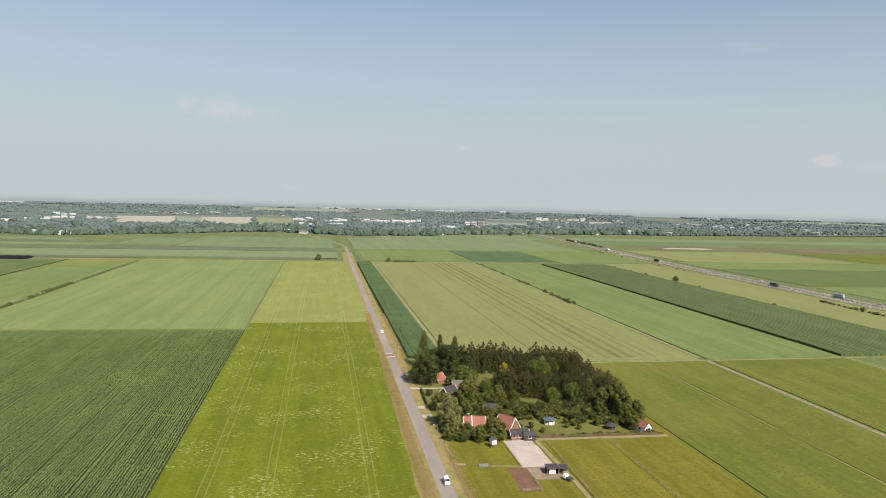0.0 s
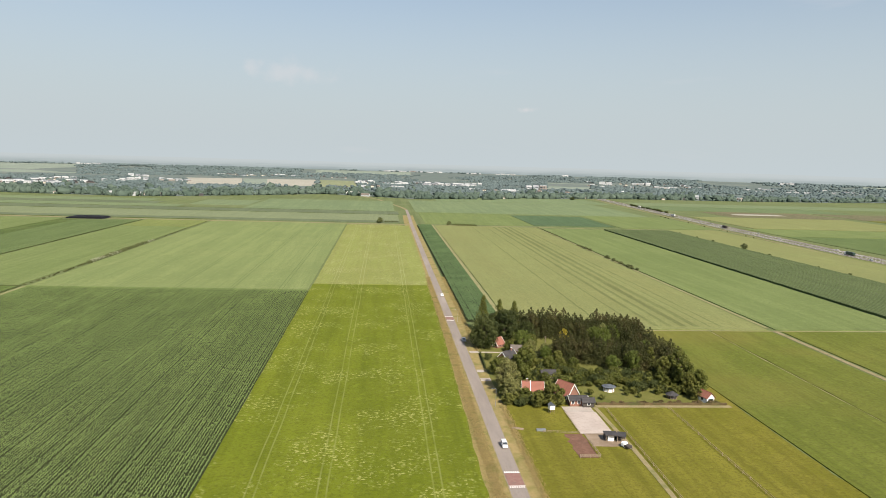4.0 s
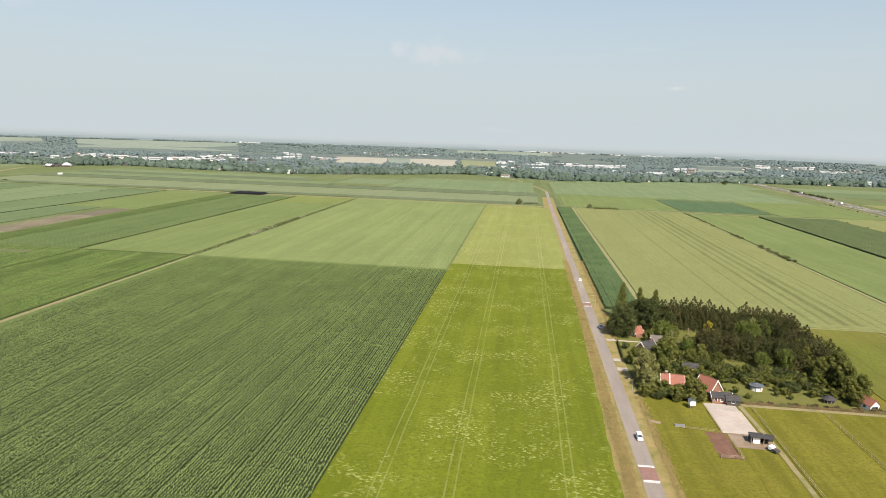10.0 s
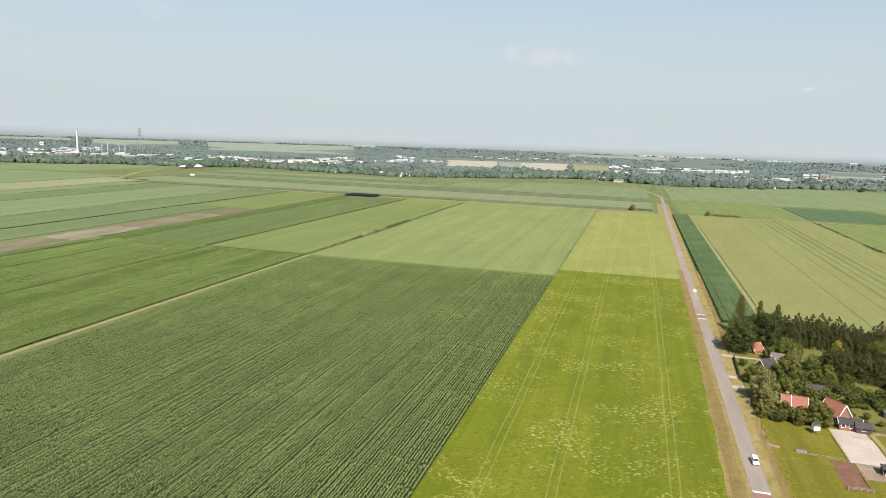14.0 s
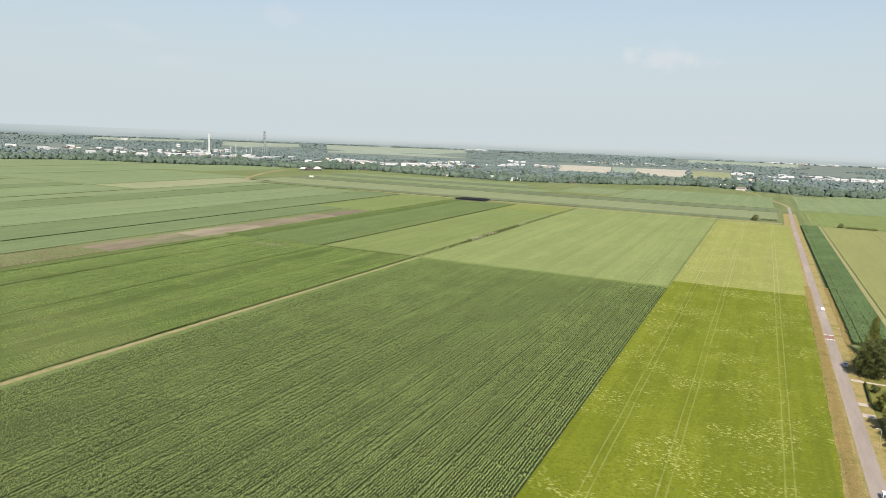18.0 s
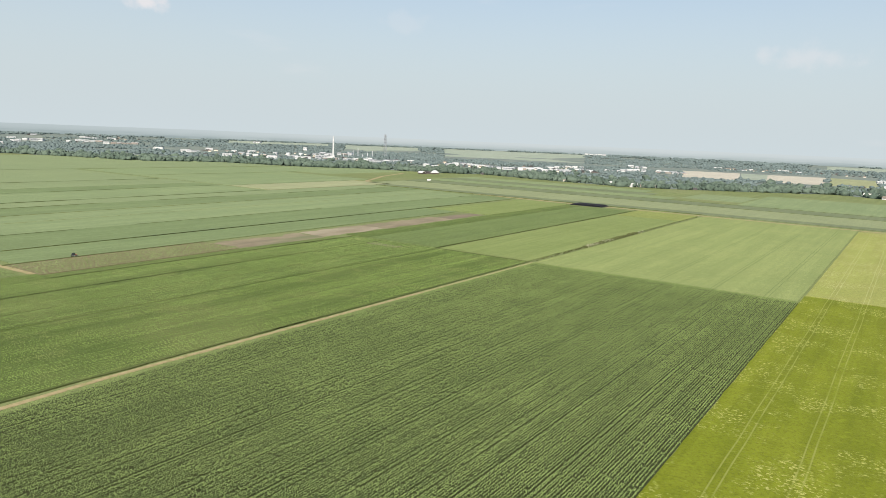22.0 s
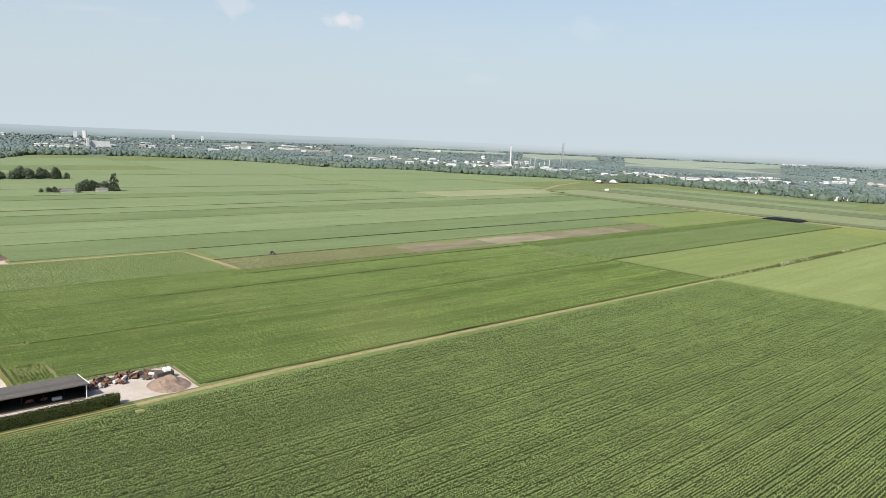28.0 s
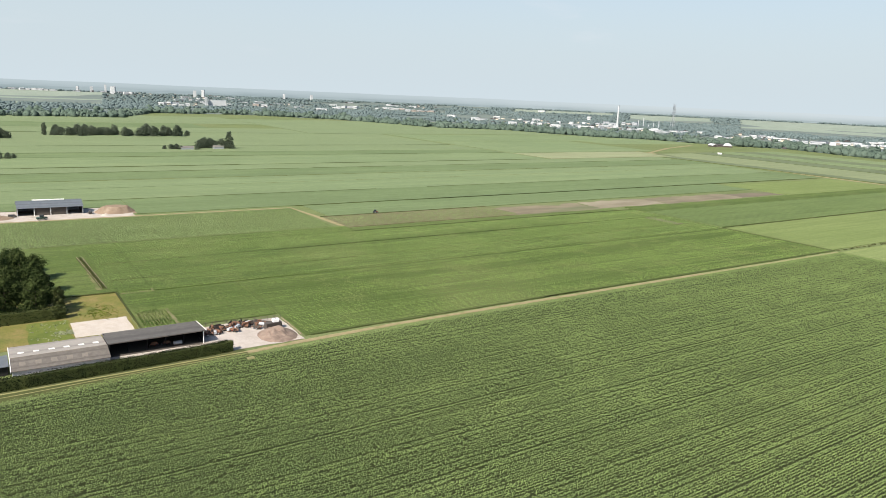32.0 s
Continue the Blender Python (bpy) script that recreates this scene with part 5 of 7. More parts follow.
east = (line_of(214.5, 570, 214.5, 650, 16, 0.6, 1.2) + line_of(214.5, 700, 214.5, 745, 8, 0.5, 1.0) + line_of(214.0, 800, 214.0, 940, 12, 0.4, 0.8)
        + line_of(398, 560, 399, 930, 16, 0.3, 1.0) + line_of(455, 490, 462, 580, 14, 0.7, 1.3) + line_of(480, 860, 500, 1250, 16, 0.3, 0.9)
        + [(-3, 976, 1.9, 1.5), (-6, 977, 1.3, 1.2), (92, 962, 1.6, 1.3), (90, 960, 1.2, 1.0), (402, 742, 1.8, 1.3)])
spread(bush("field_bush", "lone olive green bush at the edge of a field", 2.8, 4.4, M_DITCH_LEAF, 50, group="field bushes"), east)
for x0, x1, y in ((98, 130, 960), (4, 22, 985)):
    hedge("scrub", "low dark strip of scrub at the field corner", [(x0, y), (x1, y)], 1.4, 4.0, M_LEAF_DARK, 0.35, 1.2, 30)
hw = line_of(480, 1750, 560, 2050, 30, 1.5, 2.6) + line_of(556, 1330, 566, 1560, 18, 1.0, 1.8)
spread(bush("highway_bush", "dark bushes planted along the highway", 3.0, 5.0, M_LEAF_DARK, 40, group="highway planting"), hw)

# ---------- verge reeds ----------
k = 36000
vy = rng.uniform(140, 520, k)
vx = np.where(rng.random(k) < 0.68, rng.normal(31.6, 1.1, k), rng.normal(43.6, 0.7, k)) + np.interp(vy, [140, 260, 330, 400, 520], [0, 0.8, 1.6, 2.2, 2.6])
keep = ~((vx > 40) & (vy > 240) & (vy < 312))
blades(vx[keep], vy[keep], np.full(keep.sum(), 0.08), 0.62, 0.15, 0.34, M_REED, "verge_grass", "tall dry grass on the roadside verge", "grass", 0.5)

# ---------- far woods and town ----------
FRONT = [(-46, 3300), (-34, 2380), (-28, 2160), (-20, 2000), (-11.5, 1800), (-8.8, 1690), (-2.4, 1620), (4.5, 1760), (9.9, 1650), (15.6, 1570), (19.8, 1560), (25.4, 1650),
         (30.6, 1790), (34.3, 1770), (40.3, 1840), (44.8, 1830), (51.5, 1940), (57.7, 1910), (65.2, 2180), (72, 2290), (78.9, 2230), (81, 1900), (88.7, 1870), (104, 1950)]


def front(az):
    return float(np.interp(az, [a for a, _ in FRONT], [r for _, r in FRONT]))


def polar(az, r):
    return -r * math.sin(radians(az)), r * math.cos(radians(az))


def rise(r):
    """Lifts the far land so it reaches higher in the camera's view."""
    f = min(1.0, max(0.0, (r - 3050.0) / 940.0))
    return 27.0 * f * f * (3 - 2 * f)


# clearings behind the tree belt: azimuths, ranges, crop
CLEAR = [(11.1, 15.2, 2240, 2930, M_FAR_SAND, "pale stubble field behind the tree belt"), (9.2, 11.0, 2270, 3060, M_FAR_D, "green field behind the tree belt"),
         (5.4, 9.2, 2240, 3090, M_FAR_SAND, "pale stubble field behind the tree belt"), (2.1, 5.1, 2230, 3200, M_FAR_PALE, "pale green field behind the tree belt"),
         (-2.2, 5.4, 3560, 3880, M_FAR_D, "pale far field with haze in its colour"), (82.2, 88.6, 2810, 3880, M_FAR_D, "pale green field behind the woods"),
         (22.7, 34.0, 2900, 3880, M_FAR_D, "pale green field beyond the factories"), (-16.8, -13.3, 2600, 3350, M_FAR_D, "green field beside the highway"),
         (36.0, 42.0, 3350, 3850, M_FAR_D, "pale field beyond the mast"), (43.3, 51.0, 3600, 3880, M_FAR_D, "pale far field with haze in its colour"),
         (-42.0, -35.7, 3700, 3890, M_FAR_D, "pale far strip with haze in its colour")]
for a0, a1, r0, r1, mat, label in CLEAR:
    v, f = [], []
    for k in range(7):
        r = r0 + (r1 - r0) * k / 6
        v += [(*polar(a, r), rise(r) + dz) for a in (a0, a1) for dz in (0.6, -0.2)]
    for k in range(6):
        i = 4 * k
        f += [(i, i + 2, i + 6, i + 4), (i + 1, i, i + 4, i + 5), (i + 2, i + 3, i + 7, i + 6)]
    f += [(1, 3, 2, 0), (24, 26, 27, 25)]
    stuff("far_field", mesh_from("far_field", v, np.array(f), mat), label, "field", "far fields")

# halls and blocks that stand out: azimuth, range, width, height
HALLS_EAST = [(-38.2, 2841, 101, 9), (-36.1, 2686, 29, 5), (-30.9, 3900, 74, 10), (-24.8, 2202, 10, 11), (-22.2, 3168, 66, 10), (-20.6, 3380, 89, 13), (-17.9, 3364, 63, 12),
              (-14.7, 3930, 30, 10), (-7.1, 2757, 98, 10), (-4.7, 2617, 127, 13), (1.9, 2672, 40, 9), (-9.9, 3960, 110, 7), (-7.3, 3950, 80, 7), (-2.4, 3975, 330, 7), (21.9, 3960, 120, 7),
              (16.1, 2599, 104, 7), (18.6, 2503, 69, 13), (18.6, 2896, 74, 12), (20.2, 2430, 76, 9)]
HALLS_MIDDLE = [(23.4, 2578, 73, 8), (25.4, 2192, 98, 10), (26.9, 2173, 82, 9), (30.6, 2290, 65, 9), (32.4, 2390, 77, 10), (35.0, 2162, 46, 8), (39.5, 2385, 91, 7), (45.1, 3285, 16, 14), (45.3, 2352, 50, 10), (47.7, 2332, 34, 9), (48.8, 3708, 36, 8), (48.9, 2463, 71, 9), (51.1, 2381, 25, 10), (52.4, 2955, 27, 10), (54.1, 2650, 30, 10), (56.0, 2930, 34, 8)]
HALLS_WEST = [(60.7, 3390, 110, 11), (64.4, 3351, 110, 12), (66.4, 2994, 47, 13), (67.2, 3920, 12, 27), (69.3, 3920, 12, 27), (71.1, 3202, 64, 12), (74.3, 3137, 69, 24), (75.1, 3110, 9, 36),
              (75.3, 3800, 14, 34), (75.9, 3790, 15, 30), (76.9, 2957, 70, 12), (78.0, 3070, 50, 17), (80.5, 3800, 46, 12), (82.0, 3930, 10, 38), (82.9, 3930, 13, 26), (83.8, 3930, 10, 26), (86.3, 3880, 150, 10)]
BROWN_HALLS = [(-27.5, 2281, 45, 9), (16.0, 2508, 103, 8), (42.2, 2441, 124, 8), (58.6, 3290, 138, 11), (81.5, 3800, 20, 34), (-12.4, 2507, 78, 17)]
GREY_HALLS = [(28.9, 2152, 67, 9), (42.0, 2904, 67, 13), (43.5, 2892, 51, 13)]
NAMED_HALLS = HALLS_EAST + HALLS_MIDDLE + HALLS_WEST + BROWN_HALLS + GREY_HALLS
# town and industry: azimuth, range, half width in degrees, depth, count
QUARTERS = [(28.0, 2330, 6.5, 190, 56), (48.0, 2640, 6.0, 300, 46), (61.0, 3500, 4.5, 300, 26), (40.5, 2420, 4.0, 150, 20), (-2.5, 2700, 4.5, 170, 44), (-21.5, 3250, 5.0, 230, 50),
            (72.5, 3250, 5.5, 260, 44), (77.5, 3720, 4.5, 220, 34), (85.0, 3930, 5.0, 40, 30), (-33.0, 3300, 5.0, 200, 22), (1.5, 2250, 3.5, 50, 14), (-12.0, 2250, 5.0, 120, 16), (8.0, 3250, 5.0, 90, 40)]
HALL_AZ, HALL_R, HALL_W = (np.array([h[i] for h in NAMED_HALLS]) for i in range(3))
HALL_HALF = np.degrees(HALL_W / 2 / HALL_R) + 0.10


def kept_clear(az, r, margin=0.0):
    for a0, a1, r0, r1, _, _ in CLEAR:
        if a0 < az < a1 and r0 < r < r1:
            return True
    if np.any((np.abs(HALL_AZ - az) < HALL_HALF) & (r > HALL_R * 0.952) & (r < HALL_R + 40)) and rng.random() < 0.86:
        return True
    for a, rr, wide, deepness, _ in QUARTERS:
        if abs(az - a) < wide and abs(r - rr) < deepness and rng.random() < margin:
            return True
    return False


belt, deep = [], []
while len(belt) < 6000:
    az = float(rng.uniform(-44, 103))
    r = front(az) + float(rng.exponential(80))
    if kept_clear(az, r):
        continue
    grove = noise.noise((az * 0.9, 2.0, 0.5)) + 0.7 * noise.noise((az * 3.1, 7.0, 1.5))
    if grove < -0.28 and r < front(az) + 45 and rng.random() < 0.75:
        continue
    s = float(rng.choice([5, 6, 7, 9, 11, 14])) * float(rng.uniform(0.8, 1.2)) * max(0.62, min(1.25, 0.95 + 0.55 * grove))
    belt.append((*polar(az, r), s * float(rng.uniform(0.95, 1.5)), min(11.5, s * float(rng.uniform(0.60, 0.98)) + 1.5), 0.0))
while len(deep) < 25000:
    az = float(rng.uniform(-46, 105))
    f0 = front(az) + 60
    r = math.sqrt(float(rng.uniform(f0 * f0, 3975 * 3975)))
    if kept_clear(az, r, 0.6):
        continue
    x, y = polar(az, r)
    nn = noise.noise((x * 0.0020, y * 0.0020, 4.0)) + 0.5 * noise.noise((x * 0.007, y * 0.007, 9.0))
    if nn < -0.22:
        continue
    s = float(rng.uniform(8, 15)) * (1 + (r - 1500) / 5500)
    deep.append((x, y, s, float(rng.uniform(4.5, 8.5)), rise(r)))


def crown_cloud(name, trees, detail, lumps, mat):
    """Closed lumpy crowns, one for each (x, y, width, height), joined."""
    bm = bmesh.new()
    bmesh.ops.create_icosphere(bm, subdivisions=detail, radius=1.0)
    unit = np.array([v.co for v in bm.verts])
    tris = np.array([[v.index for v in f.verts] for f in bm.faces])
    bm.free()
    t = np.array(trees)
    k, m = len(t), len(unit)
    bulge = 1.0 + lumps * rng.normal(0, 1, (k, m, 1))
    v = unit[None] * bulge * np.stack([t[:, 2] / 2, t[:, 2] / 2, t[:, 3] * 0.66], 1)[:, None]
    v += np.stack([t[:, 0], t[:, 1], t[:, 4] + t[:, 3] * 0.34], 1)[:, None]
    f = tris[None] + (np.arange(k) * m)[:, None, None]
    return mesh_from(name, v.reshape(-1, 3), f.reshape(-1, 3), mat, True)


stuff("tree_belt", crown_cloud("tree_belt", belt, 2, 0.30, M_HAZED_CROWN), "dense belt of green trees at the edge of town", "woods")
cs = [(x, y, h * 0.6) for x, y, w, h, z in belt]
stuff("belt_foliage", leaf_cloud("belt_foliage", cs, [w * 0.5 for x, y, w, h, z in belt], 9, 1.0, M_HAZED_BELT_LEAF, 0.8, 3.0), "ragged outer leaves of the tree belt", "woods")
stuff("far_woods", crown_cloud("far_woods", deep, 1, 0.2, M_HAZED_LEAF), "far woods with haze put into their leaf colour", "woods")


def far_building(name, label, wall, roof, gable):
    """A unit building of 1 x 1 x 1, scaled for each site."""
    t = thing(name, label, "building", "far buildings")
    if gable:
        part("wall", box(-0.5, 0.5, -0.5, 0.5, 0, 0.55), wall, t)
        part("roof", prism([(-0.54, 0.53), (0, 1.0), (0.54, 0.53)], -0.53, 0.53), roof, t)
    else:
        part("wall", box(-0.5, 0.5, -0.5, 0.5, 0, 0.96), wall, t)
        part("roof", box(-0.505, 0.505, -0.505, 0.505, 0.96, 1.0), roof, t)
        for k in range(4):
            part("window_band", box(-0.46 + 0.24 * k, -0.28 + 0.24 * k, -0.506, -0.49, 0.45, 0.62), M_GLASS, t)
    return t


for bx, by, blong, label in ((-1001, 238, 17, "low farmhouse with a dull roof among trees on the plain"), (-1009, 283, 14, "low barn before a group of trees on the plain")):
    far_building("plain_farmhouse", label, M_GREYWALL, M_FIBRE_PALE, True).matrix_basis = Matrix.Translation((bx, by, 0)) @ Matrix.Diagonal((8, blong, 5.0, 1))


def tower_block(name, label, wall):
    """A unit block of flats of 1 x 1 x 1 with rows of windows."""
    t = thing(name, label, "building", "far buildings")
    part("wall", box(-0.5, 0.5, -0.5, 0.5, 0, 0.97), wall, t)
    part("roof", box(-0.52, 0.52, -0.52, 0.52, 0.97, 1.0), M_GREYWALL, t)
    for k in range(7):
        part("window_row", box(-0.46, 0.46, -0.51, -0.49, 0.10 + 0.12 * k, 0.145 + 0.12 * k), M_GREYWALL, t)
    return t


def place_building(sites, kind, x, y, w, d, h, turn):
    sites[kind].append(Matrix.Translation((x, y, rise(math.hypot(x, y)) - 0.3)) @ Matrix.Rotation(radians(turn), 4, "Z") @ Matrix.Diagonal((w, d, h, 1)))


wv, wf = [], []
for k, (az, r) in enumerate(FRONT):
    for rr in [r + (3996 - r) * q / 6 for q in range(7)]:
        wv.append((*polar(az, rr), 0.3 + rise(rr)))
    if k:
        i = 7 * k
        wf += [(i - 7 + q, i - 6 + q, i + 1 + q, i + q) for q in range(6)]
setting("woodland_floor", mesh_from("woodland_floor", wv, np.array(wf), M_HAZED_FLOOR), "dull haze-tinted green ground under far woods and gardens", "ground")

hall_white = far_building("warehouse", "white flat-roofed industrial hall", M_HALL, M_HALL, False)
hall_grey = far_building("warehouse", "grey flat-roofed industrial hall", M_GREYWALL, M_SHEET_GREY, False)
tower = tower_block("tower_block", "tall pale block of flats", M_HALL)
hall_brown = far_building("warehouse", "brown brick industrial hall with a pale roof", M_BRICK_PALE, M_HALL, False)
home_white = far_building("house", "cream house with a brown roof", M_CREAM, M_FIBRE, True)
home_dark = far_building("house", "brown brick house with a dark roof", M_FIBRE_DARK, M_TILE_DARK, True)
sites = {"white": [], "tower": [], "grey": [], "brown": [], "home": [], "dark": []}
for az, r, wide, deepness, count in QUARTERS:
    for k in range(count):
        a = az + float(rng.uniform(-wide, wide))
        x, y = polar(a, r + float(rng.uniform(-deepness, deepness)))
        big = rng.random() < 0.34
        w = float(rng.uniform(12, 46)) if big else float(rng.uniform(8, 15))
        d = float(rng.uniform(14, 30)) if big else 10.0
        kind = ("white" if rng.random() < 0.6 else "grey") if big else ("home" if k % 2 else "dark")
        place_building(sites, kind, x, y, w, d, float(rng.uniform(4.5, 8.5)), a + float(rng.choice([0, 0, 90, 20])))
# houses along the edge of the trees
for k in range(40):
    a = float(rng.uniform(14, 34)) if k < 24 else float(rng.uniform(-34, -6))
    x, y = polar(a, front(a) + float(rng.uniform(-8, 120)))
    place_building(sites, "home" if k % 2 else "dark", x, y, float(rng.uniform(7, 11)), 8.0, float(rng.uniform(5, 7)), a + float(rng.choice([0, 90])))
# large buildings that stand out
place_building(sites, "white", -530, 1492, 62, 20, 9, -14)
for halls, kind in ((HALLS_EAST, "white"), (HALLS_MIDDLE, "white"), (HALLS_WEST, "white"), (BROWN_HALLS, "brown"), (GREY_HALLS, "grey")):
    for az, r, w, h in halls:
        # a long site is a row of halls, each with its own height, depth and front
        count = max(1, round(w / 26)) if h < 18 else 1
        for k in range(count):
            a = az - math.degrees((k + 0.5 - count / 2) * w / count / r)
            own = kind if rng.random() < 0.62 or count == 1 else ("white", "grey", "brown", "grey")[int(rng.integers(4))]
            size = w / count * float(rng.uniform(0.6, 1.0)) if count > 1 else w
            own = "tower" if h > 18 else own
            place_building(sites, own, *polar(a, r + (float(rng.uniform(-30, 30)) if count > 1 else 0.0)), size, min(w, float(rng.uniform(16, 34))),
                           h * (float(rng.uniform(0.55, 1.0)) if count > 1 else 1.0), az + float(rng.choice([0, 0, 12, -15])))
for base, kind in ((hall_white, "white"), (tower, "tower"), (hall_grey, "grey"), (hall_brown, "brown"), (home_white, "home"), (home_dark, "dark")):
    for m in sites[kind][1:]:
        copy_thing(base, m)
    base.matrix_basis = sites[kind][0]
# ---------- houses and sheds ----------
def gabled(name, label, w, l, eave, ridge, wall, roof, at, turn, over=0.4, chimney=True, windows=3, trim=None, category="house", group=""):
    """A gabled building along its own y, with plinth openings, roof slabs of real thickness and barge boards."""
    t = thing(name, label, category, group, at, turn)
    bm = prism([(-w / 2, 0), (w / 2, 0), (w / 2, eave), (0, ridge), (-w / 2, eave)], -l / 2, l / 2)
    part("wall", bm, wall, t)
    th = 0.16
    sl = (ridge - eave) / (w / 2)
    for sgn in (-1, 1):
        prof = [(0, ridge + 0.06), (sgn * (w / 2 + over), eave - over * sl + 0.06), (sgn * (w / 2 + over), eave - over * sl + 0.06 + th), (0, ridge + 0.06 + th * 1.3)]
        part("roof", prism(prof, -l / 2 - over, l / 2 + over), roof, t)
    part("ridge", tube([(0, -l / 2 - over, ridge + 0.24), (0, l / 2 + over, ridge + 0.24)], [0.14, 0.14], 6), roof, t)
    if trim:
        for yy in (-l / 2 - over - 0.03, l / 2 + over - 0.03):
            for sgn in (-1, 1):
                prof = [(0, ridge - 0.12), (sgn * (w / 2 + over), eave - over * sl - 0.12), (sgn * (w / 2 + over), eave - over * sl + 0.3), (0, ridge + 0.34)]
                part("barge_board", prism(prof, yy, yy + 0.1), trim, t)
    if chimney:
        c = part("chimney", box(-0.35, 0.35, l * 0.25, l * 0.25 + 0.7, ridge - 0.8, ridge + 1.1, bevel=0.03), M_BRICK, t)
        part("chimney_cap", box(-0.42, 0.42, l * 0.25 - 0.07, l * 0.25 + 0.77, ridge + 1.1, ridge + 1.22), M_GREYWALL, c)
    for sgn in (-1, 1):
        for k in range(windows):
            y = -l / 2 + l * (k + 0.5) / windows
            x = sgn * (w / 2)
            wd = part("window", box(x - 0.05, x + 0.05, y - 0.6, y + 0.6, 0.9, min(2.2, eave - 0.15)), M_WHITE, t)
            part("pane", box(x - 0.06, x + 0.06, y - 0.5, y + 0.5, 1.0, min(2.1, eave - 0.25)), M_GLASS, wd)
    for yy in (-l / 2, l / 2):
        for x in (-w * 0.22, w * 0.22):
            wd = part("window", box(x - 0.5, x + 0.5, yy - 0.05, yy + 0.05, 0.9, 2.1), M_WHITE, t)
            part("pane", box(x - 0.42, x + 0.42, yy - 0.06, yy + 0.06, 1.0, 2.0), M_GLASS, wd)
    part("door", box(w * 0.02 - 0.45, w * 0.02 + 0.45, -l / 2 - 0.06, -l / 2 + 0.06, 0.0, 2.05), M_GREEN_METAL, t)
    return t


fh0 = gabled("farmhouse", "red-tiled brick farmhouse with white gable trim", 5.2, 7.6, 2.5, 5.2, M_BRICK, M_TILE_RED, (57.6, 251.0, 0), 84, trim=M_WHITE)
for sgn in (-1, 1):
    part("roof_seam", prism([(0, 5.38), (sgn * 3.02, 2.24), (sgn * 3.02, 2.52), (0, 5.70)], 0.9, 1.15), M_WHITE, fh0, "white roof seam")
gabled("farm_barn", "red-tiled brick barn with white barge boards", 5.8, 7.0, 2.6, 6.3, M_BRICK, M_TILE_RED, (69.3, 247.2, 0), 36, trim=M_WHITE, chimney=False)
gabled("outbuilding", "low brick outbuilding with a dark roof", 4.0, 6.6, 2.3, 3.3, M_BRICK, M_TILE_DARK, (72.0, 240.6, 0), 90, chimney=False, trim=M_WHITE, category="shed")
gabled("garden_shed", "small dark open shed by the riding arena", 3.0, 4.2, 2.0, 3.0, M_WOOD_DARK, M_TILE_DARK, (75.3, 238.8, 0), 90, chimney=False, windows=1, category="shed")
gabled("grey_shed", "cream shed with a dark grey roof among trees", 4.0, 5.6, 2.2, 3.3, M_CREAM, M_TILE_DARK, (68.6, 272.5, 0), 86, chimney=False, category="shed")
gabled("thatched_house", "dark-roofed house with white barge boards", 5.0, 7.0, 2.3, 4.8, M_BRICK, M_TILE_DARK, (56.0, 295.5, 0), -50, trim=M_WHITE)
gabled("thatched_barn", "long barn with a grey weathered roof", 5.0, 9.0, 2.0, 3.8, M_BRICK, M_THATCH, (64.5, 308.5, 0), 82, chimney=False, category="barn")
gabled("red_roof_cottage", "small cottage with a red tiled roof under oaks", 4.6, 5.2, 1.7, 4.3, M_BRICK, M_TILE_RED, (55.4, 320.5, 0), -48, trim=M_WHITE, chimney=False)
gabled("white_barn", "small white barn with a red roof at the field edge", 3.6, 5.0, 2.4, 4.0, M_WHITE, M_TILE_RED, (121.8, 243.5, 0), 20, chimney=False, windows=1, category="barn")
gabled("white_shed", "narrow white shed behind the barn", 2.0, 3.0, 2.6, 3.4, M_WHITE, M_TILE_DARK, (121.5, 249.5, 0), 0, chimney=False, windows=1, category="shed")

# open stable beside the arena
st = thing("stable", "white-fronted stable with a black flat roof", "stable", at=(73.6, 208.0, 0), turn=-4)
part("back_wall", box(-2.6, 2.6, 1.7, 1.85, 0, 2.5), M_WOOD_DARK, st)
part("side_wall", box(-2.6, -2.45, -1.8, 1.7, 0, 2.5), M_WOOD_DARK, st)
part("side_wall", box(2.45, 2.6, -1.8, 1.7, 0, 2.4), M_WOOD_DARK, st)
part("front_panel", box(-1.6, 1.2, -1.85, -1.72, 0, 2.4), M_WHITE, st, "white front panel")
part("post", box(-2.6, -2.45, -2.6, -2.45, 0, 2.4), M_WOOD, st)
part("post", box(2.4, 2.55, -2.6, -2.45, 0, 2.4), M_WOOD, st)
rf = part("roof", box(-2.9, 2.9, -2.8, 2.1, 2.52, 2.68), M_TILE_DARK, st)
part("fascia", box(-2.95, 2.95, -2.86, -2.8, 2.40, 2.70), M_WOOD_DARK, rf)
st.matrix_basis = pose(73.6, 208.0, 0.1, 0, 0, -4) @ Matrix.Diagonal((0.72, 0.78, 0.85, 1))
le = thing("lean_to", "dark open lean-to beside the stable", "shed", at=(76.9, 207.0, 0), turn=-20)
part("roof", box(-1.4, 1.4, -2.0, 2.0, 2.2, 2.32), M_TILE_DARK, le)
for x in (-1.3, 1.2):
    for y in (-1.9, 1.8):
        part("post", box(x, x + 0.12, y, y + 0.12, 0, 2.2), M_WOOD, le)
part("back_wall", box(-1.3, 1.3, 1.82, 1.92, 0, 2.2), M_WOOD_DARK, le)


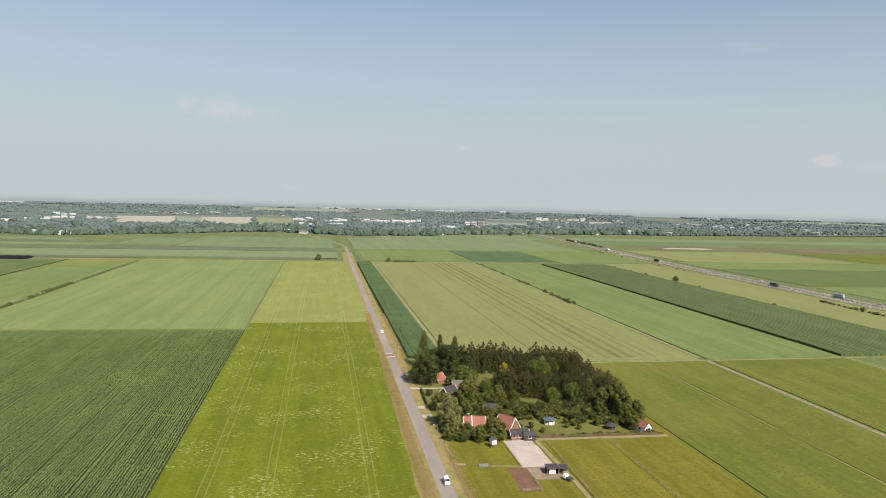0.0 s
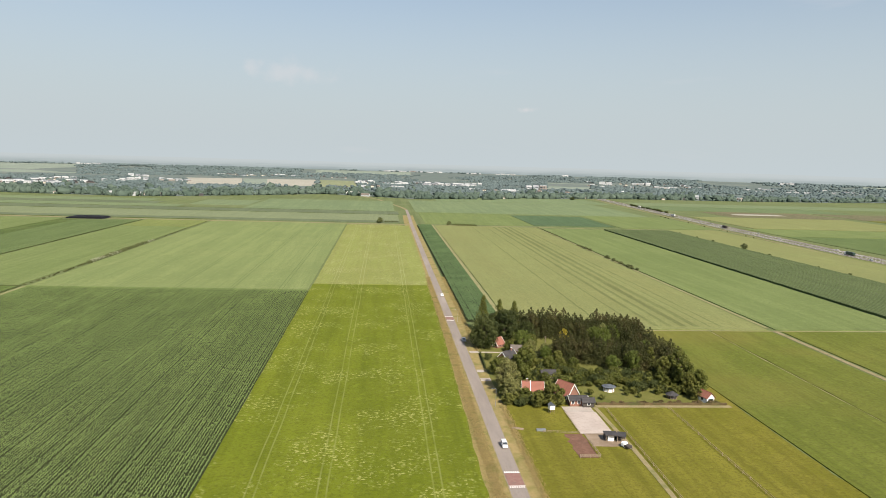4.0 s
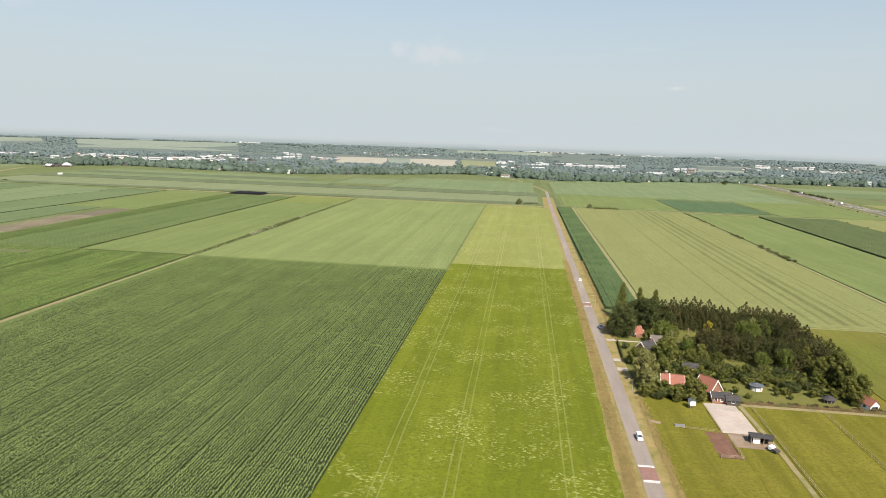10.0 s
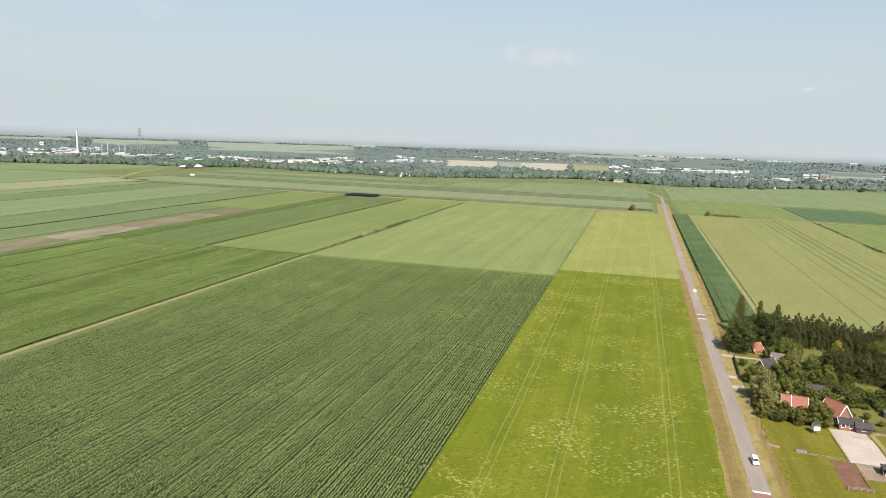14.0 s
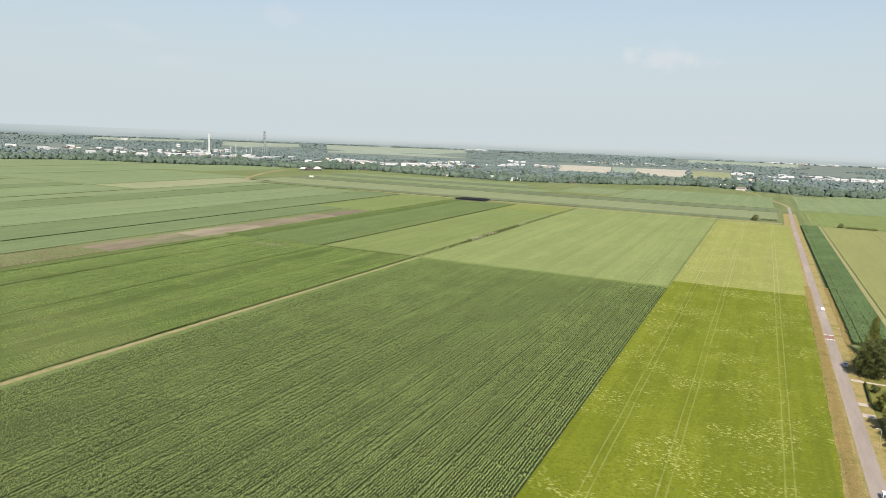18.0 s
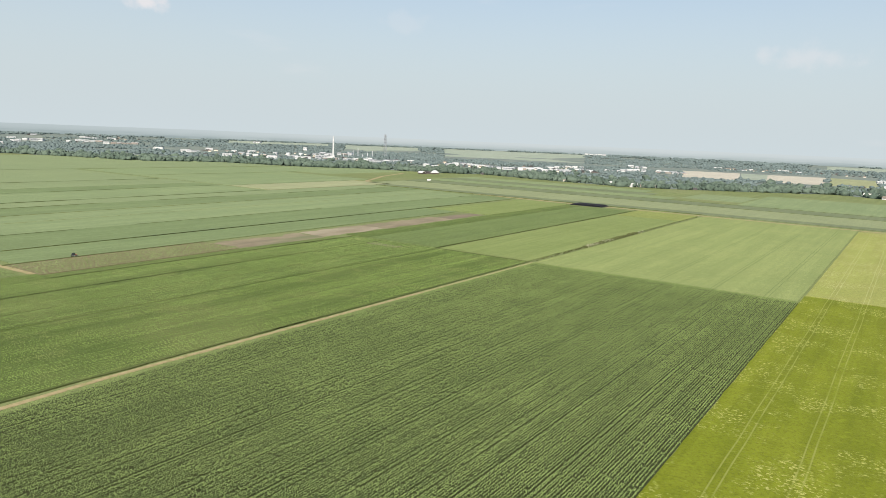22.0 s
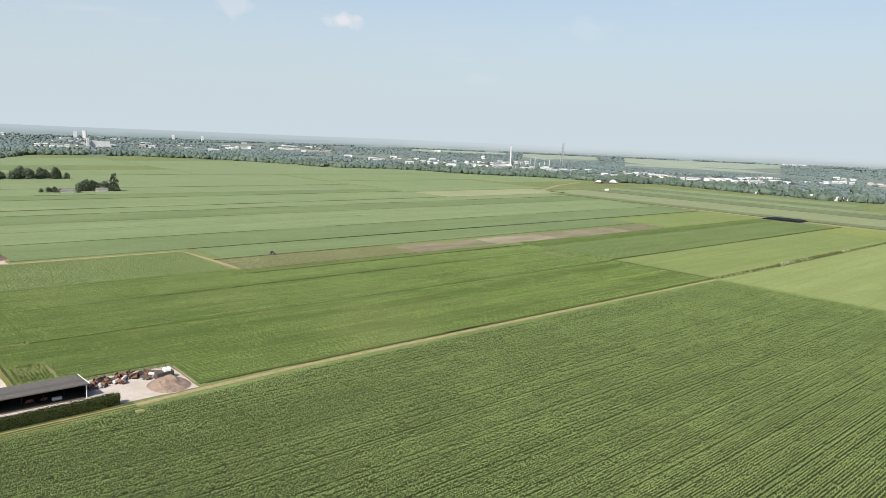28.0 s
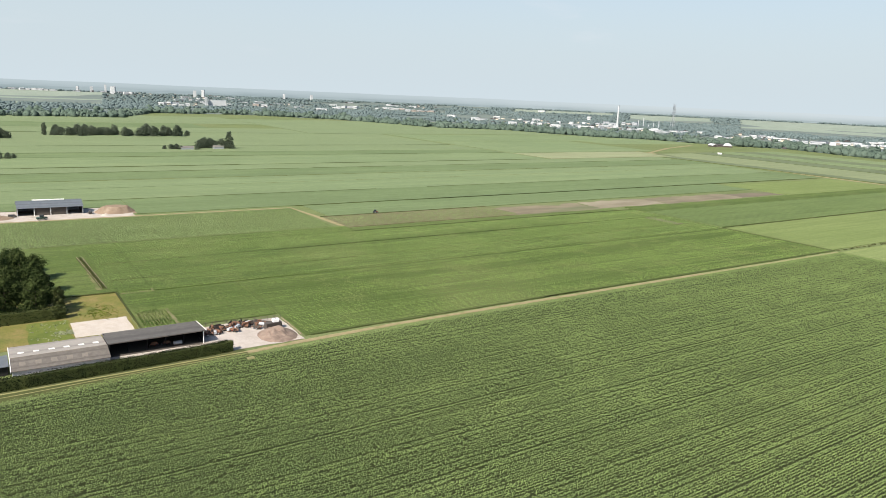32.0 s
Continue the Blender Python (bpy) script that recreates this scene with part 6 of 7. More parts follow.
def round_hut(name, label, at, r, wall_h, roof_h, wall, roof, sides=8, over=0.7):
    t = thing(name, label, "gazebo", at=at)
    bm = bmesh.new()
    ring = [(math.cos((k + 0.5) * math.tau / sides), math.sin((k + 0.5) * math.tau / sides)) for k in range(sides)]
    top = [bm.verts.new((x * (r + over), y * (r + over), wall_h)) for x, y in ring]
    mid = [bm.verts.new((x * r * 0.35, y * r * 0.35, wall_h + roof_h * 0.8)) for x, y in ring]
    apex = bm.verts.new((0, 0, wall_h + roof_h))
    for k in range(sides):
        j = (k + 1) % sides
        bm.faces.new((top[k], top[j], mid[j], mid[k]))
        bm.faces.new((mid[k], mid[j], apex))
    bm.faces.new(top[::-1])
    part("roof", bm, roof, t)
    for k in range(sides):
        x, y = ring[k]
        part("post", box(x * r - 0.08, x * r + 0.08, y * r - 0.08, y * r + 0.08, 0, wall_h), M_WOOD, t)
        x2, y2 = ring[(k + 1) % sides]
        bm = bmesh.new()
        a = [bm.verts.new(p) for p in ((x * r * 0.97, y * r * 0.97, 0), (x2 * r * 0.97, y2 * r * 0.97, 0), (x2 * r * 0.97, y2 * r * 0.97, 1.3), (x * r * 0.97, y * r * 0.97, 1.3))]
        b = [bm.verts.new(p) for p in ((x * r * 0.93, y * r * 0.93, 0), (x2 * r * 0.93, y2 * r * 0.93, 0), (x2 * r * 0.93, y2 * r * 0.93, 1.3), (x * r * 0.93, y * r * 0.93, 1.3))]
        bm.faces.new(a)
        bm.faces.new(b[::-1])
        bm.faces.new((a[2], a[3], b[3], b[2]))
        part("side_panel", bm, wall, t)
    return t


round_hut("gazebo", "octagonal garden gazebo with a pale grey roof", (88.6, 255.6, 0), 2.1, 2.0, 0.9, M_WHITE, M_SHEET_GREY)
round_hut("thatched_gazebo", "round garden hut with a dark thatched roof", (110.5, 247.5, 0), 1.8, 1.5, 1.4, M_WOOD_DARK, M_TILE_DARK, 10)

# play tower
pt = thing("play_tower", "white play tower standing by the tree", "play house", at=(60.3, 232.0, 0), turn=10)
for x in (-0.8, 0.68):
    for y in (-0.8, 0.68):
        part("post", box(x, x + 0.12, y, y + 0.12, 0, 1.6), M_WOOD, pt)
part("cabin", box(-0.95, 0.95, -0.95, 0.95, 1.5, 3.0), M_WHITE, pt)
part("roof", prism([(-1.1, 2.98), (0, 3.8), (1.1, 2.98)], -1.1, 1.1), M_SHEET_GREY, pt)

# ---------- grounds of the homestead ----------
setting("homestead_ground", sheet("homestead_ground", 43.5, 131.5, 60, 359.5, 0.05, M_MEADOW, 0.1, 8, 0.2), "grassy ground round the homestead", "meadow")
setting("garden_ground", sheet("garden_ground", 42.5, 127.5, 240.5, 358, 0.08, M_LAWN, 0.1, 6, 0.5), "garden lawn among the trees", "lawn")
setting("meadow_ground", sheet("meadow_ground", 45.5, 64.5, 120, 238, 0.10, M_MEADOW, 0.1, 6, 0.3), "rough green meadow beside the road", "meadow")
setting("paddock_west", sheet("paddock_west", 81.5, 103.6, 60, 236.6, 0.10, M_MEADOW, 0.1, 6, 0.2), "green paddock", "paddock")
setting("paddock_east", sheet("paddock_east", 105.4, 129.5, 60, 236.6, 0.10, M_MEADOW, 0.1, 6, 0.2), "green paddock", "paddock")
setting("paddock_near", sheet("paddock_near", 67.0, 76.0, 120, 202, 0.10, M_MEADOW, 0.1, 6, 0.3), "green paddock below the stable", "paddock")
setting("riding_arena", sheet("riding_arena", 65.4, 76.4, 213.0, 232.6, 0.16, M_ARENA, 0.1, 5, 0.06), "pale sand riding arena", "arena")
setting("stable_yard", sheet("stable_yard", 66.5, 77.5, 203.0, 213.4, 0.15, M_DIRT, 0.1, 4, 0.2), "bare earth yard before the stable", "yard")
setting("mud_pen", sheet("mud_pen", 60.0, 65.8, 194.5, 212.8, 0.15, M_MULCH, 0.1, 2, 0.4), "trodden brown mud pen", "pen")
for name, x0, x1, y0, y1 in (("driveway_north", 41.0, 45.0, 309, 312), ("driveway_middle", 40.4, 43.6, 279.4, 282.8), ("driveway_south", 40.4, 44.6, 267.6, 271.2)):
    setting(name, sheet(name, x0, x1, y0, y1, 0.17, M_CONCRETE, 0.1, 2, 0.1), "pale paved driveway", "driveway")
setting("garden_path", sheet("garden_path", 45, 58, 309.5, 311.0, 0.14, M_SAND, 0.1, 3, 0.1), "pale gravel garden path", "path")
setting("terrace", sheet("terrace", 71.5, 79.5, 300.5, 306, 0.14, M_SAND, 0.1, 3, 0.4), "pale gravel clearing among trees", "path")
setting("arena_front", sheet("arena_front", 65.5, 76.0, 232.9, 238.2, 0.14, M_CONCRETE, 0.1, 3, 0.1), "paved strip before the outbuilding", "yard")


def fence(name, label, line, h=1.2, rails=2, gap=2.5, mat=None, group="paddock fences"):
    mat = mat or M_WOOD
    t = thing(name, label, "fence", group)
    post = box(-0.06, 0.06, -0.06, 0.06, -0.1, h)
    pm = bpy.data.meshes.new("post")
    post.to_mesh(pm)
    post.free()
    pm.materials.append(mat)
    for (xa, ya), (xb, yb) in zip(line, line[1:]):
        n = max(1, round(math.hypot(xb - xa, yb - ya) / gap))
        for k in range(n + 1):
            p = part("post", pm, mat, t)
            p.location = (xa + (xb - xa) * k / n, ya + (yb - ya) * k / n, 0)
        for r in range(rails):
            z = h * (0.45 + 0.5 * r / max(1, rails - 1)) if rails > 1 else h * 0.9
            part("rail", tube([(xa, ya, z), (xb, yb, z)], [0.05, 0.05], 4), mat, t)
    return t


fence("arena_fence", "low pale wooden fence round the riding arena", [(65.2, 213.0), (65.2, 232.8)], 0.9)
fence("pen_fence", "wooden rail fence round the mud pen", [(60, 194.2), (66.2, 194.2), (66.2, 205)], 1.3, 3)
fence("meadow_fence", "pale wooden fence across the meadow", [(53.5, 214.2), (65.0, 213.2)], 0.8)
fence("paddock_fence", "thin wooden fence along the paddock", [(81.0, 236.5), (80.4, 200), (79.4, 150)], 1.1, 2, 4)
fence("paddock_fence", "thin wooden fence between the paddocks", [(104.4, 236), (104.4, 130)], 1.1, 2, 4)
fence("field_fence", "post fence along the young trees", [(-386, 35.2), (-323.5, 38.2)], 1.3, 2, 3.5)
fence("field_fence", "post fence along the young trees", [(-386.3, 37.4), (-322.5, 40.0)], 1.3, 2, 3.5)
for line in ([(-386, 35.2), (-323.5, 38.2)], [(-386.3, 37.4), (-322.5, 40.0)]):
    hedge("plant_row", "row of young brownish plants between posts", line, 0.9, 0.6, M_HEDGE_BROWN, 0.2, 0.9, 8)
fence("yard_fence", "dark plank fence behind the scrap", [(-256.0, 62), (-252.5, 93)], 1.6, 3, 2.5, M_WOOD_DARK)

fence("yard_boards", "pale board fence at the end of the yard", [(-252.0, 93.0), (-230.0, 92.8)], 0.9, 3, 2.2, M_WOOD)
wp = thing("timber_stack", "stack of weathered boards in the grass", "timber", at=(45.6, 217.4, 0.1), turn=-20)
for k in range(9):
    part("board", box(-1.9 + 0.1 * (k % 3), 1.8 + 0.1 * (k % 2), -0.7 + 0.45 * (k % 3), -0.3 + 0.45 * (k % 3), 0.1 * (k // 3), 0.1 * (k // 3) + 0.09), M_WOOD, wp)
up_pole = thing("utility_pole", "slim wooden utility pole among garden trees", "pole", at=(77.0, 313.6, 0.1))
part("pole", tube([(0, 0, 0), (0, 0, 4), (0, 0, 7.0)], [0.14, 0.12, 0.09], 8), M_WOOD, up_pole)
part("crossarm", box(-0.7, 0.7, -0.06, 0.06, 6.4, 6.55), M_WOOD, up_pole)
gt = thing("garden_table", "white garden table standing on the lawn", "table", at=(75.6, 258.5, 0.1), turn=20)
part("tabletop", box(-0.9, 0.9, -0.5, 0.5, 0.70, 0.75, bevel=0.01), M_WHITE, gt)
for x in (-0.8, 0.72):
    for y in (-0.42, 0.34):
        part("leg", box(x, x + 0.08, y, y + 0.08, 0, 0.70), M_WHITE, gt)
for k, (x, y, r) in enumerate(((76.7, 258.9, 100), (74.4, 258.0, -70), (75.8, 259.6, 170))):
    ch = thing("garden_chair", "white garden chair beside the table", "chair", "garden chairs", (x, y, 0.1), r)
    part("seat", box(-0.25, 0.25, -0.25, 0.25, 0.42, 0.46), M_WHITE, ch)
    part("backrest", box(-0.25, 0.25, 0.22, 0.26, 0.46, 0.95), M_WHITE, ch)
    for xx in (-0.25, 0.2):
        for yy in (-0.25, 0.2):
            part("leg", box(xx, xx + 0.05, yy, yy + 0.05, 0, 0.42), M_WHITE, ch)
tg = thing("water_trough", "grey livestock trough beside the fence", "trough", at=(53.0, 215.6, 0.1))
tb = box(-1.5, 1.5, -0.5, 0.5, 0, 0.6)
for f in list(tb.faces):
    if f.normal.z > 0.9 or f.calc_center_median().z > 0.55:
        r = bmesh.ops.inset_individual(tb, faces=[f], thickness=0.1, depth=-0.35)
        break
part("basin", tb, M_STEEL, tg)


def lamp_post(x, y, h, turn):
    t = thing("street_lamp", "slim grey street lamp on the verge", "street lamp", "street lamps", (x, y, 0.1), turn)
    part("pole", tube([(0, 0, 0), (0, 0, h * 0.6), (0, 0, h)], [0.09, 0.07, 0.05], 8), M_STEEL, t)
    part("arm", tube([(0, 0, h), (-0.6, 0, h + 0.2), (-1.2, 0, h + 0.25)], [0.04, 0.035, 0.03], 6), M_STEEL, t)
    part("lamp_head", box(-1.7, -1.1, -0.14, 0.14, h + 0.17, h + 0.29, bevel=0.04), M_GREYWALL, t)


lamp_post(41.6, 238.5, 6.5, 0)
lamp_post(42.0, 372.0, 6.5, 0)


# ---------- vehicles ----------
def wheel(parent, x, y, r, w):
    bm = tube([(x - w / 2, y, r), (x + w / 2, y, r)], [r, r], 14)
    t = part("tyre", bm, M_TYRE, parent)
    part("rim", tube([(x - w / 2 - 0.02, y, r), (x + w / 2 + 0.02, y, r)], [r * 0.6, r * 0.6], 10), M_STEEL, t)


def car(name, label, at, turn, paint, length=4.4, width=1.8, height=1.5, van=False, group="traffic"):
    t = thing(name, label, "car", group, at, turn)
    L = length / 2
    if van:
        prof = [(-L, 0.35), (L, 0.35), (L, 0.95), (L * 0.78, 1.08), (L * 0.42, height * 0.97), (-L * 0.9, height), (-L, height * 0.8)]
    else:
        prof = [(-L, 0.3), (L, 0.3), (L, 0.75), (L * 0.45, 0.92), (L * 0.12, height), (-L * 0.7, height), (-L * 0.97, 0.95)]
    bm = bmesh.new()
    a = [bm.verts.new((-width / 2 * (1 if z < 1.0 else 0.86), y, z)) for y, z in prof]
    b = [bm.verts.new((width / 2 * (1 if z < 1.0 else 0.86), y, z)) for y, z in prof]
    n = len(prof)
    bm.faces.new(a)
    bm.faces.new(b[::-1])
    for i in range(n):
        bm.faces.new((a[(i + 1) % n], a[i], b[i], b[(i + 1) % n]))
    bmesh.ops.recalc_face_normals(bm, faces=bm.faces)
    bmesh.ops.bevel(bm, geom=list(bm.edges), offset=0.06, segments=2, affect="EDGES")
    part("body", bm, paint, t)
    y0, z0 = prof[3]
    y1, z1 = prof[4]
    bm = bmesh.new()
    q = [bm.verts.new(p) for p in ((-width * 0.40, y0 - 0.08, z0 + 0.08), (width * 0.40, y0 - 0.08, z0 + 0.08), (width * 0.36, y1 + 0.1, z1 + 0.0), (-width * 0.36, y1 + 0.1, z1 + 0.0))]
    bm.faces.new(q)
    r = bmesh.ops.extrude_face_region(bm, geom=list(bm.faces))
    bmesh.ops.translate(bm, vec=(0, 0.03, 0.03), verts=[e for e in r["geom"] if isinstance(e, bmesh.types.BMVert)])
    part("windscreen", bm, M_GLASS, t)
    for s in (-1, 1):
        part("side_window", box(s * width * 0.47 - 0.02, s * width * 0.47 + 0.02, -L * 0.6, L * 0.2, 0.98, height - 0.18), M_GLASS, t)
        part("headlight", box(s * width * 0.36 - 0.14, s * width * 0.36 + 0.14, L - 0.08, L + 0.02, 0.58, 0.72), M_SKYLIGHT, t)
        wheel(t, s * (width / 2 - 0.1), L * 0.62, 0.32, 0.2)
        wheel(t, s * (width / 2 - 0.1), -L * 0.60, 0.32, 0.2)
    part("rear_window", box(-width * 0.36, width * 0.36, -L - 0.02, -L * 0.93, 1.0, height - 0.2), M_GLASS, t)
    return t


car("van", "small white van driving along the country road", (38.6, 203.0, 0.16), 180, M_WHITE_CAR, 3.9, 1.65, 1.75, True)
car("car", "white car driving along the country road", (39.4, 445.0, 0.16), 0, M_WHITE_CAR)
car("car", "grey car parked near the drive", (40.6, 330.0, 0.16), 180, M_STEEL)
tl = thing("trailer", "small white-topped trailer beside the stable", "trailer", at=(76.6, 201.4, 0.1), turn=30)
part("box_body", box(-0.9, 0.9, -1.5, 0.2, 0.4, 1.1, bevel=0.05), M_WOOD_DARK, tl)
part("cover", box(-0.9, 0.9, 0.2, 1.6, 0.4, 1.7, bevel=0.2), M_WHITE_CAR, tl)
part("drawbar", tube([(0, -1.5, 0.45), (0, -2.6, 0.4)], [0.05, 0.05], 5), M_STEEL, tl)
for s in (-1, 1):
    wheel(tl, s * 0.95, 0.0, 0.3, 0.18)


def lorry(x, y, turn, paint, label):
    t = thing("lorry", label, "lorry", "highway traffic", (x, y, 0.27), turn)
    part("trailer_box", box(-1.25, 1.25, -8.0, 4.4, 1.1, 3.9, bevel=0.05), paint, t)
    part("cab", box(-1.2, 1.2, 4.9, 7.2, 0.6, 3.3, bevel=0.2), M_WHITE_CAR, t)
    part("windscreen", box(-1.05, 1.05, 7.18, 7.24, 1.9, 2.8), M_GLASS, t)
    part("chassis", box(-0.5, 0.5, -7.8, 6.5, 0.7, 1.0), M_WOOD_DARK, t)
    for yy in (-6.5, -5.2, -3.9, 3.2, 6.0):
        for s in (-1, 1):
            wheel(t, s * 1.1, yy, 0.5, 0.3)


HX = lambda y: float(np.interp(y, [p[1] for p in HIGHWAY], [p[0] for p in HIGHWAY]))
for y, off, paint, label in ((610, 5.5, M_GREYWALL, "grey articulated lorry on the highway"), (1010, -5.5, M_WOOD_DARK, "dark articulated lorry on the highway"),
                             (1240, -5.5, M_WHITE, "white articulated lorry on the highway"), (1490, 5.5, M_WHITE, "white articulated lorry on the highway"),
                             (700, -5.5, M_GREEN_METAL, "dark green articulated lorry on the highway")):
    lorry(HX(y) + off, y, -2, paint, label)
for y, off in ((560, 9.0), (660, -9.0), (745, 9.2), (845, -5.6), (930, 9.0), (1090, 5.4), (1170, -9.0), (1330, 9.0)):
    car("car", "small car driving on the highway", (HX(y) + off, y, 0.27), 0, M_WHITE_CAR if int(y) % 2 else M_STEEL)

# ---------- western farmyard ----------
setting("yard_concrete", sheet("yard_concrete", -254.5, -226.8, 3, 92.5, 0.16, M_CONCRETE, 0.1, 4, 0.3), "pale concrete farmyard", "yard")
setting("sand_pad", sheet("sand_pad", -280.2, -262.5, 21.6, 41.0, 0.18, M_SAND, 0.1, 4, 0.12), "pale sand pad behind the sheds", "yard")
setting("yard_grass", sheet("yard_grass", -315.5, -258.5, -70, 42.5, 0.12, M_DRYLAWN, 0.1, 5, 0.3), "yellowish grass behind the sheds", "lawn")
# Floor darkened to paint in the shadow under the shed roof.
setting("shed_floor", sheet("shed_floor", -250.2, -237.5, 29.1, 59.3, 0.2, M_WOOD_DARK, 0.1, 3, 0.05), "open shed floor with shade put into its dark colour", "floor")
setting("yard_lawn", sheet("yard_lawn", -285.0, -261.0, 7.4, 21.3, 0.15, M_YARDLAWN, 0.1, 3, 0.4), "fresh green lawn with weeds behind the old shed", "lawn")
setting("yard_path", sheet("yard_path", -309.5, -306.4, 3.0, 18.5, 0.16, M_PATH, 0.1, 3, 0.3), "dry path under the farmyard trees", "path")
stuff("lawn_weeds", leaf_cloud("lawn_weeds", [(-271.5 + 4.4 * float(rng.random()), 21.2 - 5.6 * float(rng.random()) ** 2, 0.3) for _ in range(70)] + [(-284.0 + 22 * float(rng.random()), 8.5 + 12 * float(rng.random()), 0.2) for _ in range(50)],
                               [0.35] * 120, 10, 0.22, M_BLOSSOM, 0.5), "pale flowering weeds on the lawn", "weeds")
stuff("lawn_tussocks", leaf_cloud("lawn_tussocks", [(-290.0 + float(rng.normal(0, 5.0)), 33.0 + float(rng.normal(0, 2.6)), 0.2) for _ in range(150)], [0.4] * 150, 8, 0.26, M_GRASS_TUFT, 0.4), "fresh green tussocks on the dry lawn", "grass")
# thin crop rows on bare soil at the headlands
for k, (x0, x1, y0, y1) in enumerate(((-283.0, -259.5, 44.6, 57.0), (-315.0, -311.0, 44.2, 57.5))):
    setting("headland_soil", sheet("headland_soil", x0, x1, y0, y1, 0.45, M_HEADLAND, 0.3, 2, 0.3), "dry bare soil between thin crop rows", "soil")
    tufts = [(x0 + 0.7 * i + float(rng.normal(0, 0.12)), y0 + 0.5 + 1.25 * j, 0.5) for j in range(int((y1 - y0) / 1.25)) for i in range(int((x1 - x0) / 0.7))]
    stuff("thin_crop_rows", leaf_cloud("thin_crop_rows", tufts, [0.46] * len(tufts), 12, 0.36, M_BEET_LEAF, 0.6), "thin green crop rows over dry soil", "crop")
setting("young_tree_strip", sheet("young_tree_strip", -386.5, -321.5, 36.2, 38.8, 0.46, M_HEADLAND, 0.3, 2, 0.3), "dry strip between two post fences", "soil")
stuff("strip_scrub", leaf_cloud("strip_scrub", [(-386 + 64 * k / 80, 36.4 + 2.2 * k / 80 + 0.6 * float(rng.random()), 0.8) for k in range(80)], [0.45] * 80, 10, 0.26, M_LEAF_DARK, 0.9), "young dark plants between two fences", "scrub")
sh = thing("open_shed", "long open-fronted machine shed with a dark roof", "shed", at=(0, 0, 0.15))
X0, X1, Y0, Y1 = -250.5, -238.3, 28.8, 59.6
part("back_wall", box(X0, X0 + 0.25, Y0, Y1, 0, 3.9), M_SHADE_BLACK, sh)
part("end_wall", box(X0 + 0.25, X1, Y1 - 0.25, Y1, 0, 4.3), M_SHADE_BLACK, sh)
# Inner walls and posts are blackened in place of the interior's shade.
part("end_wall", box(X0 + 0.25, X1, Y0, Y0 + 0.25, 0, 4.3), M_SHADE_BLACK, sh)
part("roof", prism([(X0 - 0.4, 3.95), (X1 + 1.1, 4.75), (X1 + 1.1, 4.95), (X0 - 0.4, 4.15)], Y0 - 0.3, Y1 + 0.4), M_FIBRE_DARK, sh)
part("end_trim", prism([(X0 - 0.4, 3.85), (X1 + 1.15, 4.65), (X1 + 1.15, 5.05), (X0 - 0.4, 4.25)], Y1 + 0.4, Y1 + 0.55), M_WHITE, sh, "white end trim")
part("gutter", tube([(X1 + 1.15, Y0, 4.7), (X1 + 1.15, Y1, 4.7)], [0.1, 0.1], 6), M_WOOD_DARK, sh)
for k in range(6):
    y = Y0 + 0.3 + (Y1 - Y0 - 0.6) * k / 5
    xp = X1 + 0.2 if k in (0, 5) else X1 - 2.6
    part("post", box(xp, xp + 0.25, y - 0.12, y + 0.12, 0, 4.55 if k in (0, 5) else 4.3), M_SHADE_BLACK if k < 5 else M_WHITE, sh)
od = thing("old_shed", "old long shed with a weathered roof and skylights", "shed", at=(0, 0, 0.15))
Y0, Y1 = 1.4, 28.2
XM, ZM, XN, ZN, XF, ZF = -238.5, 4.1, -230.9, 2.5, -253.0, 2.8
part("wall", prism([(XF + 0.5, 0), (XN - 0.5, 0), (XN - 0.5, ZN), (XM, ZM - 0.1), (XF + 0.5, ZF)], Y0, Y1), M_GREYWALL, od)
part("roof", prism([(XM, ZM), (XN, ZN), (XN, ZN + 0.16), (XM, ZM + 0.2)], Y0 - 0.3, Y1 + 0.3), M_FIBRE_BROWN, od)
part("roof", prism([(XM, ZM), (XF, ZF), (XF, ZF + 0.16), (XM, ZM + 0.2)], Y0 - 0.3, Y1 + 0.3), M_FIBRE_GREY, od)
part("ridge", tube([(XM, Y0 - 0.3, ZM + 0.15), (XM, Y1 + 0.3, ZM + 0.15)], [0.18, 0.18], 6), M_FIBRE, od)
for k in range(6):
    y = Y0 + 2.0 + 4.3 * k
    for xa, xb, xe, ze, mat, tag in ((-244.6, -242.9, XF, ZF, M_SKYLIGHT, "bright translucent skylight"), (-235.6, -233.4, XN, ZN, M_FIBRE, "dull roof-coloured skylight")):
        if mat is M_FIBRE and k == 5:
            continue
        za, zb = (ZM + 0.21 + (ze - ZM - 0.04) * (x - XM) / (xe - XM) for x in (xa, xb))
        part("skylight", prism([(xa, za), (xb, zb), (xb, zb + 0.06), (xa, za + 0.06)], y, y + 1.7), mat, od, tag)
part("end_trim", prism([(XF, ZF - 0.2), (XM, ZM - 0.1), (XN, ZN - 0.2), (XN, ZN + 0.25), (XM, ZM + 0.3), (XF, ZF + 0.25)], Y0 - 0.45, Y0 - 0.3), M_WHITE, od, "white end trim")


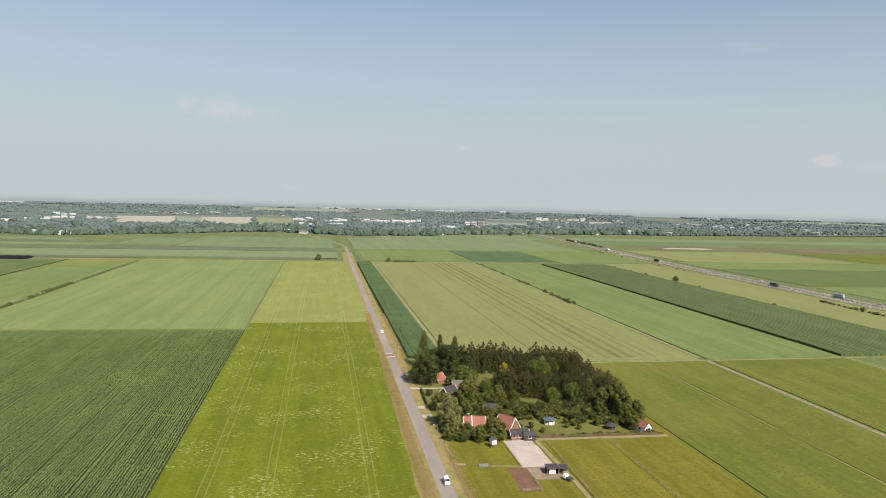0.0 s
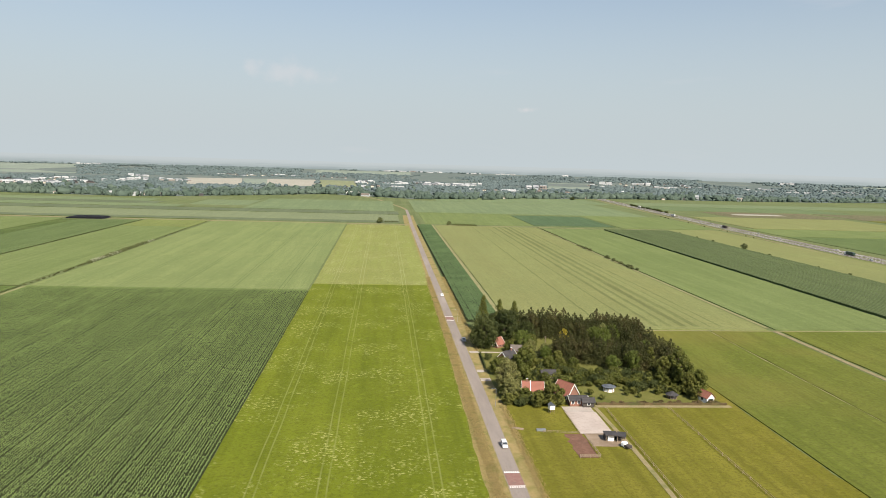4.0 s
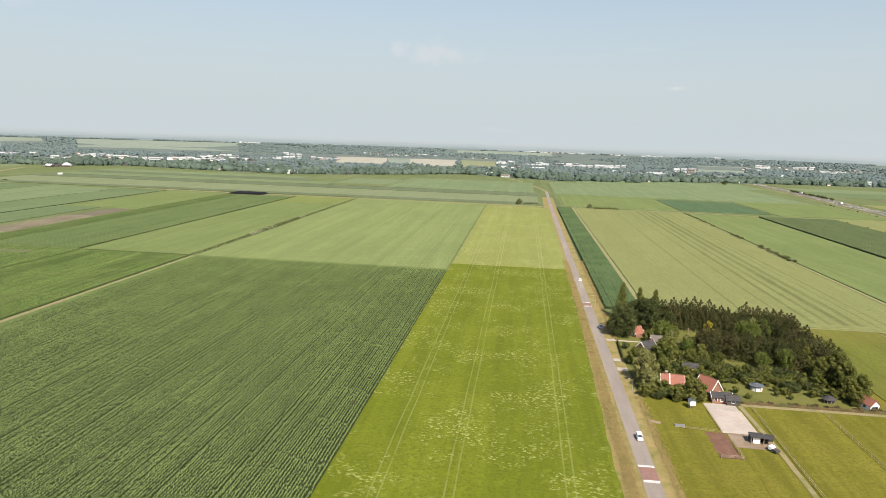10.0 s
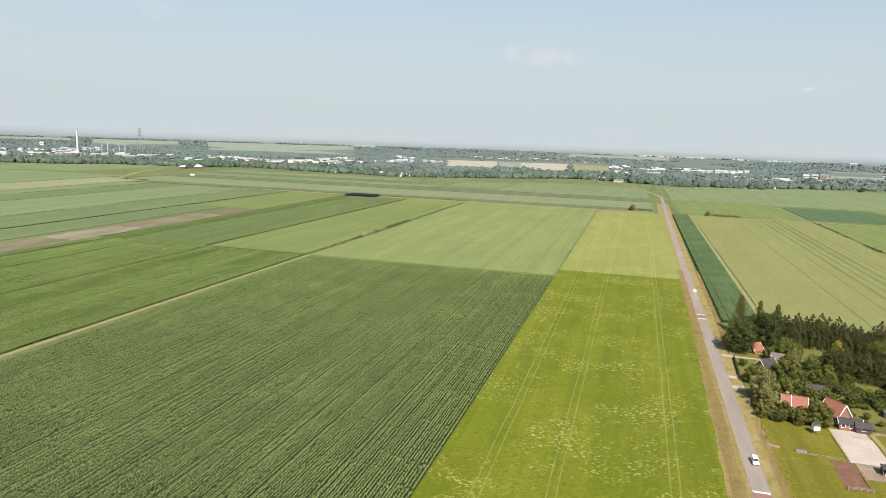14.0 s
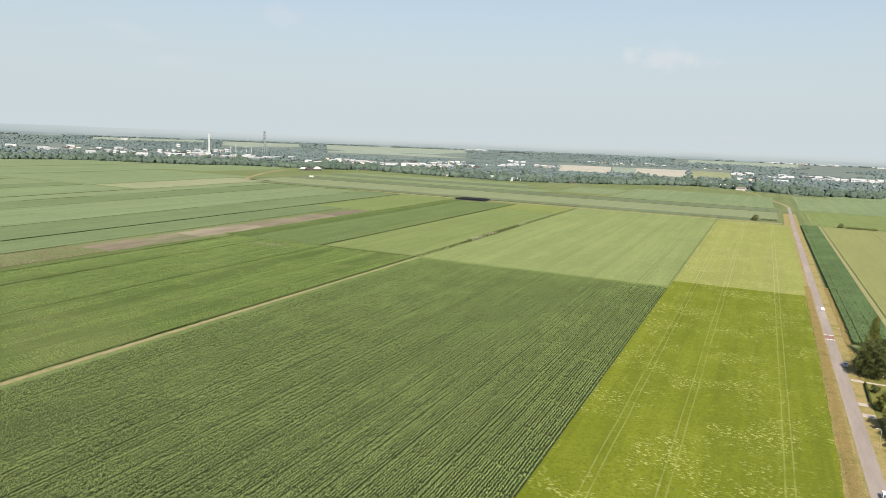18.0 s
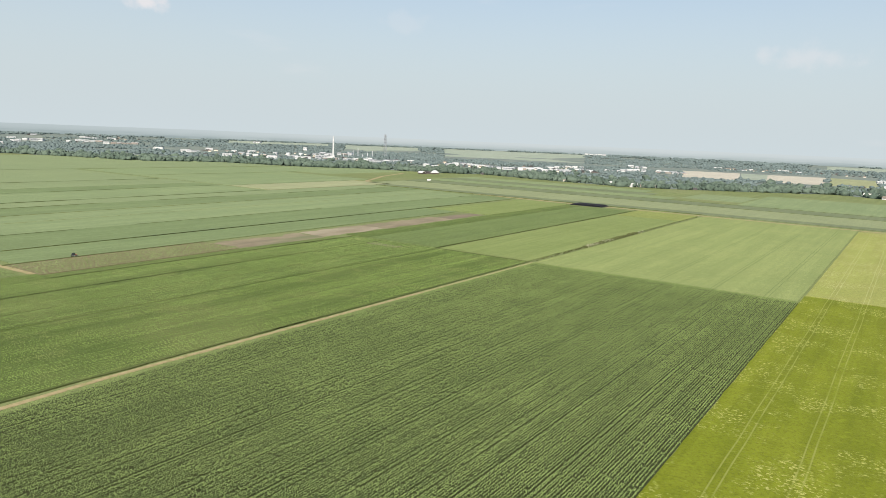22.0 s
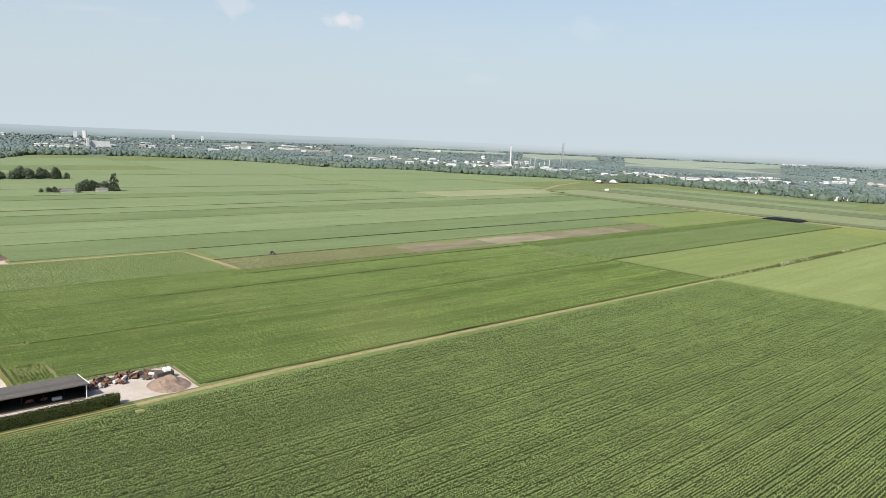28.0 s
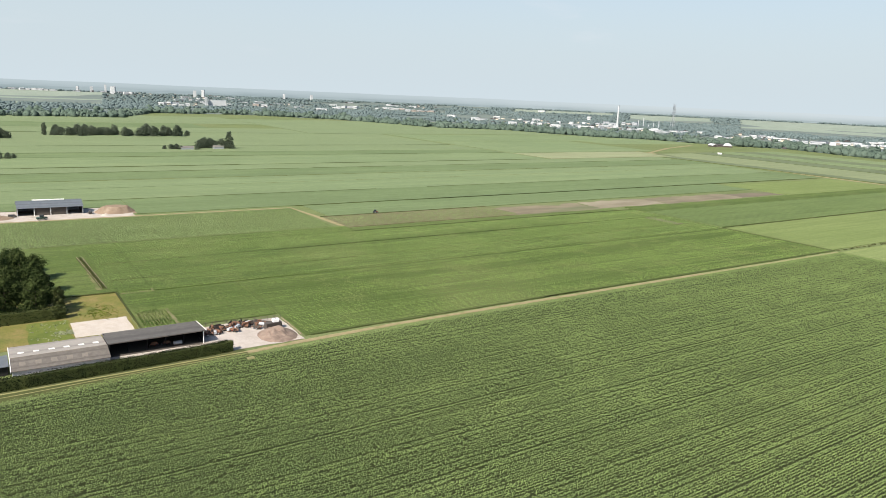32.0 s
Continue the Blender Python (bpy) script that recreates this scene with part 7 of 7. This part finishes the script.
def mound(name, label, x, y, rx, ry, h, mat, seed, cut=1.0):
    nx = 26
    bm = bmesh.new()
    g = [[None] * (nx + 1) for _ in range(nx + 1)]
    for i in range(nx + 1):
        for j in range(nx + 1):
            u, v = i / nx * 2 - 1, j / nx * 2 - 1
            d = math.hypot(u, v)
            z = max(0.0, 1 - d) ** 0.8 * h + 0.35 * h * max(0, 1 - d) * noise.fractal((u * 3 + seed, v * 3, seed), 1.0, 2.0, 4)
            z = min(z, h * cut * (1 + 0.12 * noise.noise((u * 5, v * 5, seed))))
            g[i][j] = bm.verts.new((u * rx, v * ry, max(-0.05, z if d < 1 else -0.05)))
    for i in range(nx):
        for j in range(nx):
            bm.faces.new((g[i][j], g[i + 1][j], g[i + 1][j + 1], g[i][j + 1]))
    me = bpy.data.meshes.new(name)
    bm.to_mesh(me)
    bm.free()
    me.materials.append(mat)
    ob = new(name, me)
    ob.location = (x, y, 0.15)
    return tagged(ob, label, "heap", "heaps of earth")


mound("soil_mound", "mound of brown soil on the yard", -234.5, 85.0, 8.0, 7.0, 3.4, M_SOIL, 2.0)
mound("clay_mound", "big heap of reddish clay beside the barn", -522.0, 74.0, 10.0, 13.0, 8.0, M_CLAY, 5.0, 0.5)
mound("sand_heap", "small heap of pale sand", -509.0, 66.0, 2.5, 3.0, 1.4, M_SAND, 8.0)
mound("clay_mound", "reddish clay mound beyond the barn", -517.0, 2.0, 8.0, 12.0, 2.6, M_CLAY, 9.0)
ct = thing("container", "dark steel container beside the soil heap", "container", at=(-242.0, 86.2, 0.16), turn=4)
part("body", box(-1.25, 1.25, -3.2, 3.0, 0.1, 2.6, bevel=0.04), M_WOOD_DARK, ct)
for k in range(9):
    part("rib", box(1.25, 1.31, -3.0 + 0.66 * k, -2.7 + 0.66 * k, 0.2, 2.5), M_WOOD_DARK, ct)
tk = thing("water_tank", "white tank standing on the container", "tank", at=(-242.0, 87.0, 2.76))
part("tank", box(-0.9, 0.9, -1.2, 1.2, 0.0, 1.2, bevel=0.12), M_WHITE, tk)
part("cap", tube([(0, 0, 1.2), (0, 0, 1.32)], [0.25, 0.25], 8), M_TYRE, tk)


def scrap(x, y, kind, turn, s):
    """Old farm machines: frame with wheels and tines, a drum, or a bale of scrap."""
    if kind == 0:
        t = thing("farm_implement", "rusty red farm implement on the yard", "implement", "old machinery", (x, y, 0.16), turn)
        part("frame", box(-1.2 * s, 1.2 * s, -0.15, 0.15, 0.6, 0.8), M_RED_METAL, t)
        part("beam", box(-0.1, 0.1, -1.2 * s, 1.2 * s, 0.62, 0.82), M_RED_METAL, t)
        for k in range(5):
            part("tine", tube([((-1.0 + 0.5 * k) * s, 0.1, 0.7), ((-1.0 + 0.5 * k) * s, 0.4, 0.3), ((-1.0 + 0.5 * k) * s, 0.25, 0.02)], [0.05, 0.05, 0.03], 5), M_RUST, t)
        for q in (-1, 1):
            wheel(t, q * 1.25 * s, -0.5, 0.5, 0.2)
        part("hopper", box(-0.8 * s, 0.8 * s, -0.9, -0.2, 0.8, 1.6, bevel=0.1), M_RUST, t)
    elif kind == 1:
        t = thing("fuel_drum", "grey cylindrical tank lying on the yard", "tank", "old machinery", (x, y, 0.16), turn)
        part("drum", tube([(-1.2 * s, 0, 0.9), (-1.1 * s, 0, 0.9), (1.1 * s, 0, 0.9), (1.2 * s, 0, 0.9)], [0.5, 0.65, 0.65, 0.5], 14), M_GREYWALL, t)
        for q in (-0.7, 0.7):
            part("cradle", box(q * s - 0.12, q * s + 0.12, -0.7, 0.7, 0.0, 0.35), M_RUST, t)
    else:
        t = thing("trailer_wreck", "old rusty trailer with bare frame", "trailer", "old machinery", (x, y, 0.16), turn)
        part("bed", box(-0.9, 0.9, -1.8 * s, 1.8 * s, 0.7, 0.85), M_RUST, t)
        for q in (-1, 1):
            part("side_board", box(q * 0.9 - 0.04, q * 0.9 + 0.04, -1.8 * s, 1.8 * s, 0.85, 1.5), M_WOOD_DARK, t)
            wheel(t, q * 0.85, 0.5, 0.42, 0.2)
            wheel(t, q * 0.85, -0.6, 0.42, 0.2)
        part("drawbar", tube([(0, 1.8 * s, 0.7), (0, 3.0 * s, 0.5)], [0.06, 0.05], 5), M_RUST, t)


for k in range(40):
    scrap(-250.5 + float(rng.uniform(-2.0, 6.0)), 62.5 + 0.58 * k + float(rng.normal(0, 0.5)), (0, 2, 0, 2, 0, 1, 2, 0)[k % 8], float(rng.uniform(0, 180)), float(rng.uniform(0.8, 1.2)))
for x, y, kind in ((-242.4, 43.6, 0), (-242.0, 47.6, 0), (-240.0, 51.0, 1)):
    scrap(x, y, kind, 90, 1.2)
# Raised above the leaves so it shows in the camera's view.
mk = stuff("pale_patch", sheet("pale_patch", -214.3, -212.7, 67.0, 69.4, 1.72, M_PATH, 0.5, 1, 0.3), "pale sheet over the maize tops, placed to show as a gap", "crop")

sw = thing("side_shed", "small near-black shed with a grey roof beside the old shed", "shed", at=(-241, -3.4, 0.15))
part("wall", box(-5.0, 5.0, -3.6, 3.8, 0, 2.6), M_SHADE_BLACK, sw)
part("roof", prism([(-5.6, 2.62), (5.8, 2.9), (5.8, 3.06), (-5.6, 2.78)], -4.0, 4.1), M_SHEET_GREY, sw)
hedge("boundary_hedge", "low brownish hedge between yard grass and crop", [(-315.6, 26), (-315.2, 42.6), (-276, 43.0), (-258, 43.2)], 0.7, 0.7, M_REED, 0.16, 0.9, 14)

# open barn far out on the potato field
setting("barn_yard", sheet("barn_yard", -541, -502.5, -60, 84, 0.17, M_CONCRETE, 0.1, 5, 0.5), "pale hardcore yard before the barn", "yard")
ob2 = thing("open_barn", "large open barn with a blue-grey roof", "barn", at=(0, 0, 0.16))
X0, X1, Y0, Y1 = -540.0, -522.0, 16.0, 54.0
part("back_wall", box(X0, X0 + 0.3, Y0, Y1, 0, 5.5), M_GREYWALL, ob2)
for y in (Y0, Y1 - 0.3):
    part("end_wall", prism([(X0 + 0.3, 0), (X1, 0), (X1, 5.2), ((X0 + X1) / 2, 8.4), (X0 + 0.3, 5.2)], y, y + 0.3), M_WOOD_DARK, ob2)
xm = (X0 + X1) / 2
for xe in (X0 - 0.6, X1 + 0.9):
    ze = 8.5 - abs(xe - xm) * 0.3555
    part("roof", prism([(xm, 8.5), (xe, ze), (xe, ze + 0.18), (xm, 8.75)], Y0 - 0.5, Y1 + 0.5), M_SHEET_GREY, ob2)
part("ridge_light", box(xm - 0.8, xm + 0.8, Y0 + 9, Y1 - 10, 8.55, 9.15, bevel=0.1), M_WHITE, ob2, "white ridge light")
for k in range(5):
    y = Y0 + (Y1 - Y0) * k / 4
    part("post", box(X1 - 0.2, X1 + 0.15, y - 0.2, y + 0.2, 0, 5.2), M_WHITE if k in (1, 2) else M_GREYWALL, ob2)
for k in (1, 2):
    y = Y0 + (Y1 - Y0) * k / 4
    part("door_panel", box(X1 - 0.5, X1 - 0.35, y + 0.3, y + 9.0, 0, 4.8), M_WOOD_DARK, ob2)
fm = thing("telehandler", "dark farm vehicle on the barn yard", "vehicle", at=(-505, 28.5, 0.18), turn=12)
fm.scale = (1.25, 1.25, 1.25)
part("body", box(-1.1, 1.1, -2.4, 2.4, 0.6, 1.4, bevel=0.1), M_GREEN_METAL, fm)
part("cab", box(-0.9, 0.9, -0.9, 0.9, 1.4, 2.5, bevel=0.12), M_GLASS, fm)
for s in (-1, 1):
    for yy in (-1.6, 1.6):
        wheel(fm, s * 1.05, yy, 0.6, 0.4)
car("pickup", "dark vehicle parked beside the barn", (-519, 13, 0.18), 0, M_WOOD_DARK, 5.0, 2.0, 2.0, True, "parked vehicles")
car("pickup", "dark vehicle parked at the barn's end", (-519.5, 58, 0.18), 90, M_WOOD_DARK, 5.0, 2.0, 2.0, True, "parked vehicles")
tr = thing("tractor", "small tractor working at the field edge", "tractor", at=(-457, 243, 0.3), turn=10)
part("bonnet", box(-0.45, 0.45, 0.3, 2.2, 0.8, 1.5, bevel=0.1), M_RED_METAL, tr)
part("cab", box(-0.7, 0.7, -1.0, 0.4, 1.0, 2.6, bevel=0.1), M_GLASS, tr)
for s in (-1, 1):
    wheel(tr, s * 0.9, -0.6, 0.85, 0.45)
    wheel(tr, s * 0.75, 1.7, 0.5, 0.3)

# black-sheeted clamp beside the cross track
sc = thing("silage_clamp", "long low clamp under black sheeting", "silage clamp", at=(-387, 960, 0))
part("sheeting", prism([(-25, 0), (25, 0), (20, 2.2), (-20, 2.2)], -16, 12), M_FOIL, sc)
for k in range(12):
    part("edge_weight", box(-24 + 4.1 * k, -22.5 + 4.1 * k, -16.5, -15.8, 0, 0.4), M_TYRE, sc)

# farm halls before the tree belt
fh = thing("farm_hall", "farm hall with a white arched roof over dark walls", "hall", at=(-975, 1410, 0), turn=34.6)
arc = [(-10 + 20 * k / 12, 3.6 + 5.0 * math.sin(math.pi * k / 12)) for k in range(13)]
part("wall", box(-9.6, 9.6, -15, 15, 0, 3.6), M_WOOD_DARK, fh)
part("roof", prism(arc + [(10, 3.4), (-10, 3.4)], -15.3, 15.3), M_HALL, fh)
def plain_barn(label, w, l, eave, ridge, wall, roof, at, turn):
    """A closed barn far off: walls, two roof slabs and a ridge."""
    t = thing("farm_building", label, "barn", "farm buildings", at, turn)
    part("wall", prism([(-w / 2, 0), (w / 2, 0), (w / 2, eave), (0, ridge), (-w / 2, eave)], -l / 2, l / 2), wall, t)
    for s in (-1, 1):
        part("roof", prism([(0, ridge + 0.05), (s * (w / 2 + 0.5), eave - 0.1), (s * (w / 2 + 0.5), eave + 0.2), (0, ridge + 0.35)], -l / 2 - 0.4, l / 2 + 0.4), roof, t)
    part("sliding_door", box(-2.2, 2.2, -l / 2 - 0.1, -l / 2 + 0.05, 0, 3.4), M_WOOD_DARK, t)


plain_barn("long low farm building with a dark roof", 14, 50, 3.5, 6, M_WOOD_DARK, M_TILE_DARK, (-985, 1396, 0), 125)
plain_barn("low farm building with a pale roof", 11, 16, 3.2, 6.5, M_WOOD_DARK, M_HALL, (-988, 1374, 0), 80)
gabled("farm_building", "low white shed on the field", 4, 7, 2.2, 3.2, M_HALL, M_SKYLIGHT, (-822, 1169, 0), 125, chimney=False, category="shed")
gabled("roadside_barn", "white barn at the end of the lane", 14, 34, 4, 7.5, M_HALL, M_SKYLIGHT, (-72, 1745, 0), 80, chimney=False, category="barn")
gabled("roadside_barn", "pale farm building at the end of the lane", 10, 20, 3.5, 7, M_HALL, M_FIBRE, (-42, 1690, 0), 70, chimney=False, category="barn")
round_tank = thing("white_dome", "white domed building beside the highway", "building", at=(790, 2260, 0))
part("dome", tube([(0, 0, 0), (0, 0, 6), (0, 0, 9), (0, 0, 10)], [6, 6, 4, 1.0], 14), M_HALL, round_tank)

# ---------- plant with tall chimney, lattice mast ----------
cy = thing("factory_chimney", "tall white factory chimney", "chimney", at=(-1804, 1941, 0))
part("shaft", tube([(0, 0, 0), (0, 0, 40), (0, 0, 73.5)], [3.4, 2.8, 2.3], 14), M_HALL, cy)
part("rim", tube([(0, 0, 73.5), (0, 0, 75.5)], [2.9, 2.9], 14), M_GREYWALL, cy)
for k in range(7):
    s = thing("process_tower", "slim steel process tower at the plant", "tower", "process towers", (-1770 + 13.0 * k, 1960 + 12.0 * k, 0))
    part("column", tube([(0, 0, 0), (0, 0, 14 + 7 * ((k * 5) % 4))], [1.6, 1.3], 8), M_GREYWALL, s)
    part("platform", box(-2.4, 2.4, -2.4, 2.4, 9.0, 9.4), M_STEEL, s)
for k in range(5):
    s = thing("storage_tank", "pale round storage tank at the plant", "tank", "storage tanks", (-1960 + 34 * k, 1800 + 32 * k, 0))
    part("shell", tube([(0, 0, 0), (0, 0, 9)], [8, 8], 16), M_HALL, s)
    part("lid", tube([(0, 0, 9), (0, 0, 10.4)], [8.2, 1.5], 16), M_HALL, s)
ms = thing("lattice_mast", "tall grey steel lattice mast with aerials", "mast", at=(-1816, 2261, 0))
TOP = 91.5
for q in range(4):
    a = q * math.pi / 2 + math.pi / 4
    part("leg", tube([(9 * math.cos(a), 9 * math.sin(a), 0), (5 * math.cos(a), 5 * math.sin(a), 55), (4 * math.cos(a), 4 * math.sin(a), TOP)], [0.6, 0.45, 0.4], 5), M_STEEL, ms)
for k in range(11):
    z0, z1 = 8.2 * k, 8.2 * (k + 1)
    w0, w1 = (9 - 4 * min(1, z / 55) if z < 55 else 5 - (z - 55) / 36.5 for z in (z0, z1))
    for q in range(4):
        a, a2 = q * math.pi / 2 + math.pi / 4, (q + 1) * math.pi / 2 + math.pi / 4
        part("brace", tube([(w0 * math.cos(a), w0 * math.sin(a), z0), (w1 * math.cos(a2), w1 * math.sin(a2), z1)], [0.25, 0.25], 4), M_STEEL, ms)
for z in (58, 70, 82):
    part("platform", box(-4.2, 4.2, -4.2, 4.2, z, z + 0.6), M_WOOD_DARK, ms)
    for q in range(3):
        a = q * 2.1 + z
        part("aerial", tube([(4.6 * math.cos(a), 4.6 * math.sin(a), z + 0.6), (4.6 * math.cos(a), 4.6 * math.sin(a), z + 5.5)], [0.5, 0.5], 6), M_GREYWALL, ms)
